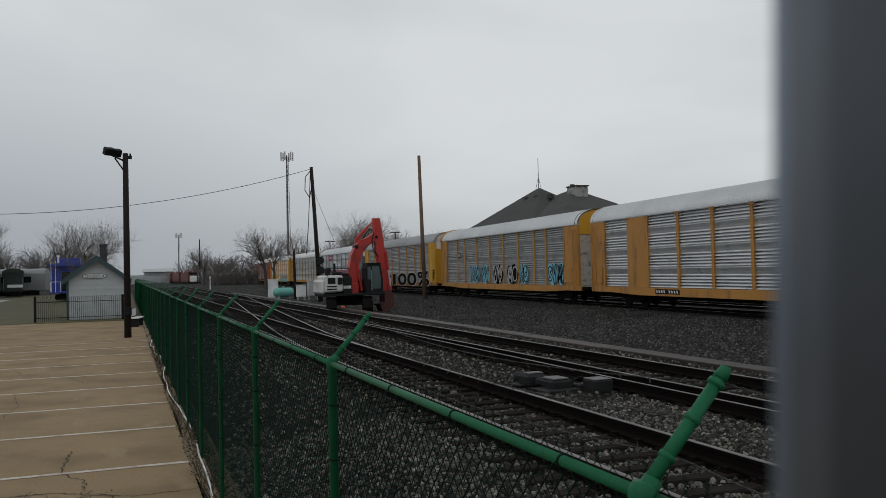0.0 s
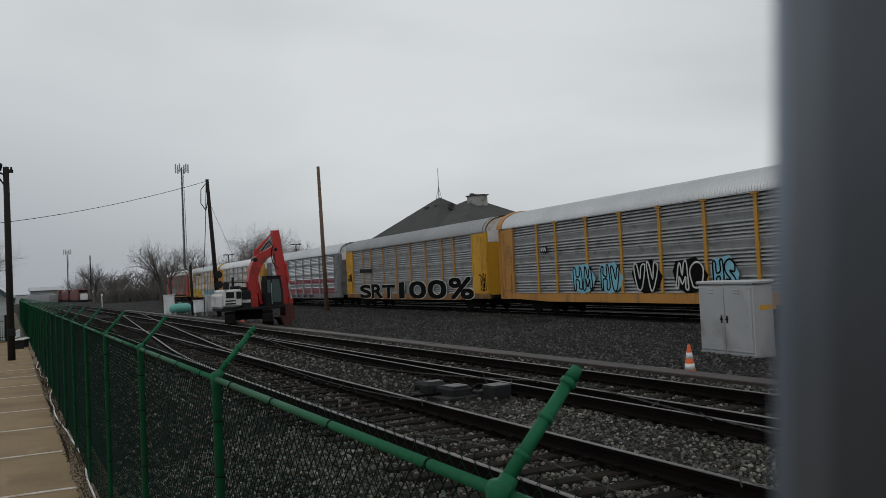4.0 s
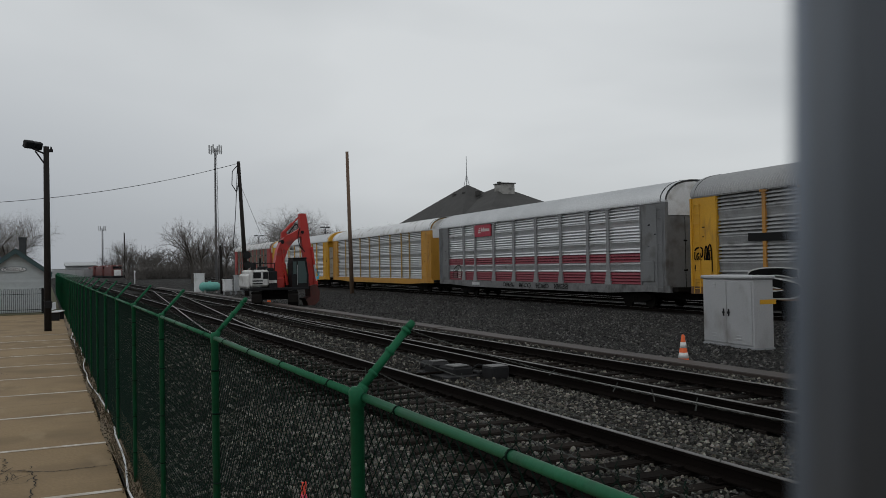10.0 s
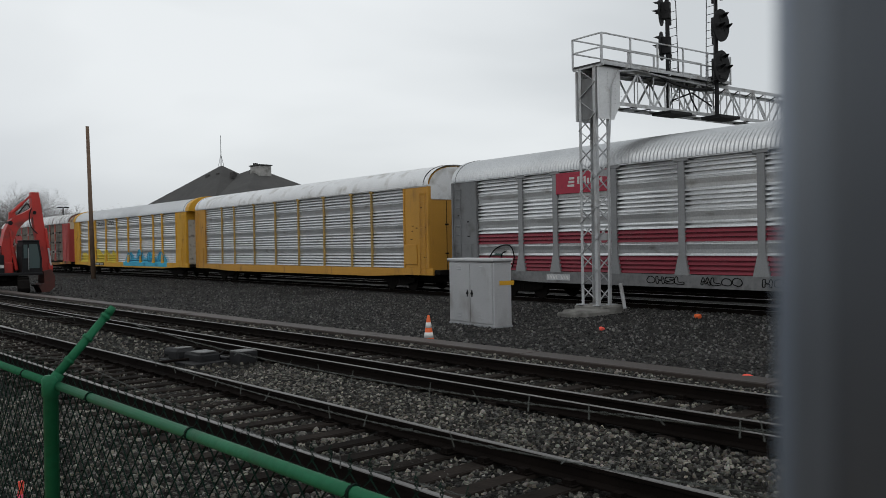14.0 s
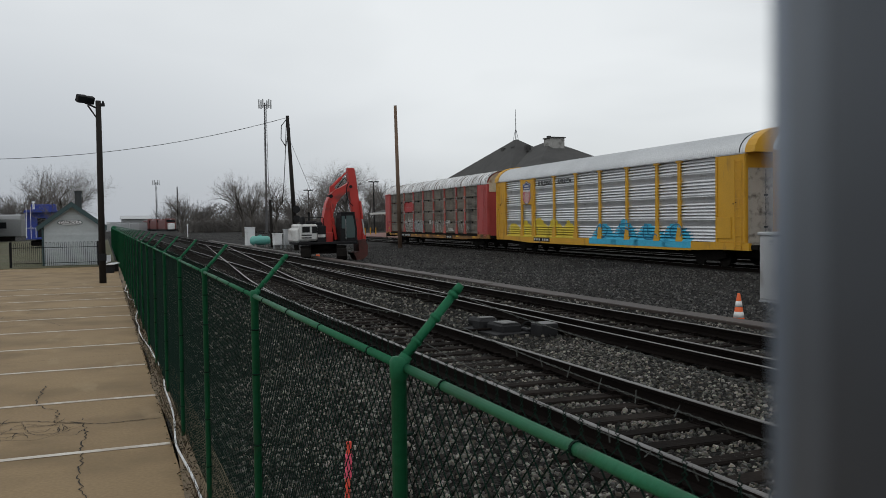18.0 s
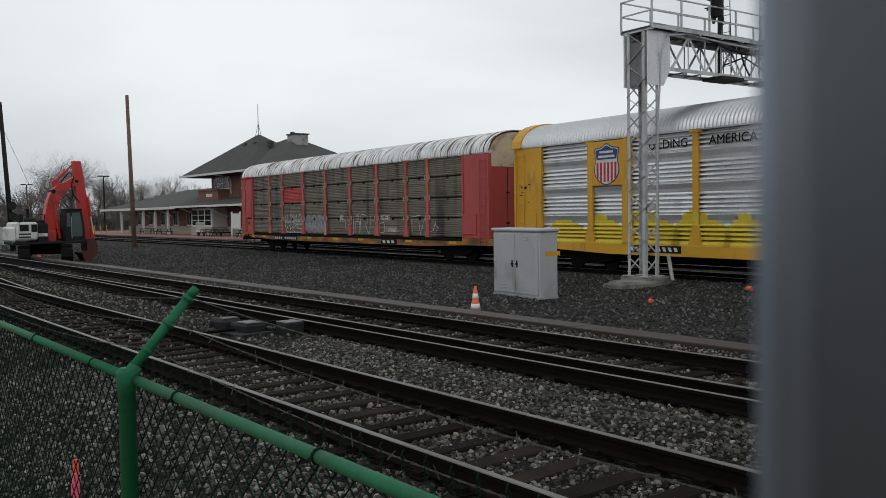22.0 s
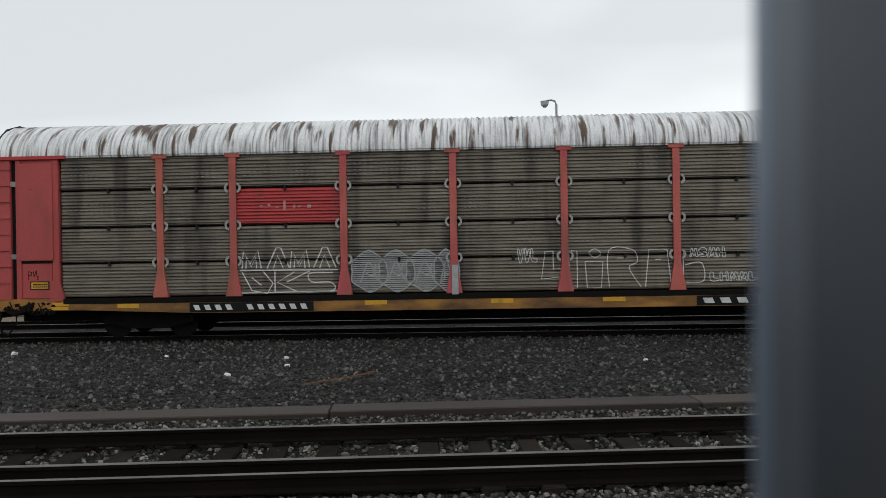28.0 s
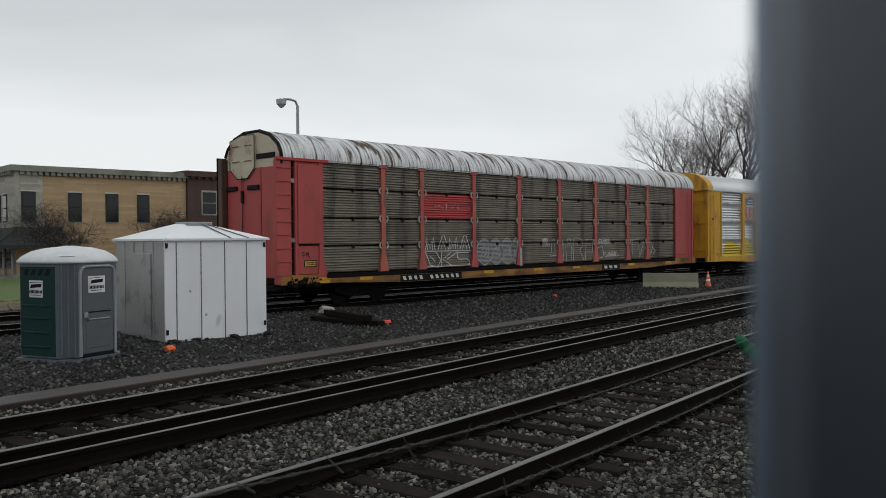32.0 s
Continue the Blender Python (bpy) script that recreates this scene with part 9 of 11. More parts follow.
for k, (x, y, mat) in enumerate([(15.6, 300, M_LORANGE), (18.6, 262, M_LORANGE), (17.1, 281, M_LORANGE)]):
    l2 = thing("diesel_locomotive", pose(x, y, -0.8, 0, 0, 4), "distant dull red diesel locomotive standing on the line", "locomotive", "far locomotives")
    part("hood", Shape().box(-1.3, 1.3, 4.5, 19, 1.4, 4.2, 0.1), mat, l2)
    part("cab", Shape().box(-1.5, 1.5, 1.8, 4.5, 1.4, 4.6, 0.15), mat, l2)
    part("nose", Shape().box(-0.9, 0.9, 0, 1.8, 1.4, 3.2, 0.15), M_WHITE if k == 1 else mat, l2)
    part("windscreen", Shape().box(-1.2, 1.2, 1.76, 1.81, 3.5, 4.2), M_GLASS, l2)
    part("frame", Shape().box(-1.5, 1.5, -0.3, 19.5, 1.0, 1.4), M_DARK, l2)
    part("truck", Shape().box(-1.2, 1.2, 1.2, 4.8, 0.1, 1.0, 0.1), M_DARK, l2)
    part("truck", Shape().box(-1.2, 1.2, 14.5, 18, 0.1, 1.0, 0.1), M_DARK, l2)
    part("headlight", Shape().lathe([(0.12, 1.7), (0.12, 1.78)], 0, 4.35, 8, "y"), M_WHITE, l2)
for k in range(5):
    hp = thing("covered_hopper", pose(3.0 + 3.0 * k, 300 + 2 * k, -1.6, 0, 0, -72), "distant pale covered hopper car", "railcar", "far hopper cars")
    part("body", Shape().box(-1.5, 1.5, -1.9, 1.9, 1.2, 4.4, 0.3), M_PGREY, hp)
    part("roof_rib", Shape().box(-1.5, 1.5, -1.7, 1.7, 4.4, 4.55, 0.05), M_PGREY, hp)
solid("warehouse", Shape().box(8, 21, 420, 440, 0, 4.6).sweep([(418, 4.6), (442, 4.6), (430, 6.2)], 7.5, 21.5, "x"), M_PGREY, "distant pale warehouse at the end of the line", "building")
fs = thing("dwarf_signal", pose(13.2, 150, 0), "distant slim white trackside post", "post")
part("post", Shape().tube((0, 0, 0), (0, 0, 2.0), 0.07, 0.07, 8), M_WHITE, fs)
part("cap", Shape().box(-0.12, 0.12, -0.1, 0.1, 1.9, 2.2, 0.02), M_WHITE, fs)

# ---- railway station across the line ----
M_BRICK = material("red_station_brick", (0.19, 0.085, 0.06), (0.13, 0.065, 0.05), 0.85, scale=2, fine=18, bump=0.3, dirt=(0.09, 0.05, 0.04), dirt_amount=0.25)
M_SBASE = material("pale_stone_base", (0.36, 0.33, 0.28), (0.29, 0.27, 0.23), 0.85, bump=0.3)
M_STRIMW = material("station_white_trim", (0.60, 0.60, 0.58), (0.52, 0.52, 0.50), 0.6, bump=0.05)
M_SROOF = material("grey_brown_shingles", (0.058, 0.056, 0.054), (0.044, 0.043, 0.042), 0.85, scale=1.0, fine=10, bump=0.4, dirt=(0.038, 0.036, 0.035), dirt_amount=0.3, dirt_scale=(0.3, 0.3, 0.3))
M_PLAT = material("red_brick_platform", (0.26, 0.13, 0.105), (0.20, 0.105, 0.085), 0.7, scale=0.6, fine=14, bump=0.2)
structure("platform", Shape().box(36.4, 64, 60, 150, -0.15, 0.16), M_PLAT, "brick-paved station platform")
st = thing("station_building", pose(0, 0, 0.16), "two-storey red brick railway station with hipped shingle roofs", "building")
part("ground_storey", Shape().box(43.6, 58, 72, 130, 0, 3.4), M_BRICK, st, "brick ground storey")
part("stone_base", Shape().box(43.45, 58.1, 71.9, 130.1, 0, 1.0), M_SBASE, st, "pale stone base course")
part("upper_storey", Shape().box(44.3, 53, 81.5, 101.5, 4.4, 7.2), M_BRICK, st, "brick upper storey")
part("balcony_bay", Shape().box(42.9, 44.4, 96.5, 102.3, 3.9, 5.4).box(42.8, 44.4, 96.4, 102.4, 5.35, 5.5), M_BRICK, st)
part("name_plate", Shape().box(42.86, 42.9, 98.2, 99.9, 4.6, 4.95), M_STRIMW, st, "white name plate, illegible")


def hip(x0, x1, y0, y1, z, rx, ry0, ry1, rz):
    s = Shape()
    s.v = [(x0, y0, z), (x1, y0, z), (x1, y1, z), (x0, y1, z), (x0, y0, z - 0.18), (x1, y0, z - 0.18), (x1, y1, z - 0.18), (x0, y1, z - 0.18), (rx, ry0, rz), (rx, ry1, rz)]
    s.f = [(7, 6, 5, 4), (0, 4, 5, 1), (1, 5, 6, 2), (2, 6, 7, 3), (3, 7, 4, 0), (0, 1, 8), (1, 2, 9, 8), (2, 3, 9), (3, 0, 8, 9)]
    return s


part("upper_roof", hip(42.2, 54.5, 79.5, 106.4, 7.35, 49.6, 89.8, 91.0, 11.4), M_SROOF, st, "grey-brown hipped roof")
part("wing_roof", hip(40.6, 60, 100, 134, 3.45, 50, 108, 124, 6.2), M_SROOF, st, "lower hipped roof of the wing")
part("canopy_roof", Shape().add([(40.0, 68, 3.5), (40.0, 104, 3.5), (44.4, 104, 4.5), (44.4, 68, 4.5), (40.0, 68, 3.35), (40.0, 104, 3.35), (44.4, 104, 4.3), (44.4, 68, 4.3)], [(0, 1, 2, 3), (7, 6, 5, 4), (0, 4, 5, 1), (1, 5, 6, 2), (2, 6, 7, 3), (3, 7, 4, 0)]), M_SROOF, st, "sloping platform canopy")
part("eave_trim", Shape().box(42.1, 42.25, 79.4, 106.4, 7.16, 7.4).box(42.1, 54.6, 106.3, 106.45, 7.16, 7.4), M_STRIMW, st, "white eave gutter")
part("eave_trim", Shape().box(39.9, 40.05, 68, 104.2, 3.33, 3.55), M_STRIMW, st)
part("eave_trim", Shape().box(40.5, 40.65, 104, 134, 3.2, 3.5), M_STRIMW, st)
part("upper_roof", hip(42.3, 53, 86, 106.3, 7.38, 47.6, 94.6, 95.4, 12.0), M_SROOF, st, "steeper front hip of the roof")
ch_ = part("chimney", Shape().box(48.3, 49.9, 87.0, 89.1, 9.5, 11.5, 0.05), M_CONCRETE, st, "broad pale chimney")
part("chimney_cap", Shape().box(48.2, 50.0, 86.9, 89.2, 11.5, 11.62).box(48.4, 48.8, 88.2, 88.6, 11.6, 11.85), M_SROOF, ch_, "thin dark cap")
part("antenna", Shape().tube((47.6, 95, 11.9), (47.6, 95, 15.7), 0.06, 0.03, 6).tube((47.2, 95, 11.8), (47.6, 95, 13.4), 0.03, 0.03, 4).tube((48.0, 95, 11.8), (47.6, 95, 13.4), 0.03, 0.03, 4), M_GREY, st, "slim roof antenna")
for x, y in ((46.2, 95.6), (46.4, 93.2), (47.2, 91.2)):
    part("roof_vent", Shape().box(x - 0.25, x + 0.3, y - 0.3, y + 0.3, 10.4, 10.95), M_SROOF, st)
for y0, n in ((82.6, 3), (86.0, 4), (90.2, 5), (96.6, 7)):
    for k in range(n):
        y = y0 + 0.62 * k
        w = part("window", Shape().box(44.2, 44.32, y - 0.29, y + 0.29, 5.45, 7.0), M_STRIMW, st)
        part("pane", Shape().box(44.17, 44.21, y - 0.19, y + 0.19, 5.6, 6.2), M_GLASS, w)
        part("pane", Shape().box(44.17, 44.21, y - 0.19, y + 0.19, 6.28, 6.88), M_GLASS, w)
for y in (81.9, 89.2, 95.6):
    part("downspout", Shape().pipe([(42.3, y, 7.1), (43.6, y, 6.9), (44.15, y, 6.5), (44.15, y, 4.9)], 0.07, 6), M_STRIMW, st, "white downspout")
for i in range(12):
    y = 74.5 + i * 4.6
    if 92 < y < 97:
        continue
    w = part("window", Shape().box(43.4, 43.62, y - 0.8, y + 0.8, 1.05, 3.0), M_STRIMW, st)
    part("pane", Shape().box(43.37, 43.41, y - 0.65, y - 0.06, 1.2, 2.85), M_GLASS, w)
    part("pane", Shape().box(43.37, 43.41, y + 0.06, y + 0.65, 1.2, 2.85), M_GLASS, w)
bay = part("bay_window", Shape().box(41.6, 43.6, 95.5, 101.5, 0, 3.3, 0.1), M_STRIMW, st, "white-framed bay window")
for k in range(3):
    for q in range(3):
        for r in range(3):
            part("pane", Shape().box(41.57, 41.62, 95.82 + 1.9 * k + 0.55 * q, 96.3 + 1.9 * k + 0.55 * q, 1.2 + 0.62 * r, 1.74 + 0.62 * r), M_GLASS, bay)
part("bay_base", Shape().box(41.5, 43.6, 95.4, 101.6, 0, 1.0), M_SBASE, bay)
for i in range(8):
    y = 70 + i * 8.4
    part("bracket", Shape().tube((43.5, y, 2.2), (40.9, y, 3.4), 0.09, 0.09, 6), M_STRIMW, st)
for y in (108, 112.5, 117, 121.5, 126):
    part("post", Shape().box(41.0, 41.25, y - 0.15, y + 0.15, 0, 3.3), M_STRIMW, st)
sb = thing("notice_board", pose(39.5, 84.5, 0.16), "white notice board on posts on the platform", "notice board")
part("board", Shape().box(-0.05, 0.05, -1.1, 1.1, 0.9, 2.5), M_STRIMW, sb)
for y in (-1.0, 1.0):
    part("post", Shape().box(-0.07, 0.07, y - 0.07, y + 0.07, 0, 2.7), M_STRIMW, sb)
for i, y in enumerate((79, 82.6, 89, 92.5, 106, 112)):
    b = thing("picnic_table", pose(39.8, y, 0.16, 0, 0, 10 * i), "dark wooden picnic table on the platform", "picnic table", "picnic tables")
    part("tabletop", Shape().box(-0.4, 0.4, -0.95, 0.95, 0.7, 0.76), M_POLE, b)
    for sx in (-0.7, 0.7):
        part("bench_board", Shape().box(sx - 0.14, sx + 0.14, -0.95, 0.95, 0.42, 0.47), M_POLE, b)
    for yy in (-0.7, 0.7):
        part("leg_frame", Shape().tube((-0.75, yy, 0), (-0.3, yy, 0.7), 0.05, 0.05, 6).tube((0.75, yy, 0), (0.3, yy, 0.7), 0.05, 0.05, 6).tube((-0.8, yy, 0.4), (0.8, yy, 0.4), 0.04, 0.04, 6), M_DARK, b)
cg = thing("cart", pose(40.2, 94.2, 0.16), "pale wooden baggage cart with slatted sides on the platform", "cart")
part("bed", Shape().box(-0.6, 0.6, -1.2, 1.2, 0.45, 0.55), M_STRIMW, cg)
for k in range(9):
    part("slat", Shape().box(-0.62, -0.56, -1.2 + 0.29 * k, -1.12 + 0.29 * k, 0.5, 1.5), M_STRIMW, cg)
part("top_rail", Shape().box(-0.63, -0.55, -1.22, 1.22, 1.45, 1.55), M_STRIMW, cg)
for sy in (-0.8, 0.8):
    part("wheel", Shape().lathe([(0.05, -0.55), (0.3, -0.55), (0.3, -0.47), (0.05, -0.47)], sy, 0.3, 14, "x"), M_DARK, cg)
for i in range(5):
    solid("bollard", Shape().tube((0, 0, 0), (0, 0, 1.1), 0.11, 0.11, 8).lathe([(0.11, 1.1), (0.05, 1.17)], 0, 0, 8), M_YEL, "yellow steel bollard at the platform's end", "bollard", "bollards", m=pose(37.5 + 0.9 * i, 133, 0.1))
for x, y, h in ((32.0, -29.9, 9.4), (53.1, -9.8, 11.6)):
    sl2 = thing("street_lamp", pose(x, y, 0, 0, 0, -35), "slim grey street lamp with a curved arm", "street lamp", "street lamps")
    part("pole", Shape().tube((0, 0, 0), (0, 0, h - 0.3), 0.12, 0.07, 10), M_GREY, sl2, smooth=True)
    part("arm", Shape().pipe([(0, 0, h - 0.35), (0, 0.1, h - 0.08), (0, 0.35, h), (0, 0.7, h)], 0.055, 8), M_GREY, sl2)
    part("lamp_head", Shape().lathe([(0.08, h + 0.02), (0.26, h - 0.02), (0.24, h - 0.25), (0.08, h - 0.42)], 0, 0.8, 12), M_PGREY, sl2, "round glass lamp head")


for x, y, h in ((46.1, 150, 9.5), (38.5, 170, 8.7)):
    yl = thing("yard_lamp", pose(x, y, 0, 0, 0, 10), "tall dark lamp post with flat lamp heads", "street lamp", "yard lamps")
    part("pole", Shape().tube((0, 0, 0), (0, 0, h), 0.14, 0.1, 8), M_DARK, yl)
    for d in (-1, 1):
        part("lamp_head", Shape().box(min(0.2 * d, 1.0 * d), max(0.2 * d, 1.0 * d), -0.2, 0.2, h - 0.12, h + 0.08, 0.03), M_DARK, yl)

# ---- the town beyond the line ----
M_LAWN = material("damp_lawn", (0.072, 0.122, 0.022), (0.115, 0.125, 0.04), 0.9, scale=0.35, fine=6, bump=0.8, bump_size=0.06, dirt=(0.12, 0.10, 0.05), dirt_amount=0.15, dirt_scale=(0.3, 0.3, 0.3))
structure("lawn", Shape().box(33.5, 57.5, -80, -4.2, -0.1, 0.05), M_LAWN, "winter lawn between the line and the street")
M_DRY = material("dry_bank_grass", (0.15, 0.112, 0.064), (0.065, 0.052, 0.03), 0.9, scale=0.7, fine=9, bump=0.9, bump_size=0.08, dirt=(0.06, 0.075, 0.025), dirt_amount=0.25, dirt_scale=(0.5, 0.5, 0.5))
bank = Shape()
for i in range(58):
    y = -80 + 2 * i
    bank.v += [(29.2 + 0.5 * math.sin(i * 1.3), y, 0.03), (31.4 + 0.3 * math.sin(i * 2.1), y, 0.085 + 0.02 * math.sin(i * 1.9)), (34.2 + 0.6 * math.sin(i * 0.9), y, 0.09), (34.3 + 0.6 * math.sin(i * 0.9), y, -0.2)]
for i in range(57):
    bank.f += [(4 * i + k, 4 * i + k + 1, 4 * i + k + 5, 4 * i + k + 4) for k in range(3)]
structure("verge", bank, M_DRY, "bank of dry brown grass beyond the line")


def blades(count, x0, x1, y0, y1, h0, h1, tones, label, seed, z=0.04):
    rnd = random.Random(seed)
    sh = Shape()
    for i in range(count):
        x, y, h, a = rnd.uniform(x0, x1), rnd.uniform(y0, y1), rnd.uniform(h0, h1), rnd.uniform(0, 6.28)
        for k in range(3):
            b, l = a + 2.1 * k, rnd.uniform(0.3, 0.9) * h
            sh.add([(x + 0.045 * math.cos(b + 1.57), y + 0.03 * math.sin(b + 1.57), z), (x - 0.03 * math.cos(b + 1.57), y - 0.03 * math.sin(b + 1.57), z), (x + l * math.cos(b), y + l * math.sin(b), z + h)], [(0, 1, 2)])
    me = bpy.data.meshes.new("grass")
    me.from_pydata(sh.v, [], sh.f)
    me.materials.append(island_material("grass_tones", tones, 0.9))
    return tagged(new("grass", me), label, "grass", "", "stuff")


blades(4000, 29.8, 35, -42, 14, 0.02, 0.06, [(0.36, 0.26, 0.13), (0.22, 0.165, 0.09), (0.2, 0.2, 0.07), (0.46, 0.36, 0.21)], "dry brown grass on the bank", 62, 0.06)
structure("road", Shape().box(57.5, 300, -60, 30, -0.1, 0.03), M_ASPHALT, "wet grey street leading away between shops")
structure("pavement", Shape().box(57.5, 60.5, -80, -29.5, -0.1, 0.14), M_CONCRETE, "concrete pavement along the corner building")
structure("kerb", Shape().box(57.3, 57.5, -80, -4.0, -0.1, 0.16), M_CONCRETE, "concrete kerb round the lawn")
apron = structure("parking_place", Shape().box(35.5, 57.5, -4.0, 34, -0.1, 0.034), M_ASPHALT, "wet grey parking place with worn white lines")
for k in range(11):
    part("bay_line", Shape().box(44.5, 49.5, -1.0 + 2.8 * k, -0.88 + 2.8 * k, 0.038, 0.041), M_LINE, apron, "worn white parking bay line")
M_YBRICK = material("buff_brick", (0.42, 0.29, 0.17), (0.36, 0.245, 0.145), 0.85, scale=1.2, fine=12, bump=0.2, dirt=(0.27, 0.17, 0.10), dirt_amount=0.35, dirt_scale=(0.4, 0.4, 0.4))
M_DBRICK = material("brown_brick", (0.085, 0.05, 0.045), (0.065, 0.04, 0.036), 0.85, scale=1.2, fine=12, bump=0.2)
M_RBRICK = material("red_brick", (0.26, 0.085, 0.07), (0.20, 0.07, 0.06), 0.85, scale=1.2, fine=12, bump=0.2)
M_GSTONE = material("grey_limestone", (0.38, 0.37, 0.33), (0.31, 0.30, 0.27), 0.85, scale=0.8, fine=12, bump=0.2, dirt=(0.2, 0.19, 0.17), dirt_amount=0.3, dirt_scale=(0.5, 0.5, 0.5))
M_PSTONE = material("pale_painted_brick", (0.52, 0.51, 0.47), (0.44, 0.43, 0.39), 0.8, bump=0.15)
M_CELADON = material("pale_green_grey_paint", (0.36, 0.38, 0.32), (0.29, 0.31, 0.26), 0.8, scale=0.8, fine=12, bump=0.15, dirt=(0.2, 0.2, 0.17), dirt_amount=0.25)
M_OLDBRICK = material("patched_old_brick", (0.37, 0.255, 0.155), (0.27, 0.175, 0.11), 0.85, scale=0.5, fine=12, bump=0.2, dirt=(0.40, 0.34, 0.26), dirt_amount=0.4, dirt_scale=(0.25, 0.25, 0.4))
M_REDPAINT = material("red_painted_brick", (0.37, 0.10, 0.08), (0.30, 0.085, 0.07), 0.85, scale=0.3, fine=8, bump=0.1)
M_SOOT = material("soot_grey_brick", (0.13, 0.11, 0.10), (0.10, 0.085, 0.078), 0.85, scale=0.3, fine=8, bump=0.1, dirt=(0.2, 0.17, 0.15), dirt_amount=0.3, dirt_scale=(0.2, 0.2, 0.4))
M_MAILB = material("board_blue", (0.03, 0.08, 0.30), None, 0.5, bump=0)
M_SIGNR = material("sign_red", (0.5, 0.02, 0.03), None, 0.5, bump=0)
M_AWN = material("dark_awning", (0.03, 0.035, 0.035), None, 0.8, bump=0.1)


def facade(name, m, w, d, h, mat, label, floors, cols, win=(1.0, 1.7), sill_z=1.3, shop=True, cornice=0.5, trim=None, win_mat=None, side=0, group="downtown buildings", side_mat=None, arch=False):
    """A building whose front lies along local x at y = 0, looking to -y; side: columns of windows on its left side."""
    trim = trim or M_GSTONE
    b = thing(name, m, label, "building", group)
    part("wall", Shape().box(0, w, 0.0, d, 0, h), mat, b)
    part("roof", Shape().box(0.2, w - 0.2, 0.2, d - 0.2, h - 0.05, h + 0.02), M_SHING, b)
    co = part("cornice", Shape().box(-0.15, w + 0.15, -0.3, 0.05, h - cornice, h + 0.12).box(-0.3, 0.05, -0.3, d, h - cornice, h + 0.12), trim, b)
    n = int(w / 0.6)
    s = Shape()
    for i in range(n):
        s.box((i + 0.3) * w / n, (i + 0.7) * w / n, -0.26, 0.0, h - cornice - 0.16, h - cornice)
    tagged(part("dentil_row", s, trim, co), "row of small blocks under the cornice", "", "", "stuff")
    fh = (h - cornice - 0.3) / floors
    for f in range(floors):
        if f == 0 and shop:
            sg = part("shop_front", Shape().box(0.3, w - 0.3, -0.06, 0.02, 0.3, fh * 0.72), M_GLASS, b, "dark shop window")
            for i in range(cols + 1):
                x = 0.25 + i * (w - 0.5) / cols
                part("pilaster", Shape().box(x - 0.14, x + 0.14, -0.12, 0.02, 0, fh * 0.85), trim, sg)
            part("shop_sign", Shape().box(0.1, w - 0.1, -0.16, 0.02, fh * 0.76, fh * 0.97), trim, b)
            continue
        for i in range(cols):
            x = (i + 0.5) * w / cols
            z = f * fh + (fh - win[1]) * 0.5
            wd = part("window", Shape().box(x - win[0] / 2 - 0.1, x + win[0] / 2 + 0.1, -0.06, 0.02, z - 0.12, z + win[1] + 0.15), win_mat or trim, b)
            part("pane", Shape().box(x - win[0] / 2, x + win[0] / 2, -0.08, -0.03, z, z + win[1] * 0.48), M_GLASS, wd)
            part("pane", Shape().box(x - win[0] / 2, x + win[0] / 2, -0.08, -0.03, z + win[1] * 0.52, z + win[1]), M_GLASS, wd)
    for f in range(1 if shop else 0, floors):
        for i in range(side):
            y = (i + 0.5) * d / side
            z = f * fh + (fh - win[1]) * 0.5
            wd = part("window", Shape().box(-0.06, 0.02, y - win[0] / 2 - 0.08, y + win[0] / 2 + 0.08, z - 0.12, z + win[1] + 0.12), win_mat or trim, b)
            part("pane", Shape().box(-0.08, -0.03, y - win[0] / 2, y + win[0] / 2, z, z + win[1]), M_GLASS, wd)
    return b


A0 = -9.55


def row(s, off=0.0):
    return pose(62 + 0.986 * s - 0.166 * off, -30.4 - 0.166 * s + 0.986 * off, 0, 0, 0, A0 + 180)


def along_row(s, w, *a, **k):
    """A front on the street's far side, from s metres up the street."""
    return facade(a[0], row(s + w), w, *a[1:], **k)


def sash(b, x0, x1, y, z0, z1, frame_mat, across=False, panes=2):
    """A window with a frame, a sill and its panes, on the front at y or, across, on the side at x = y."""
    def bx(a0, a1, d0, d1, c0, c1):
        return Shape().box(y + d0, y + d1, a0, a1, c0, c1) if across else Shape().box(a0, a1, y + d0, y + d1, c0, c1)
    k = 1 if across else -1
    lo, hi = (0.0, 0.05) if across else (-0.05, 0.0)
    w = part("window", bx(x0 - 0.08, x1 + 0.08, lo, hi, z0 - 0.08, z1 + 0.1), frame_mat, b)
    for i in range(panes):
        c0, c1 = z0 + (z1 - z0) * i / panes + 0.03, z0 + (z1 - z0) * (i + 1) / panes - 0.03
        part("pane", bx(x0, x1, lo + k * 0.03, hi + k * 0.03, c0, c1), M_GLASS, w)
    part("sill", bx(x0 - 0.1, x1 + 0.1, lo + k * 0.06, hi + k * 0.06, z0 - 0.12, z0 - 0.06), M_GSTONE, w)
    part("lintel", bx(x0 - 0.12, x1 + 0.12, lo + k * 0.03, hi + k * 0.03, z1 + 0.1, z1 + 0.2), M_PSTONE, w)
    return w


# corner building: stone front to the street, buff side over the line
M_CORN = material("weathered_cornice_stone", (0.27, 0.255, 0.22), (0.20, 0.19, 0.165), 0.85, scale=0.8, fine=12, bump=0.2, dirt=(0.12, 0.11, 0.095), dirt_amount=0.4, dirt_scale=(0.6, 0.6, 0.6))
cor = thing("corner_building", row(17.5), "two-storey corner building with a grey stone front and buff brick side", "building", "downtown buildings")
CW = 17.5
part("wall", Shape().box(0.1, CW - 0.06, 0.06, 13.15, 0, 7.55), M_YBRICK, cor, "buff brick walls")
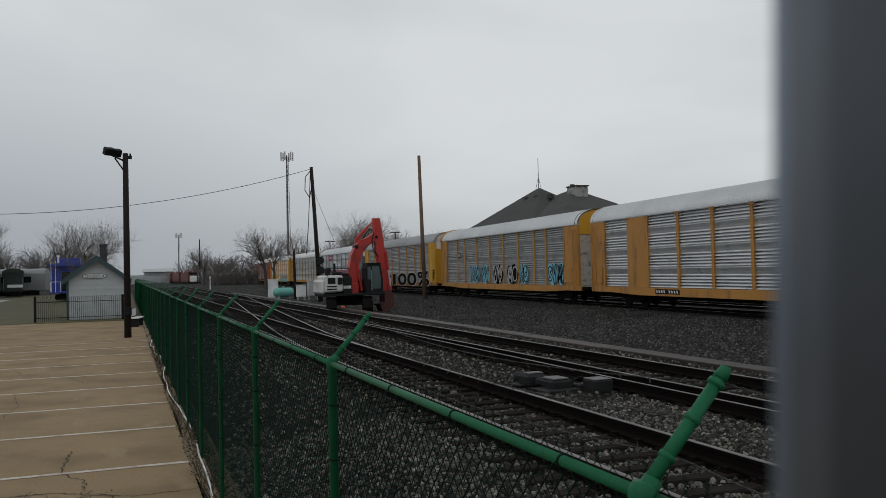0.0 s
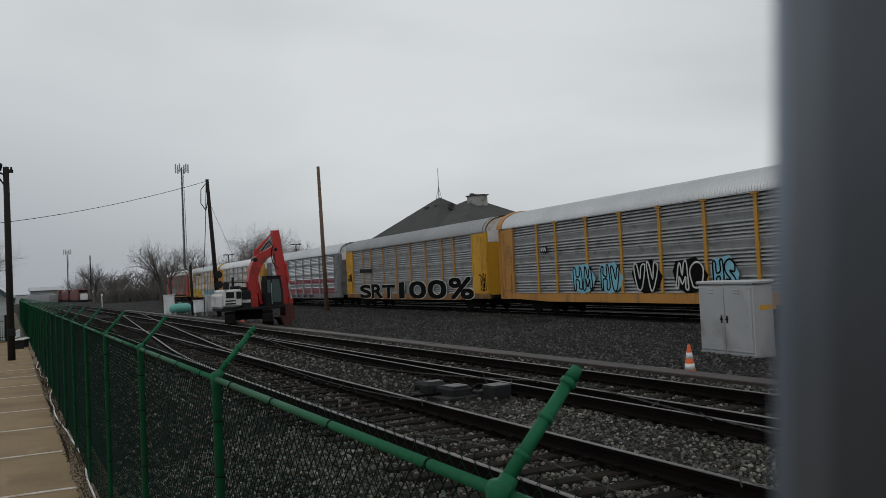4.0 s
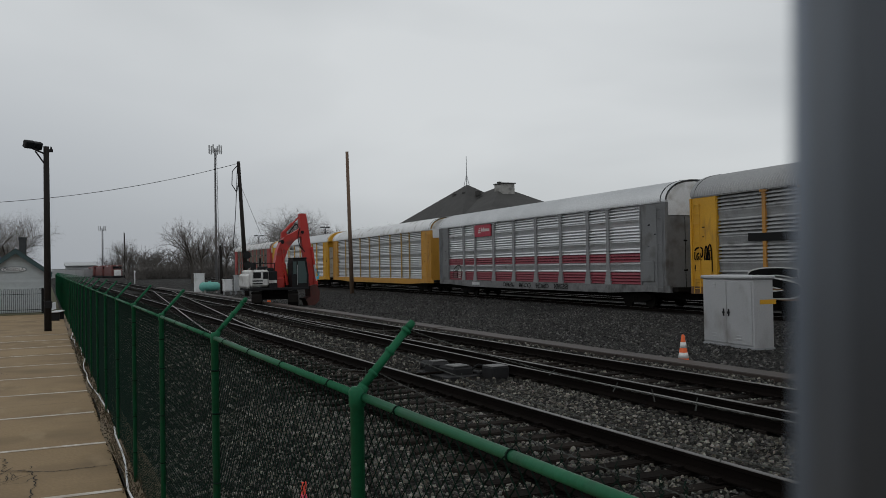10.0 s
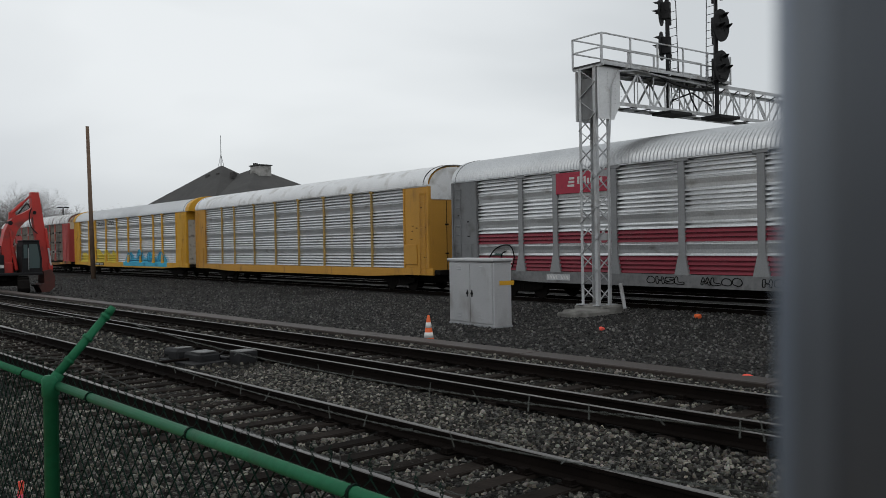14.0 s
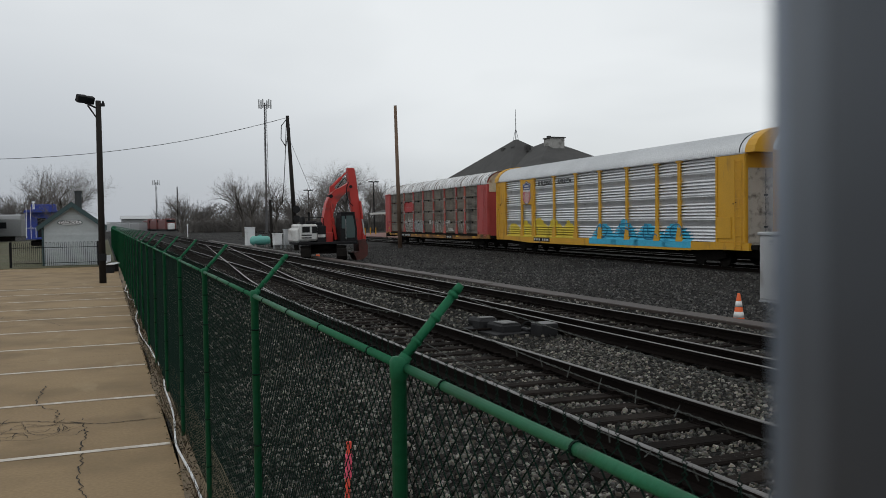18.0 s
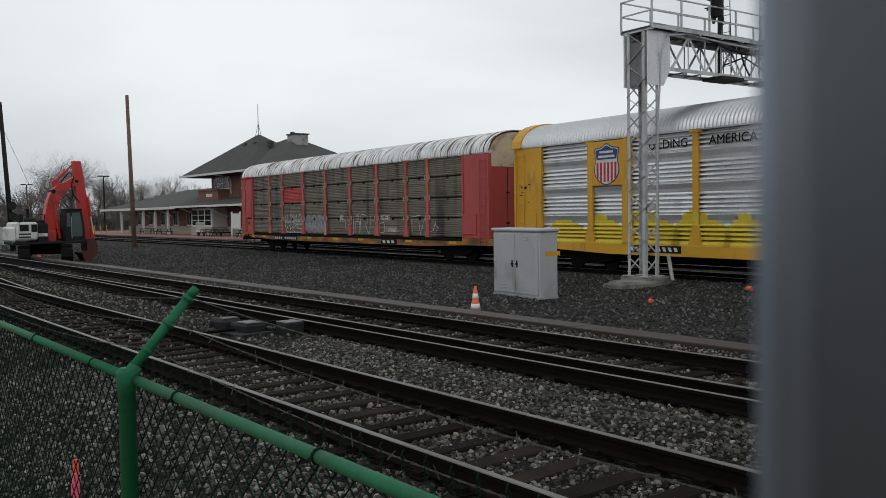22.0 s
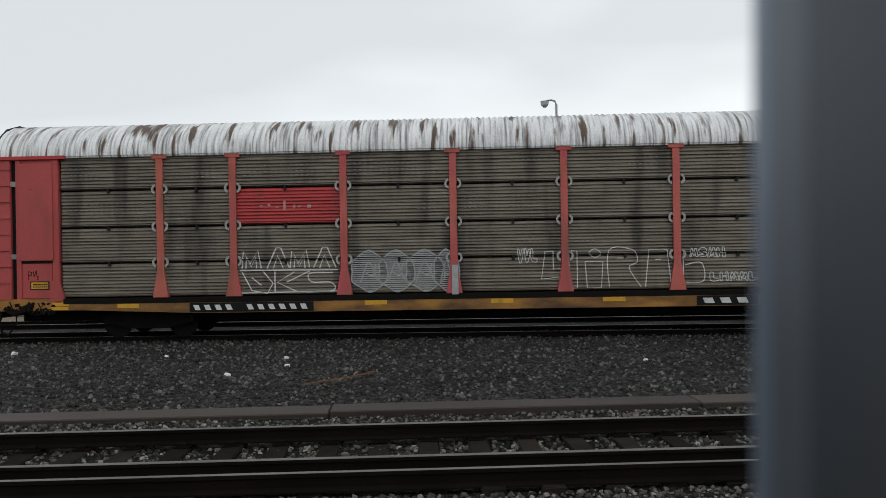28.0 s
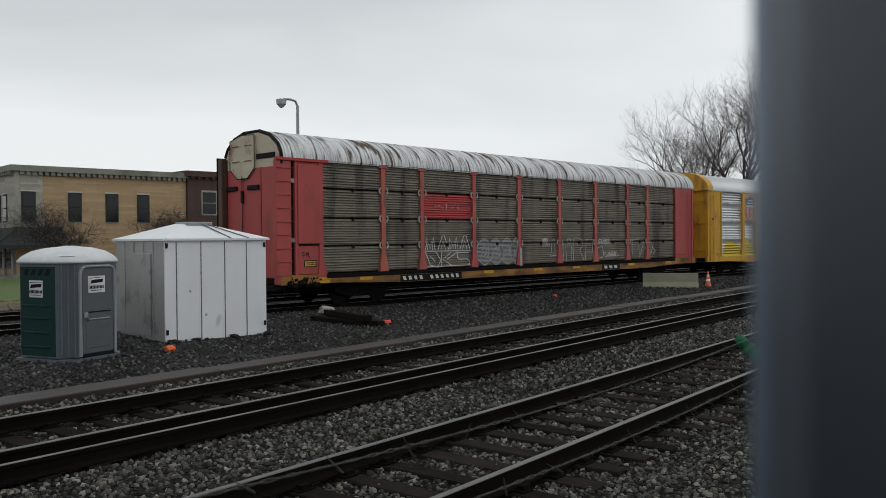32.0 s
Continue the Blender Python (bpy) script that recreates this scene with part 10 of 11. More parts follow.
part("street_front", Shape().box(0.0, CW, -0.02, 0.3, 3.3, 7.6).box(CW - 0.4, CW, 0.3, 1.9, 3.3, 7.6), M_GSTONE, cor, "rock-faced grey stone front")
part("roof", Shape().box(0.2, CW - 0.2, 0.2, 13.0, 7.5, 7.6), M_SHING, cor)
rs = random.Random(77)
M_COURSE = island_material("buff_stone_courses", [(0.62, 0.43, 0.255), (0.56, 0.385, 0.225), (0.66, 0.465, 0.285), (0.53, 0.375, 0.23), (0.60, 0.41, 0.235)], 0.85, 12.0, 0.2)
M_LIME = island_material("limestone_courses", [(0.56, 0.525, 0.45), (0.48, 0.45, 0.39), (0.62, 0.585, 0.51), (0.42, 0.395, 0.345), (0.52, 0.485, 0.41)], 0.85, 12.0, 0.3)
for name_, mat_, spans in (("brick_course", M_COURSE, [("side", 1.9, 13.1, CW - 0.06)]), ("stone_course", M_LIME, [("side", 0.32, 1.88, CW), ("front", 0.05, CW - 0.05, -0.02)])):
    s = Shape()
    for kind_, a0, a1, face in spans:
        z = 3.4 if mat_ is M_LIME else 0.05
        while z < 7.2:
            hgt = rs.uniform(0.1, 0.24)
            a = a0
            while a < a1 - 0.05:
                b = min(a1, a + rs.uniform(0.7, 3.0))
                d = 0.010 + rs.uniform(0, 0.014)
                if kind_ == "side":
                    s.box(face - 0.01, face + d, a, b - 0.004, z, z + hgt - 0.005)
                else:
                    s.box(a, b - 0.012, face - d, face + 0.01, z, z + hgt - 0.012)
                a = b
            z += hgt
    me = bpy.data.meshes.new(name_)
    me.from_pydata(s.v, [], s.f)
    me.materials.append(mat_)
    tagged(part(name_, me, None, cor), "uneven stone courses" if mat_ is M_LIME else "weathered buff courses", "", "", "stuff")
co = part("cornice", Shape().box(-0.1, CW + 0.3, -0.35, 0.3, 7.55, 7.98).box(CW - 0.3, CW + 0.3, 0.3, 13.2, 7.55, 7.98), M_CORN, cor, "bracketed stone cornice")
sh = Shape()
for i in range(40):
    sh.box(0.3 + 0.43 * i, 0.56 + 0.43 * i, -0.3, 0.0, 7.3, 7.56)
for i in range(30):
    sh.box(CW, CW + 0.22, 0.3 + 0.43 * i, 0.56 + 0.43 * i, 7.3, 7.56)
tagged(part("bracket_row", sh, M_CORN, co), "small stone brackets", "", "", "stuff")
for x0 in (1.0, 6.4, 11.9):
    for k in range(3):
        sash(cor, x0 + 1.5 * k, x0 + 1.5 * k + 0.85, -0.02, 3.95, 5.85, M_AWN)
for d in (0.48, 3.78, 6.58, 9.08):
    sash(cor, d, d + 0.85, CW if d < 2 else CW - 0.06, 3.95, 6.0, M_AWN, True)
shopf = part("shop_front", Shape().box(0.4, CW - 0.4, -0.05, 0.1, 0.5, 2.9), M_GLASS, cor, "dark shop windows")
for i in range(9):
    part("pilaster", Shape().box(0.1 + 2.1 * i, 0.42 + 2.1 * i, -0.15, 0.1, 0, 3.3), M_GSTONE, shopf)
part("belt_course", Shape().box(-0.05, CW + 0.1, -0.18, 0.1, 2.95, 3.35).box(CW - 0.1, CW + 0.1, 0.1, 1.9, 2.95, 3.35), M_GSTONE, cor)
part("awning", Shape().add([(5, -1.5, 2.2), (CW + 0.4, -1.5, 2.2), (CW + 0.4, 0, 3.5), (5, 0, 3.5), (5, -1.5, 2.0), (CW + 0.4, -1.5, 2.0), (CW + 0.4, 0, 3.2), (5, 0, 3.2)], [(0, 1, 2, 3), (7, 6, 5, 4), (0, 4, 5, 1), (1, 5, 6, 2), (2, 6, 7, 3), (3, 7, 4, 0)])
     .add([(CW + 0.4, -1.5, 2.2), (CW + 1.6, -0.3, 2.2), (CW + 1.6, 3.2, 2.2), (CW + 0.1, 3.2, 3.5), (CW + 0.1, 0, 3.5), (CW + 0.4, -1.5, 2.0), (CW + 1.6, -0.3, 2.0), (CW + 1.6, 3.2, 2.0)], [(0, 1, 2, 3, 4), (0, 5, 6, 1), (1, 6, 7, 2)]), M_AWN, cor, "dark canvas awning round the corner")
facade("brick_building", pose(59.6, -43.35, 0, 0, 0, -99), 7.6, 16, 8.05, M_DBRICK, "two-storey dark brown brick building with pale sills", 2, 2, (1.2, 1.8), shop=True, cornice=0.35, trim=M_DBRICK, win_mat=M_GSTONE)
facade("brick_building", pose(58.4, -51.0, 0, 0, 0, -99), 14, 16, 7.0, M_RBRICK, "two-storey red brick building behind the train", 2, 4)
# the row up the street, fronts to the street
arch = along_row(17.5, 12.6, "shop_building", 14, 7.6, M_YBRICK, "two-storey buff shop with two round parapet gables", 2, 6, win=(0.7, 2.4), trim=M_GSTONE, win_mat=M_DBRICK)
for cx in (3.0, 9.4):
    n = 14
    pts = [(cx + 1.45 * math.cos(math.pi * i / n), 7.6 + 1.5 * math.sin(math.pi * i / n)) for i in range(n + 1)]
    inner = [(cx + 0.95 * math.cos(math.pi * i / n), 7.7 + 0.95 * math.sin(math.pi * i / n)) for i in range(n + 1)]
    gb = part("round_gable", plate_arm(pts, -0.35, 0.6), M_PSTONE, arch, "pale round parapet gable")
    part("gable_panel", plate_arm(inner, -0.42, -0.33), M_YBRICK, gb)
    part("gable_bracket", Shape().box(cx - 2.0, cx + 2.0, -0.7, 0.05, 7.25, 7.6), M_YBRICK, gb)
gs = along_row(30.1, 14.2, "shop_building", 14, 7.0, M_PSTONE, "narrow pale shop with a bay window and dark parapet", 2, 4, trim=M_GSTONE)
part("dark_parapet", Shape().box(7.5, 14.2, -0.25, 14, 6.4, 7.9), M_AWN, gs, "dark parapet")
part("bay_window", Shape().box(1.5, 5.0, -1.0, 0.0, 3.2, 6.4, 0.2), M_GSTONE, gs, "projecting stone bay window")
part("sign_board", Shape().box(8.6, 13.4, -0.4, -0.25, 3.4, 6.0), M_WHITE, gs, "plain white sign board")
part("awning", Shape().box(0.5, 5.6, -1.6, -0.05, 2.3, 2.6), M_AWN, gs)
along_row(44.5, 13.3, "shop_building", 14, 7.6, M_RBRICK, "red brick shop with white-shuttered windows over a white ground floor", 2, 6, win=(1.1, 2.6), win_mat=M_PSTONE, trim=M_PSTONE)
cr = along_row(57.8, 24.1, "stone_building", 20, 10.7, M_CELADON, "three-storey pale green-grey building with tall narrow windows", 3, 12, win=(0.8, 2.1), trim=M_CELADON)
part("side_wall", Shape().box(24.1, 24.25, 0.1, 19.8, 0, 11.2).box(24.0, 24.26, 0.0, 0.5, 0, 10.8), M_OLDBRICK, cr, "weathered brown brick side wall with peeled plaster")
along_row(82.5, 34.0, "brick_building", 18, 7.9, M_DBRICK, "two-storey brown brick building with white gutter and windows", 2, 8, win=(1.4, 2.2), trim=M_STRIMW, win_mat=M_STRIMW)
facade("stone_building", pose(168, -41.0, 0, 0, 0, -90), 6.8, 6, 9.2, M_OLDBRICK, "weathered buff brick building up the street", 3, 2, win=(1.1, 1.6))
# the hotel and the tall blocks beyond
ht = facade("hotel_building", pose(233, -58.2, 0, 0, 0, -90), 13.5, 19, 20.4, M_DBRICK, "six-storey dark brick hotel with pale stone corners and cornice", 6, 4, (1.3, 1.8), shop=True, win_mat=M_PSTONE, cornice=1.1, trim=M_CORN, side=5)
for x in (-0.06, 12.6):
    part("quoin_strip", Shape().box(x, x + 0.95, -0.08, 0.1, 0, 19), M_PSTONE, ht, "pale stone corner strip")
ta = facade("tall_brick_building", pose(226, -67.0, 0, 0, 0, -90), 8.8, 18, 22.2, M_REDPAINT, "tall red-painted brick block with white windows", 6, 4, (1.2, 1.8), shop=False, win_mat=M_PSTONE, cornice=0.3, trim=M_REDPAINT)
part("tower", Shape().box(0.6, 5.6, 0.3, 12, 22.2, 25.2), M_REDPAINT, ta)
part("pale_storeys", Shape().box(0.0, 8.8, -0.4, 0.0, 0, 17.5), M_DBRICK, ta, "brown storeys with pale bands")
for z in (11.0, 14.2, 17.2):
    part("pale_band", Shape().box(0.0, 8.8, -0.5, -0.38, z, z + 0.55), M_PSTONE, ta)
for i in range(4):
    for z in (12.0, 15.2):
        sash(ta, 0.7 + 2.1 * i, 2.0 + 2.1 * i, -0.4, z, z + 1.7, M_PSTONE)
tb = facade("tall_brick_building", pose(224, -75.6, 0, 0, 0, -90), 4.8, 16, 25.0, M_REDPAINT, "narrow red brick tower with a dark flue", 6, 1, (1.3, 1.8), shop=False, win_mat=M_PSTONE, cornice=0.3, trim=M_REDPAINT)
part("flue", Shape().tube((0.8, 3, 24.9), (0.8, 3, 29.4), 0.75, 0.75, 12), M_DARK, tb, "dark round flue")
facade("tall_brick_building", pose(225, -80.2, 0, 0, 0, -90), 5.6, 18, 28.2, M_SOOT, "tall soot-grey brick block with small windows", 8, 2, (1.0, 1.7), shop=False, win_mat=M_PSTONE, cornice=0.3, trim=M_SOOT)
facade("tall_brick_building", pose(222, -85.0, 0, 0, 0, -90), 12.8, 18, 25.0, M_SOOT, "wide soot-grey brick block with paired pale windows", 7, 3, (2.0, 2.6), shop=False, win_mat=M_PSTONE, cornice=0.4, trim=M_GSTONE)
# the near side of the street
M_MAIL = material("mailbox_blue", (0.015, 0.04, 0.17), None, 0.45, bump=0)
M_OCHRE = material("ochre_glazed_brick", (0.50, 0.335, 0.115), (0.43, 0.285, 0.095), 0.6, scale=1.2, fine=12, bump=0.15, dirt=(0.30, 0.20, 0.09), dirt_amount=0.3, dirt_scale=(0.5, 0.5, 0.9))
M_GREYPAN = material("grey_beige_panel", (0.33, 0.325, 0.30), (0.28, 0.275, 0.255), 0.7, scale=0.6, fine=14, bump=0.1, dirt=(0.2, 0.19, 0.17), dirt_amount=0.35, dirt_scale=(0.8, 0.8, 0.4))
M_TEALW = glass("teal_window_glass", (0.10, 0.16, 0.17))
po = thing("flat_roofed_office", pose(67, 30, 0, 0, 0, -90), "ochre brick office with grey upper storey and window band", "building", "downtown buildings")
PW = 37.2
part("wall", Shape().box(0, PW, 0.0, 12, 0, 1.85), M_OCHRE, po, "ochre glazed brick lower wall")
part("upper_wall", Shape().box(-0.05, PW + 0.05, -0.1, 12, 2.5, 4.68), M_GREYPAN, po, "plain grey-beige upper wall")
part("roof_edge", Shape().box(-0.15, PW + 0.15, -0.2, 12.1, 4.68, 4.85), M_AWN, po, "dark flat roof edge")
part("window_band", Shape().box(0.1, PW - 0.1, 0.12, 0.4, 1.85, 2.5), M_TEALW, po, "band of teal-grey windows")
part("sill", Shape().box(-0.02, PW + 0.04, -0.08, 0.14, 1.80, 1.88), M_GSTONE, po)
for k in range(24):
    part("mullion", Shape().box(PW - 0.28 - 1.6 * k, PW - 0.10 - 1.6 * k, 0.02, 0.2, 1.86, 2.5), M_STRIMW, po)
part("corner_pier", Shape().box(PW - 0.5, PW, 0.02, 11.9, 1.85, 2.5), M_STRIMW, po)
part("sign_board", Shape().box(PW - 2.3, PW - 0.75, -0.5, -0.1, 3.95, 4.18), M_MAILB, po, "blue sign box over a white band")
part("sign_band", Shape().box(PW - 2.3, PW - 0.75, -0.52, -0.1, 3.70, 3.93), M_WHITE, po)
part("side_sign", Shape().box(PW + 0.05, PW + 0.12, 0.4, 1.6, 3.2, 4.2), M_MAILB, po)
part("wall_lamp", Shape().box(PW - 11.0, PW - 10.75, -0.3, -0.08, 3.0, 3.15, 0.03), M_DARK, po)
part("rear_wing", Shape().box(PW + 0.06, PW + 5.8, 15.0, 24, 0, 3.35), M_OCHRE, po, "ochre brick rear wing")
# Dark brick colour stands in for the shade inside the entrance recess.
part("recess", Shape().box(PW + 5.8, PW + 8.5, 16.6, 24, 0, 3.3), M_DBRICK, po, "shaded entrance wall")
part("entrance_door", Shape().box(PW + 6.2, PW + 7.0, 16.45, 16.62, 0.05, 2.2), M_STRIMW, po, "white framed glass door")
part("door_pane", Shape().box(PW + 6.3, PW + 6.9, 16.4, 16.5, 0.3, 2.05), M_GLASS, po)
part("canopy", Shape().box(PW - 0.4, PW + 8.6, 14.55, 24.2, 3.35, 3.62), M_AWN, po, "dark flat overhanging roof")
part("canopy_edge", Shape().box(PW - 0.45, PW + 8.65, 14.45, 14.57, 3.5, 3.72), M_GSTONE, po)
part("step", Shape().box(PW + 0.5, PW + 8, 13.4, 15.0, 0.0, 0.16), M_CONCRETE, po)
M_PARAP = material("brown_parapet_brick", (0.15, 0.092, 0.065), (0.10, 0.065, 0.05), 0.85, scale=0.6, fine=12, bump=0.2, dirt=(0.24, 0.17, 0.12), dirt_amount=0.35, dirt_scale=(0.5, 0.5, 0.8))
obk = thing("brick_building", pose(97, 1.2, 0, 0, 0, -90), "tall windowless patched brick wall of an old shop building", "building", "downtown buildings")
part("wall", Shape().box(0, 15.2, 0, 18, 0, 8.55), M_OLDBRICK, obk, "weathered patched brick wall")
part("parapet", Shape().box(-0.05, 15.25, -0.06, 18, 7.0, 8.6), M_PARAP, obk, "brown parapet brickwork")
part("coping", Shape().box(-0.1, 15.3, -0.12, 18, 8.6, 8.72), M_AWN, obk)
part("chimney_stub", Shape().box(5.0, 6.2, 0.0, 1.0, 8.6, 9.2), M_DBRICK, obk)
prnd = random.Random(23)
for k in range(16):
    x, z, w_, h_ = prnd.uniform(0.3, 13.0), prnd.uniform(3.4, 7.4), prnd.uniform(0.5, 2.4), prnd.uniform(0.2, 0.9)
    part("plaster_patch", Shape().box(x, min(15.1, x + w_), -0.02 - 0.002 * k, 0.02, z, z + h_), prnd.choice((M_GSTONE, M_RBRICK, M_YBRICK, M_DBRICK)), obk)
part("plaster_patch", Shape().box(10.9, 14.4, -0.07, 0.02, 5.0, 6.9), M_GSTONE, obk, "large pale plaster patch")
part("downpipe", Shape().box(15.1, 15.3, -0.15, 0.05, 0, 8.6), M_DARK, obk)
part("flue", Shape().tube((16.0, 3, 0), (16.0, 3, 5.9), 0.28, 0.28, 10), M_SOOT, obk, "grey metal flue")
facade("shop_building", pose(104, 22, 0, 0, 0, -90), 20.6, 14, 6.4, M_DBRICK, "long low dark brick building behind the office", 2, 6)
facade("shop_building", pose(215, -41.0, 0, 0, 0, -90), 6.2, 14, 10.2, M_YBRICK, "pale buff building at the street's far end", 3, 2)
facade("shop_building", pose(150, -27.6, 0, 0, 0, -90), 2.6, 10, 4.9, M_GSTONE, "low grey shop at the street's bend", 1, 1)
# stands, boxes and signs along the office
for dy, m_, lab in ((0.0, M_MAILB, "blue newspaper box on a short stand"), (-0.72, M_YEL, "yellow newspaper box on a slim stand"), (-1.38, M_BLACK, "black newspaper box on a short stand")):
    nb_ = thing("newspaper_box", pose(64.6, -6.75 + dy, 0.03, 0, 0, -90), lab, "newspaper box", "newspaper boxes")
    w_ = 0.16 if m_ is M_YEL else 0.28
    part("stand", Shape().box(-0.1, 0.1, -0.1, 0.1, 0.0, 0.35).box(-w_ * 0.9, w_ * 0.9, -0.2, 0.2, 0.0, 0.06), m_, nb_)
    part("case", Shape().box(-w_, w_, -0.22, 0.22, 0.3, 1.12, 0.03), m_, nb_)
    part("window", Shape().box(-w_ * 0.7, w_ * 0.7, -0.235, -0.21, 0.62, 1.0), M_GLASS, nb_)
    part("card", Shape().box(-w_ * 0.6, w_ * 0.6, -0.24, -0.22, 0.4, 0.52), M_WHITE, nb_)
lp = thing("leaning_post", pose(55.4, -5.5, 0.04, 13, 0, 0), "grey leaning post with a pale double board", "post")
part("post", Shape().tube((0, 0, 0), (0, 0, 2.3), 0.05, 0.045, 8), M_GREY, lp)
for d in (-0.26, 0.06):
    part("board", Shape().box(-0.02, 0.02, d, d + 0.2, 2.1, 2.95), M_WHITE, lp, "pale weathered board")
for x, y in ((66.2, -5.6), (83.2, -11.75)):
    hs_ = thing("parking_sign", pose(x, y, 0, 0, 0, -90), "small blue parking sign on a thin post", "traffic sign", "parking signs")
    part("post", Shape().tube((0, 0.03, 0), (0, 0.03, 1.75), 0.025, 0.025, 6), M_GREY, hs_)
    part("board", Shape().box(-0.22, 0.22, -0.01, 0.02, 1.3, 1.8), M_MAILB, hs_)
    part("symbol_bar", Shape().box(-0.08, 0.06, -0.016, -0.01, 1.42, 1.68), M_WHITE, hs_)
plt = thing("brick_planter", pose(74.5, -15.2, 0.03, 0, 0, 2), "low red brick planter with dark winter shrubs", "planter")
part("wall", Shape().box(-0.9, 0.9, -1.6, 1.5, 0, 0.42, 0.03), M_RBRICK, plt)
part("coping", Shape().box(-0.95, 0.95, -1.65, 1.55, 0.42, 0.5, 0.02), M_DBRICK, plt)
solid("curb_sign_box", Shape().box(-0.35, 0.35, -0.4, 0.4, 0, 0.62, 0.04), M_BLACK, "black box standing in a brick planter", "box", m=pose(74.3, -14.6, 0.53))
sb_ = thing("mailbox", pose(83.6, -13.35, 0.19, 0, 0, -90), "dark blue street mailbox before the office entrance", "mailbox", "mailboxes")
part("box", plate_arm([(-0.42, 0.15), (0.42, 0.15), (0.42, 1.0), (0.3, 1.22), (0.0, 1.32), (-0.3, 1.22), (-0.42, 1.0)], -0.4, 0.4), M_MAIL, sb_)
part("label_bar", Shape().box(-0.2, 0.2, -0.42, -0.4, 0.55, 0.75), M_WHITE, sb_)
facade("low_building", pose(75, 36, 0, 0, 0, -90), 22, 14, 5.2, M_YBRICK, "low buff building with a flat roof", 1, 6, cornice=0.6)
facade("low_building", pose(72, 66, 0, 0, 0, -90), 24, 14, 5.0, M_GSTONE, "low grey flat-roofed building", 1, 6, cornice=0.6)
fp = thing("flagpole", pose(84.0, -11.55, 0.03), "white flagpole with a small limp striped flag", "flagpole")
part("pole", Shape().tube((0, 0, 0), (0, 0, 8.8), 0.075, 0.04, 8), M_WHITE, fp)
part("ball", Shape().lathe([(0.01, 8.8), (0.11, 8.9), (0.01, 9.02)], 0, 0, 8), M_YEL, fp)
fl = part("flag", Shape().add([(0.0, 0.04, 8.35), (0.05, 0.5, 8.1), (0.0, 0.85, 7.7), (0.03, 0.8, 6.75), (-0.04, 0.45, 7.1), (0.0, 0.04, 7.25), (0.03, 0.04, 8.35), (0.08, 0.5, 8.1), (0.03, 0.85, 7.7), (0.06, 0.8, 6.75), (-0.01, 0.45, 7.1), (0.03, 0.04, 7.25)],
     [(0, 1, 4, 5), (1, 2, 3, 4), (11, 10, 7, 6), (10, 9, 8, 7), (0, 6, 7, 1), (1, 7, 8, 2), (3, 9, 10, 4), (4, 10, 11, 5)]), M_SIGNR, fp, "red and white striped flag")
for k in range(4):
    part("stripe", Shape().add([(-0.02, 0.06, 8.15 - 0.22 * k), (-0.02, 0.8, 7.6 - 0.22 * k), (-0.02, 0.8, 7.52 - 0.22 * k), (-0.02, 0.06, 8.05 - 0.22 * k)], [(0, 1, 2, 3)]), M_WHITE, fl)


# ---- street things ----
def car(x, y, rot, color, label, tall=False):
    c = thing("parked_car", pose(x, y, 0.03, 0, 0, rot), label, "car", "parked cars")
    h = 1.75 if tall else 1.48
    body = plate_arm([(-2.3, 0.35), (2.3, 0.35), (2.35, 0.75), (2.2, 0.92), (1.3, 1.0), (-1.9, 1.02), (-2.3, 0.9)], -0.88, 0.88)
    part("body", body, color, c)
    cabin = Shape().add([(-1.85 if tall else -1.5, -0.8, 1.0), (1.2, -0.8, 1.0), (0.45, -0.66, h), (-1.5 if tall else -0.95, -0.66, h), (-1.85 if tall else -1.5, 0.8, 1.0), (1.2, 0.8, 1.0), (0.45, 0.66, h), (-1.5 if tall else -0.95, 0.66, h)],
                        [(0, 1, 2, 3), (7, 6, 5, 4), (0, 4, 5, 1), (1, 5, 6, 2), (2, 6, 7, 3), (3, 7, 4, 0)])
    cb2 = part("cabin", cabin, M_GLASS, c, "dark glazed cabin")
    part("roof", Shape().box(-1.4 if tall else -0.9, 0.42, -0.66, 0.66, h - 0.03, h + 0.04, 0.02), color, c)
    for sx in (-1.42, 1.45):
        for sy in (-0.86, 0.86):
            w = part("wheel", Shape().lathe([(0.2, sy - 0.1), (0.33, sy - 0.1), (0.33, sy + 0.1), (0.2, sy + 0.1)], sx, 0.33, 16, "y"), M_DARK, c)
            part("rim", Shape().lathe([(0.05, sy - 0.11), (0.19, sy - 0.11), (0.19, sy + 0.11), (0.05, sy + 0.11)], sx, 0.33, 10, "y"), M_GREY, w)
    for sy in (-0.65, 0.65):
        part("tail_lamp", Shape().box(-2.33, -2.27, sy - 0.15, sy + 0.15, 0.75, 0.92), M_DEEPRED, c)
        part("headlight", Shape().box(2.25, 2.36, sy - 0.16, sy + 0.16, 0.65, 0.82), M_SILVER, c)
    return c


M_CARS = material("silver_car_paint", (0.42, 0.42, 0.41), None, 0.3, metal=0.4, bump=0)
M_CARK = material("black_car_paint", (0.012, 0.012, 0.014), None, 0.25, bump=0)
M_CARW = material("white_car_paint", (0.66, 0.66, 0.66), None, 0.3, bump=0)
car(97, -26.3, -17, M_CARS, "silver sport utility car in the street", True)
car(94.5, -29.5, -55, M_CARK, "black sport utility car in the street", True)
car(118, -28.2, 40, M_CARW, "white car parked far up the street", True)
car(125, -28.8, 80, M_CARK, "dark car parked far up the street")
car(61, 13.5, 90, M_CARW, "white car parked by the lawn")
car(61, 20, 90, M_CARS, "silver car parked by the lawn")
car(66, 42, 90, M_CARW, "white car parked near the station", True)
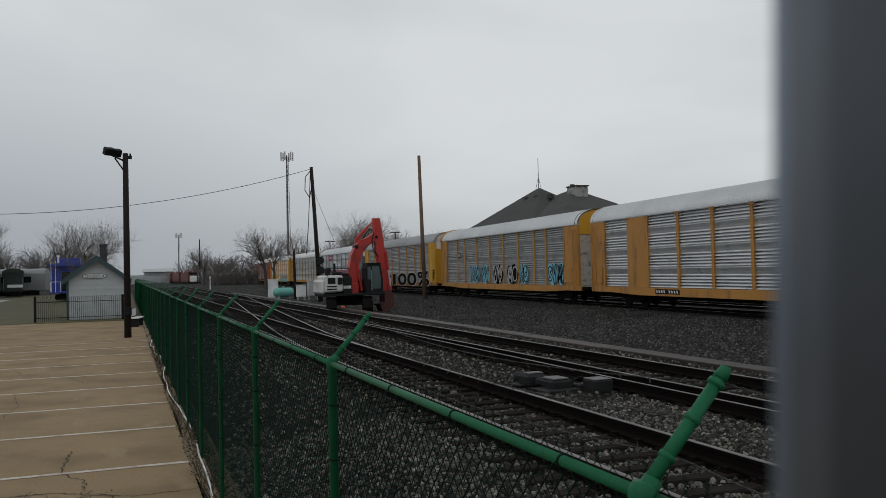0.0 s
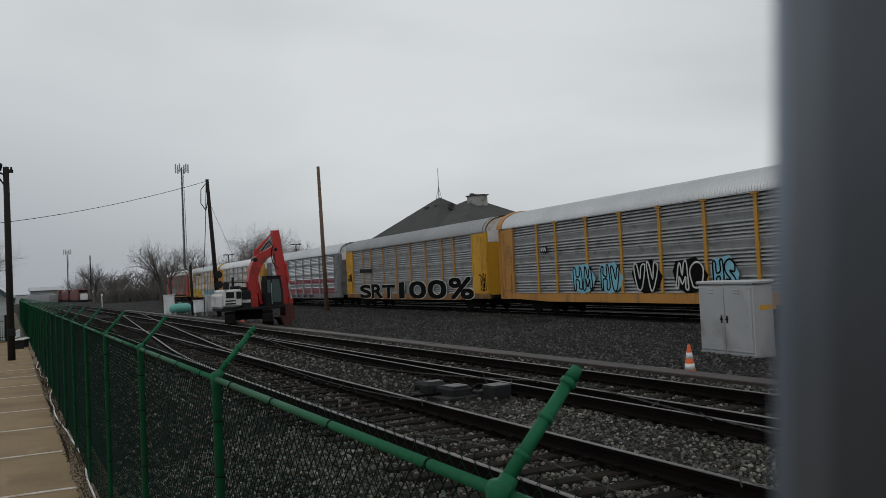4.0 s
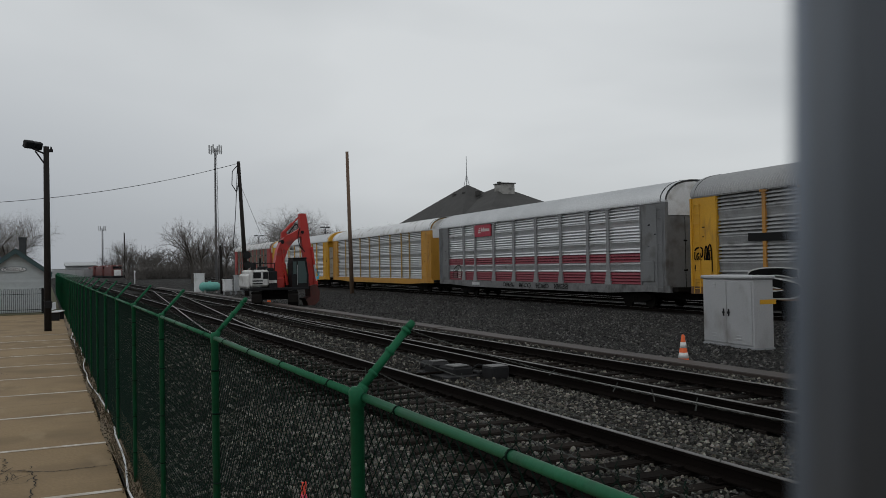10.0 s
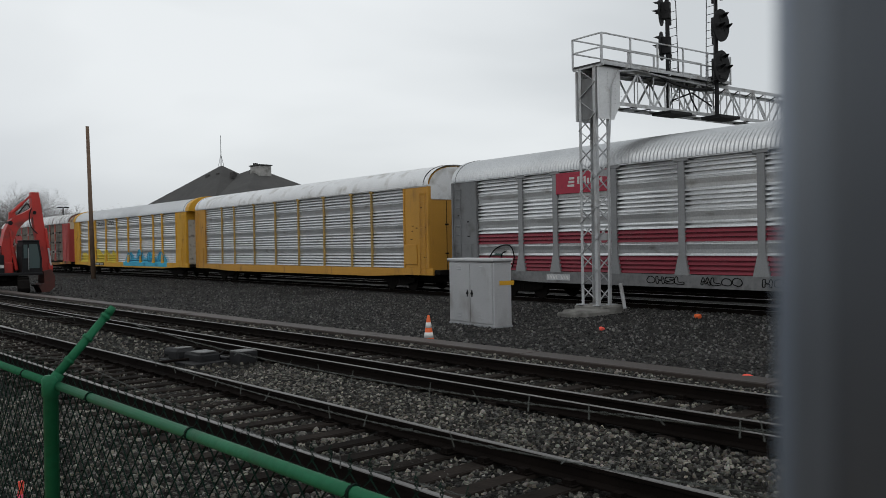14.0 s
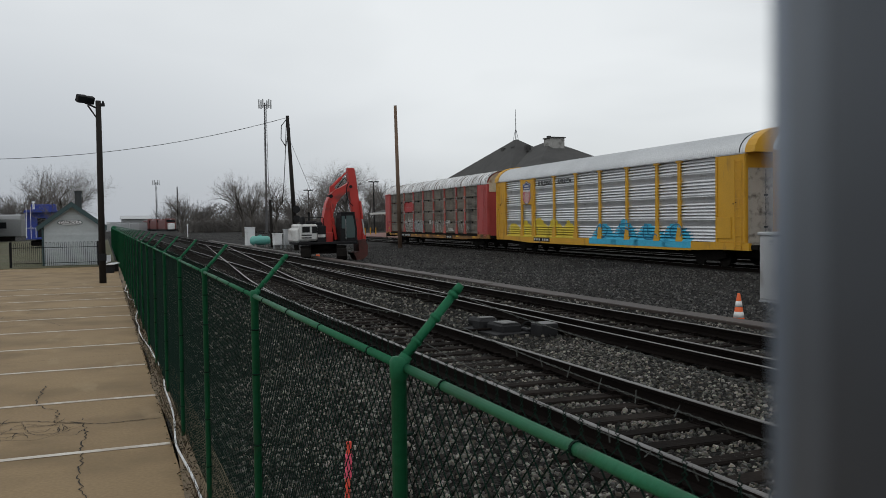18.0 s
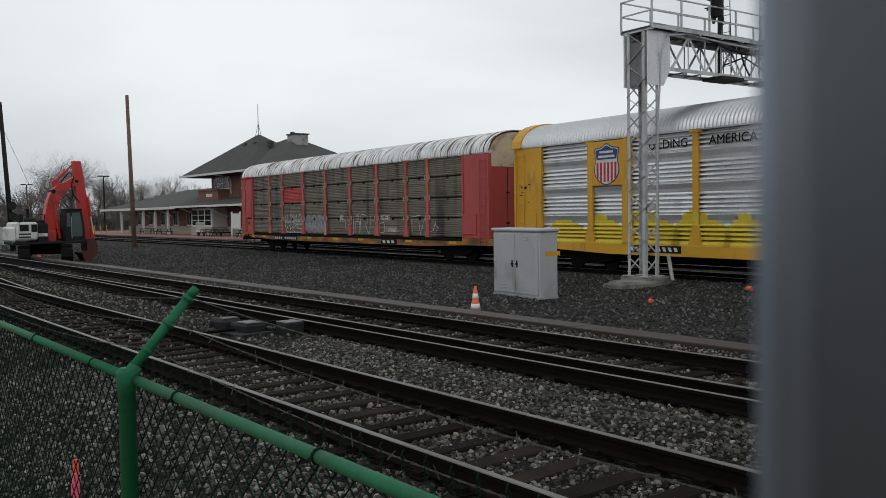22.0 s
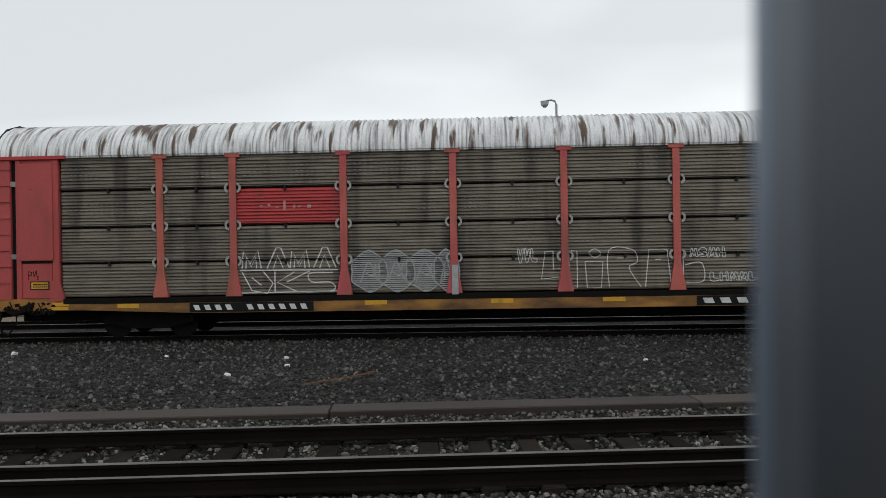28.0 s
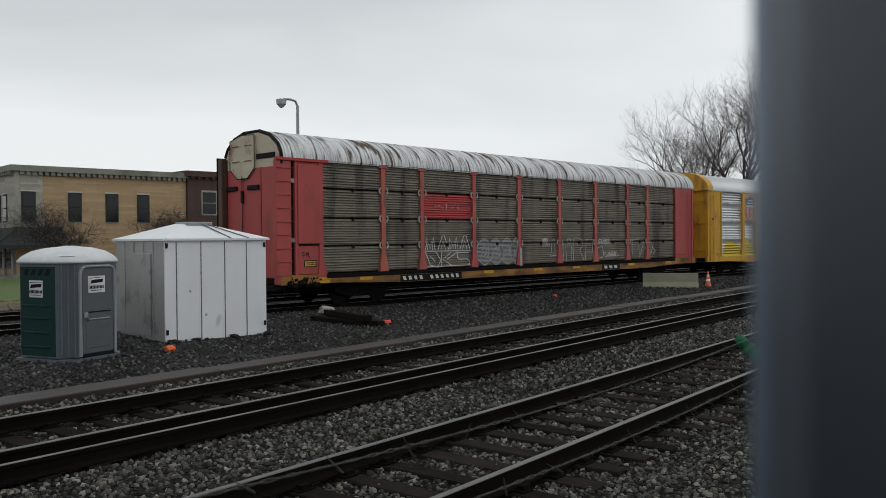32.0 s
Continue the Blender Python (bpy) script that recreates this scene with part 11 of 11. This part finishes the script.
for i in range(2):
    mb = thing("mailbox", pose(66.9 - 0.35 * i, -22.3 - 0.72 * i, 0.03, 0, 0, -100), "dark blue street mailbox on short legs", "mailbox", "mailboxes")
    pts = [(-0.4, 0.2), (0.4, 0.2), (0.4, 1.1)] + [(0.4 * math.cos(a * math.pi / 8), 1.1 + 0.4 * math.sin(a * math.pi / 8)) for a in range(1, 8)] + [(-0.4, 1.1)]
    part("box", plate_arm(pts, -0.45, 0.45), M_MAIL, mb)
    for sx in (-0.35, 0.35):
        for sy in (-0.4, 0.4):
            part("leg", Shape().box(sx - 0.03, sx + 0.03, sy - 0.03, sy + 0.03, 0, 0.2), M_MAIL, mb)
    part("label_bar", Shape().box(-0.2, 0.1, -0.46, -0.45, 0.6, 0.85), M_WHITE, mb)
M_UTILG = material("utility_green", (0.02, 0.07, 0.035), None, 0.5, bump=0.05)
ub = thing("utility_box", pose(58.95, -21.1, 0.03, 0, 0, 10), "dark green utility box on the lawn", "utility box")
part("box", Shape().box(-0.45, 0.45, -0.5, 0.5, 0, 1.0, 0.03), M_UTILG, ub)
part("lid", Shape().box(-0.48, 0.48, -0.53, 0.53, 0.97, 1.05, 0.02), M_UTILG, ub)
M_SIGNG = material("sign_green", (0.01, 0.16, 0.10), None, 0.5, bump=0)
ns = thing("traffic_sign", pose(64, -15.3, 0, 0, 0, -105), "red and white no-entry sign on a dark post", "traffic sign")
part("post", Shape().tube((0, 0.05, 0), (0, 0.05, 2.6), 0.04, 0.04, 8), M_DARK, ns)
part("board", Shape().box(-0.42, 0.42, -0.01, 0.02, 1.9, 2.75), M_WHITE, ns)
part("disc", Shape().lathe([(0.02, -0.03), (0.38, -0.03), (0.38, -0.01)], 0, 2.32, 20, "y"), M_SIGNR, ns)
part("white_bar", Shape().box(-0.28, 0.28, -0.04, -0.03, 2.24, 2.38), M_WHITE, ns)
hy = thing("hydrant", pose(65.9, -15.6, 0.03), "yellow fire hydrant by the kerb", "hydrant")
part("barrel", Shape().lathe([(0.2, 0), (0.2, 0.08), (0.14, 0.1), (0.14, 0.7), (0.18, 0.72), (0.16, 0.85), (0.05, 0.95)], 0, 0, 12), M_YEL, hy)
part("nozzle", Shape().tube((-0.24, 0, 0.55), (0.24, 0, 0.55), 0.07, 0.07, 8), M_YEL, hy)
M_LIGHTR = glow("red_signal_light", (0.9, 0.03, 0.03), 2.0)
for x, y, h, arm_l in ((67, -15.7, 4.5, 2.2), (98, -31.6, 4.8, 2.0)):
    ts = thing("traffic_light", pose(x, y, 0, 0, 0, 80), "dark traffic light pole with a lit red lamp", "traffic light", "traffic lights")
    part("pole", Shape().tube((0, 0, 0), (0, 0, h), 0.09, 0.07, 8), M_DARK, ts)
    part("arm", Shape().tube((0, 0, h - 1.1), (arm_l * 1.4, 0, h - 1.15), 0.06, 0.04, 8).tube((0, 0, h - 0.1), (-arm_l * 0.8, 0, h + 0.5), 0.045, 0.035, 8), M_DARK, ts)
    part("lamp_head", Shape().box(-arm_l * 0.8 - 0.5, -arm_l * 0.8, -0.12, 0.12, h + 0.42, h + 0.55, 0.03), M_PGREY, ts)
    sgl = part("signal_box", Shape().box(-0.35, -0.05, -0.3, -0.02, h - 2.5, h - 1.5, 0.04), M_DARK, ts)
    part("red_lamp", Shape().lathe([(0.1, -0.33), (0.1, -0.3)], -0.2, h - 1.68, 10, "y"), M_LIGHTR, sgl, "lit red lamp")
    hx = arm_l * 0.62
    hd = part("signal_box", Shape().box(hx - 0.15, hx + 0.15, -0.14, 0.14, h - 1.6, h - 0.65, 0.03), M_DARK, ts)
    part("red_lamp", Shape().lathe([(0.1, 0.14), (0.1, 0.17)], hx, h - 1.1, 10, "y"), M_LIGHTR, hd, "lit red lamp")
sp2 = thing("street_sign", pose(60, -11.1, 0, 0, 0, -100), "green street name sign on a post", "street sign")
part("post", Shape().tube((0, 0, 0), (0, 0, 4.6), 0.05, 0.05, 8), M_DARK, sp2)
part("board", Shape().box(-0.2, 0.75, -0.02, 0.02, 4.0, 4.35), M_SIGNG, sp2)
part("label_bar", Shape().box(-0.05, 0.6, -0.03, 0.03, 4.1, 4.25), M_WHITE, sp2)
rail_f = thing("park_railing", pose(0, 0, 0), "low black iron railing along the lawn", "railing")
part("rail", Shape().box(57.6, 57.66, -60, -30, 0.9, 0.95).box(57.6, 57.66, -60, -30, 0.15, 0.2), M_BLACK, rail_f)
for i in range(60):
    part("baluster", Shape().box(57.61, 57.65, -59.8 + 0.5 * i, -59.77 + 0.5 * i, 0.0, 0.95), M_BLACK, rail_f)
for i, (x, y) in enumerate(((58.5, -33), (58.8, -36))):
    lump("shrub", x, y, 0.5, 0.9, M_DIRT, "brown winter shrub bed beside the lawn", 50 + i, 0.6)


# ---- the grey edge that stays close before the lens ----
M_CASE_LIT = material("blue_grey_plastic_edge", (0.122, 0.157, 0.213), (0.110, 0.142, 0.193), 0.5, bump=0)
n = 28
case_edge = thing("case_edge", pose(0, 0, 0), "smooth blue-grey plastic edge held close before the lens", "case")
M_CASE_HALF = material("mid_grey_plastic", (0.076, 0.092, 0.116), None, 0.5, bump=0)
M_CASE_SHADE = material("dark_grey_plastic", (0.042, 0.051, 0.066), None, 0.5, bump=0)
# One plastic in three tones: its falloff from light to shade is painted in.
for nm, mat_, a0, a1, lab in (("rim", M_CASE_LIT, 90, 179, "pale outer rim"), ("shoulder", M_CASE_HALF, 179, 194, "mid-grey shoulder"), ("face", M_CASE_SHADE, 194, 270, "dark inner face")):
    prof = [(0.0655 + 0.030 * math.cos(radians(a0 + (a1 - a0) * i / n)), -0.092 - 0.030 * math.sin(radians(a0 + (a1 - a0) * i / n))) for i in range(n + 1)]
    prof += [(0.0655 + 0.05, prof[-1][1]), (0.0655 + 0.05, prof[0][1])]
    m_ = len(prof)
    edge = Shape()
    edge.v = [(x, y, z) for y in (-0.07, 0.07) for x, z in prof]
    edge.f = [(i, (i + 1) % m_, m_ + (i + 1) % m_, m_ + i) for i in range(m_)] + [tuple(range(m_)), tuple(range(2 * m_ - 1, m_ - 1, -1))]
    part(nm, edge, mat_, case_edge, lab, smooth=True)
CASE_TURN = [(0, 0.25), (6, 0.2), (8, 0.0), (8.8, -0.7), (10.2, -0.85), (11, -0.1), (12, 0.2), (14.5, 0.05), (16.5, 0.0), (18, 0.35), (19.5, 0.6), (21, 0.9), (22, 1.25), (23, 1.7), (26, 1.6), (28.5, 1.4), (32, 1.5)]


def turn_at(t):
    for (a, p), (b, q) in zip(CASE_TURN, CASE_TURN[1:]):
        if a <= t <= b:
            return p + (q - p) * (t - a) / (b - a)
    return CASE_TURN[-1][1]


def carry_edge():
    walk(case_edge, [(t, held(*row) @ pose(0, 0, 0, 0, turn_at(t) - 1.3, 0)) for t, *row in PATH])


def motions():
    run_train()
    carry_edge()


motions()
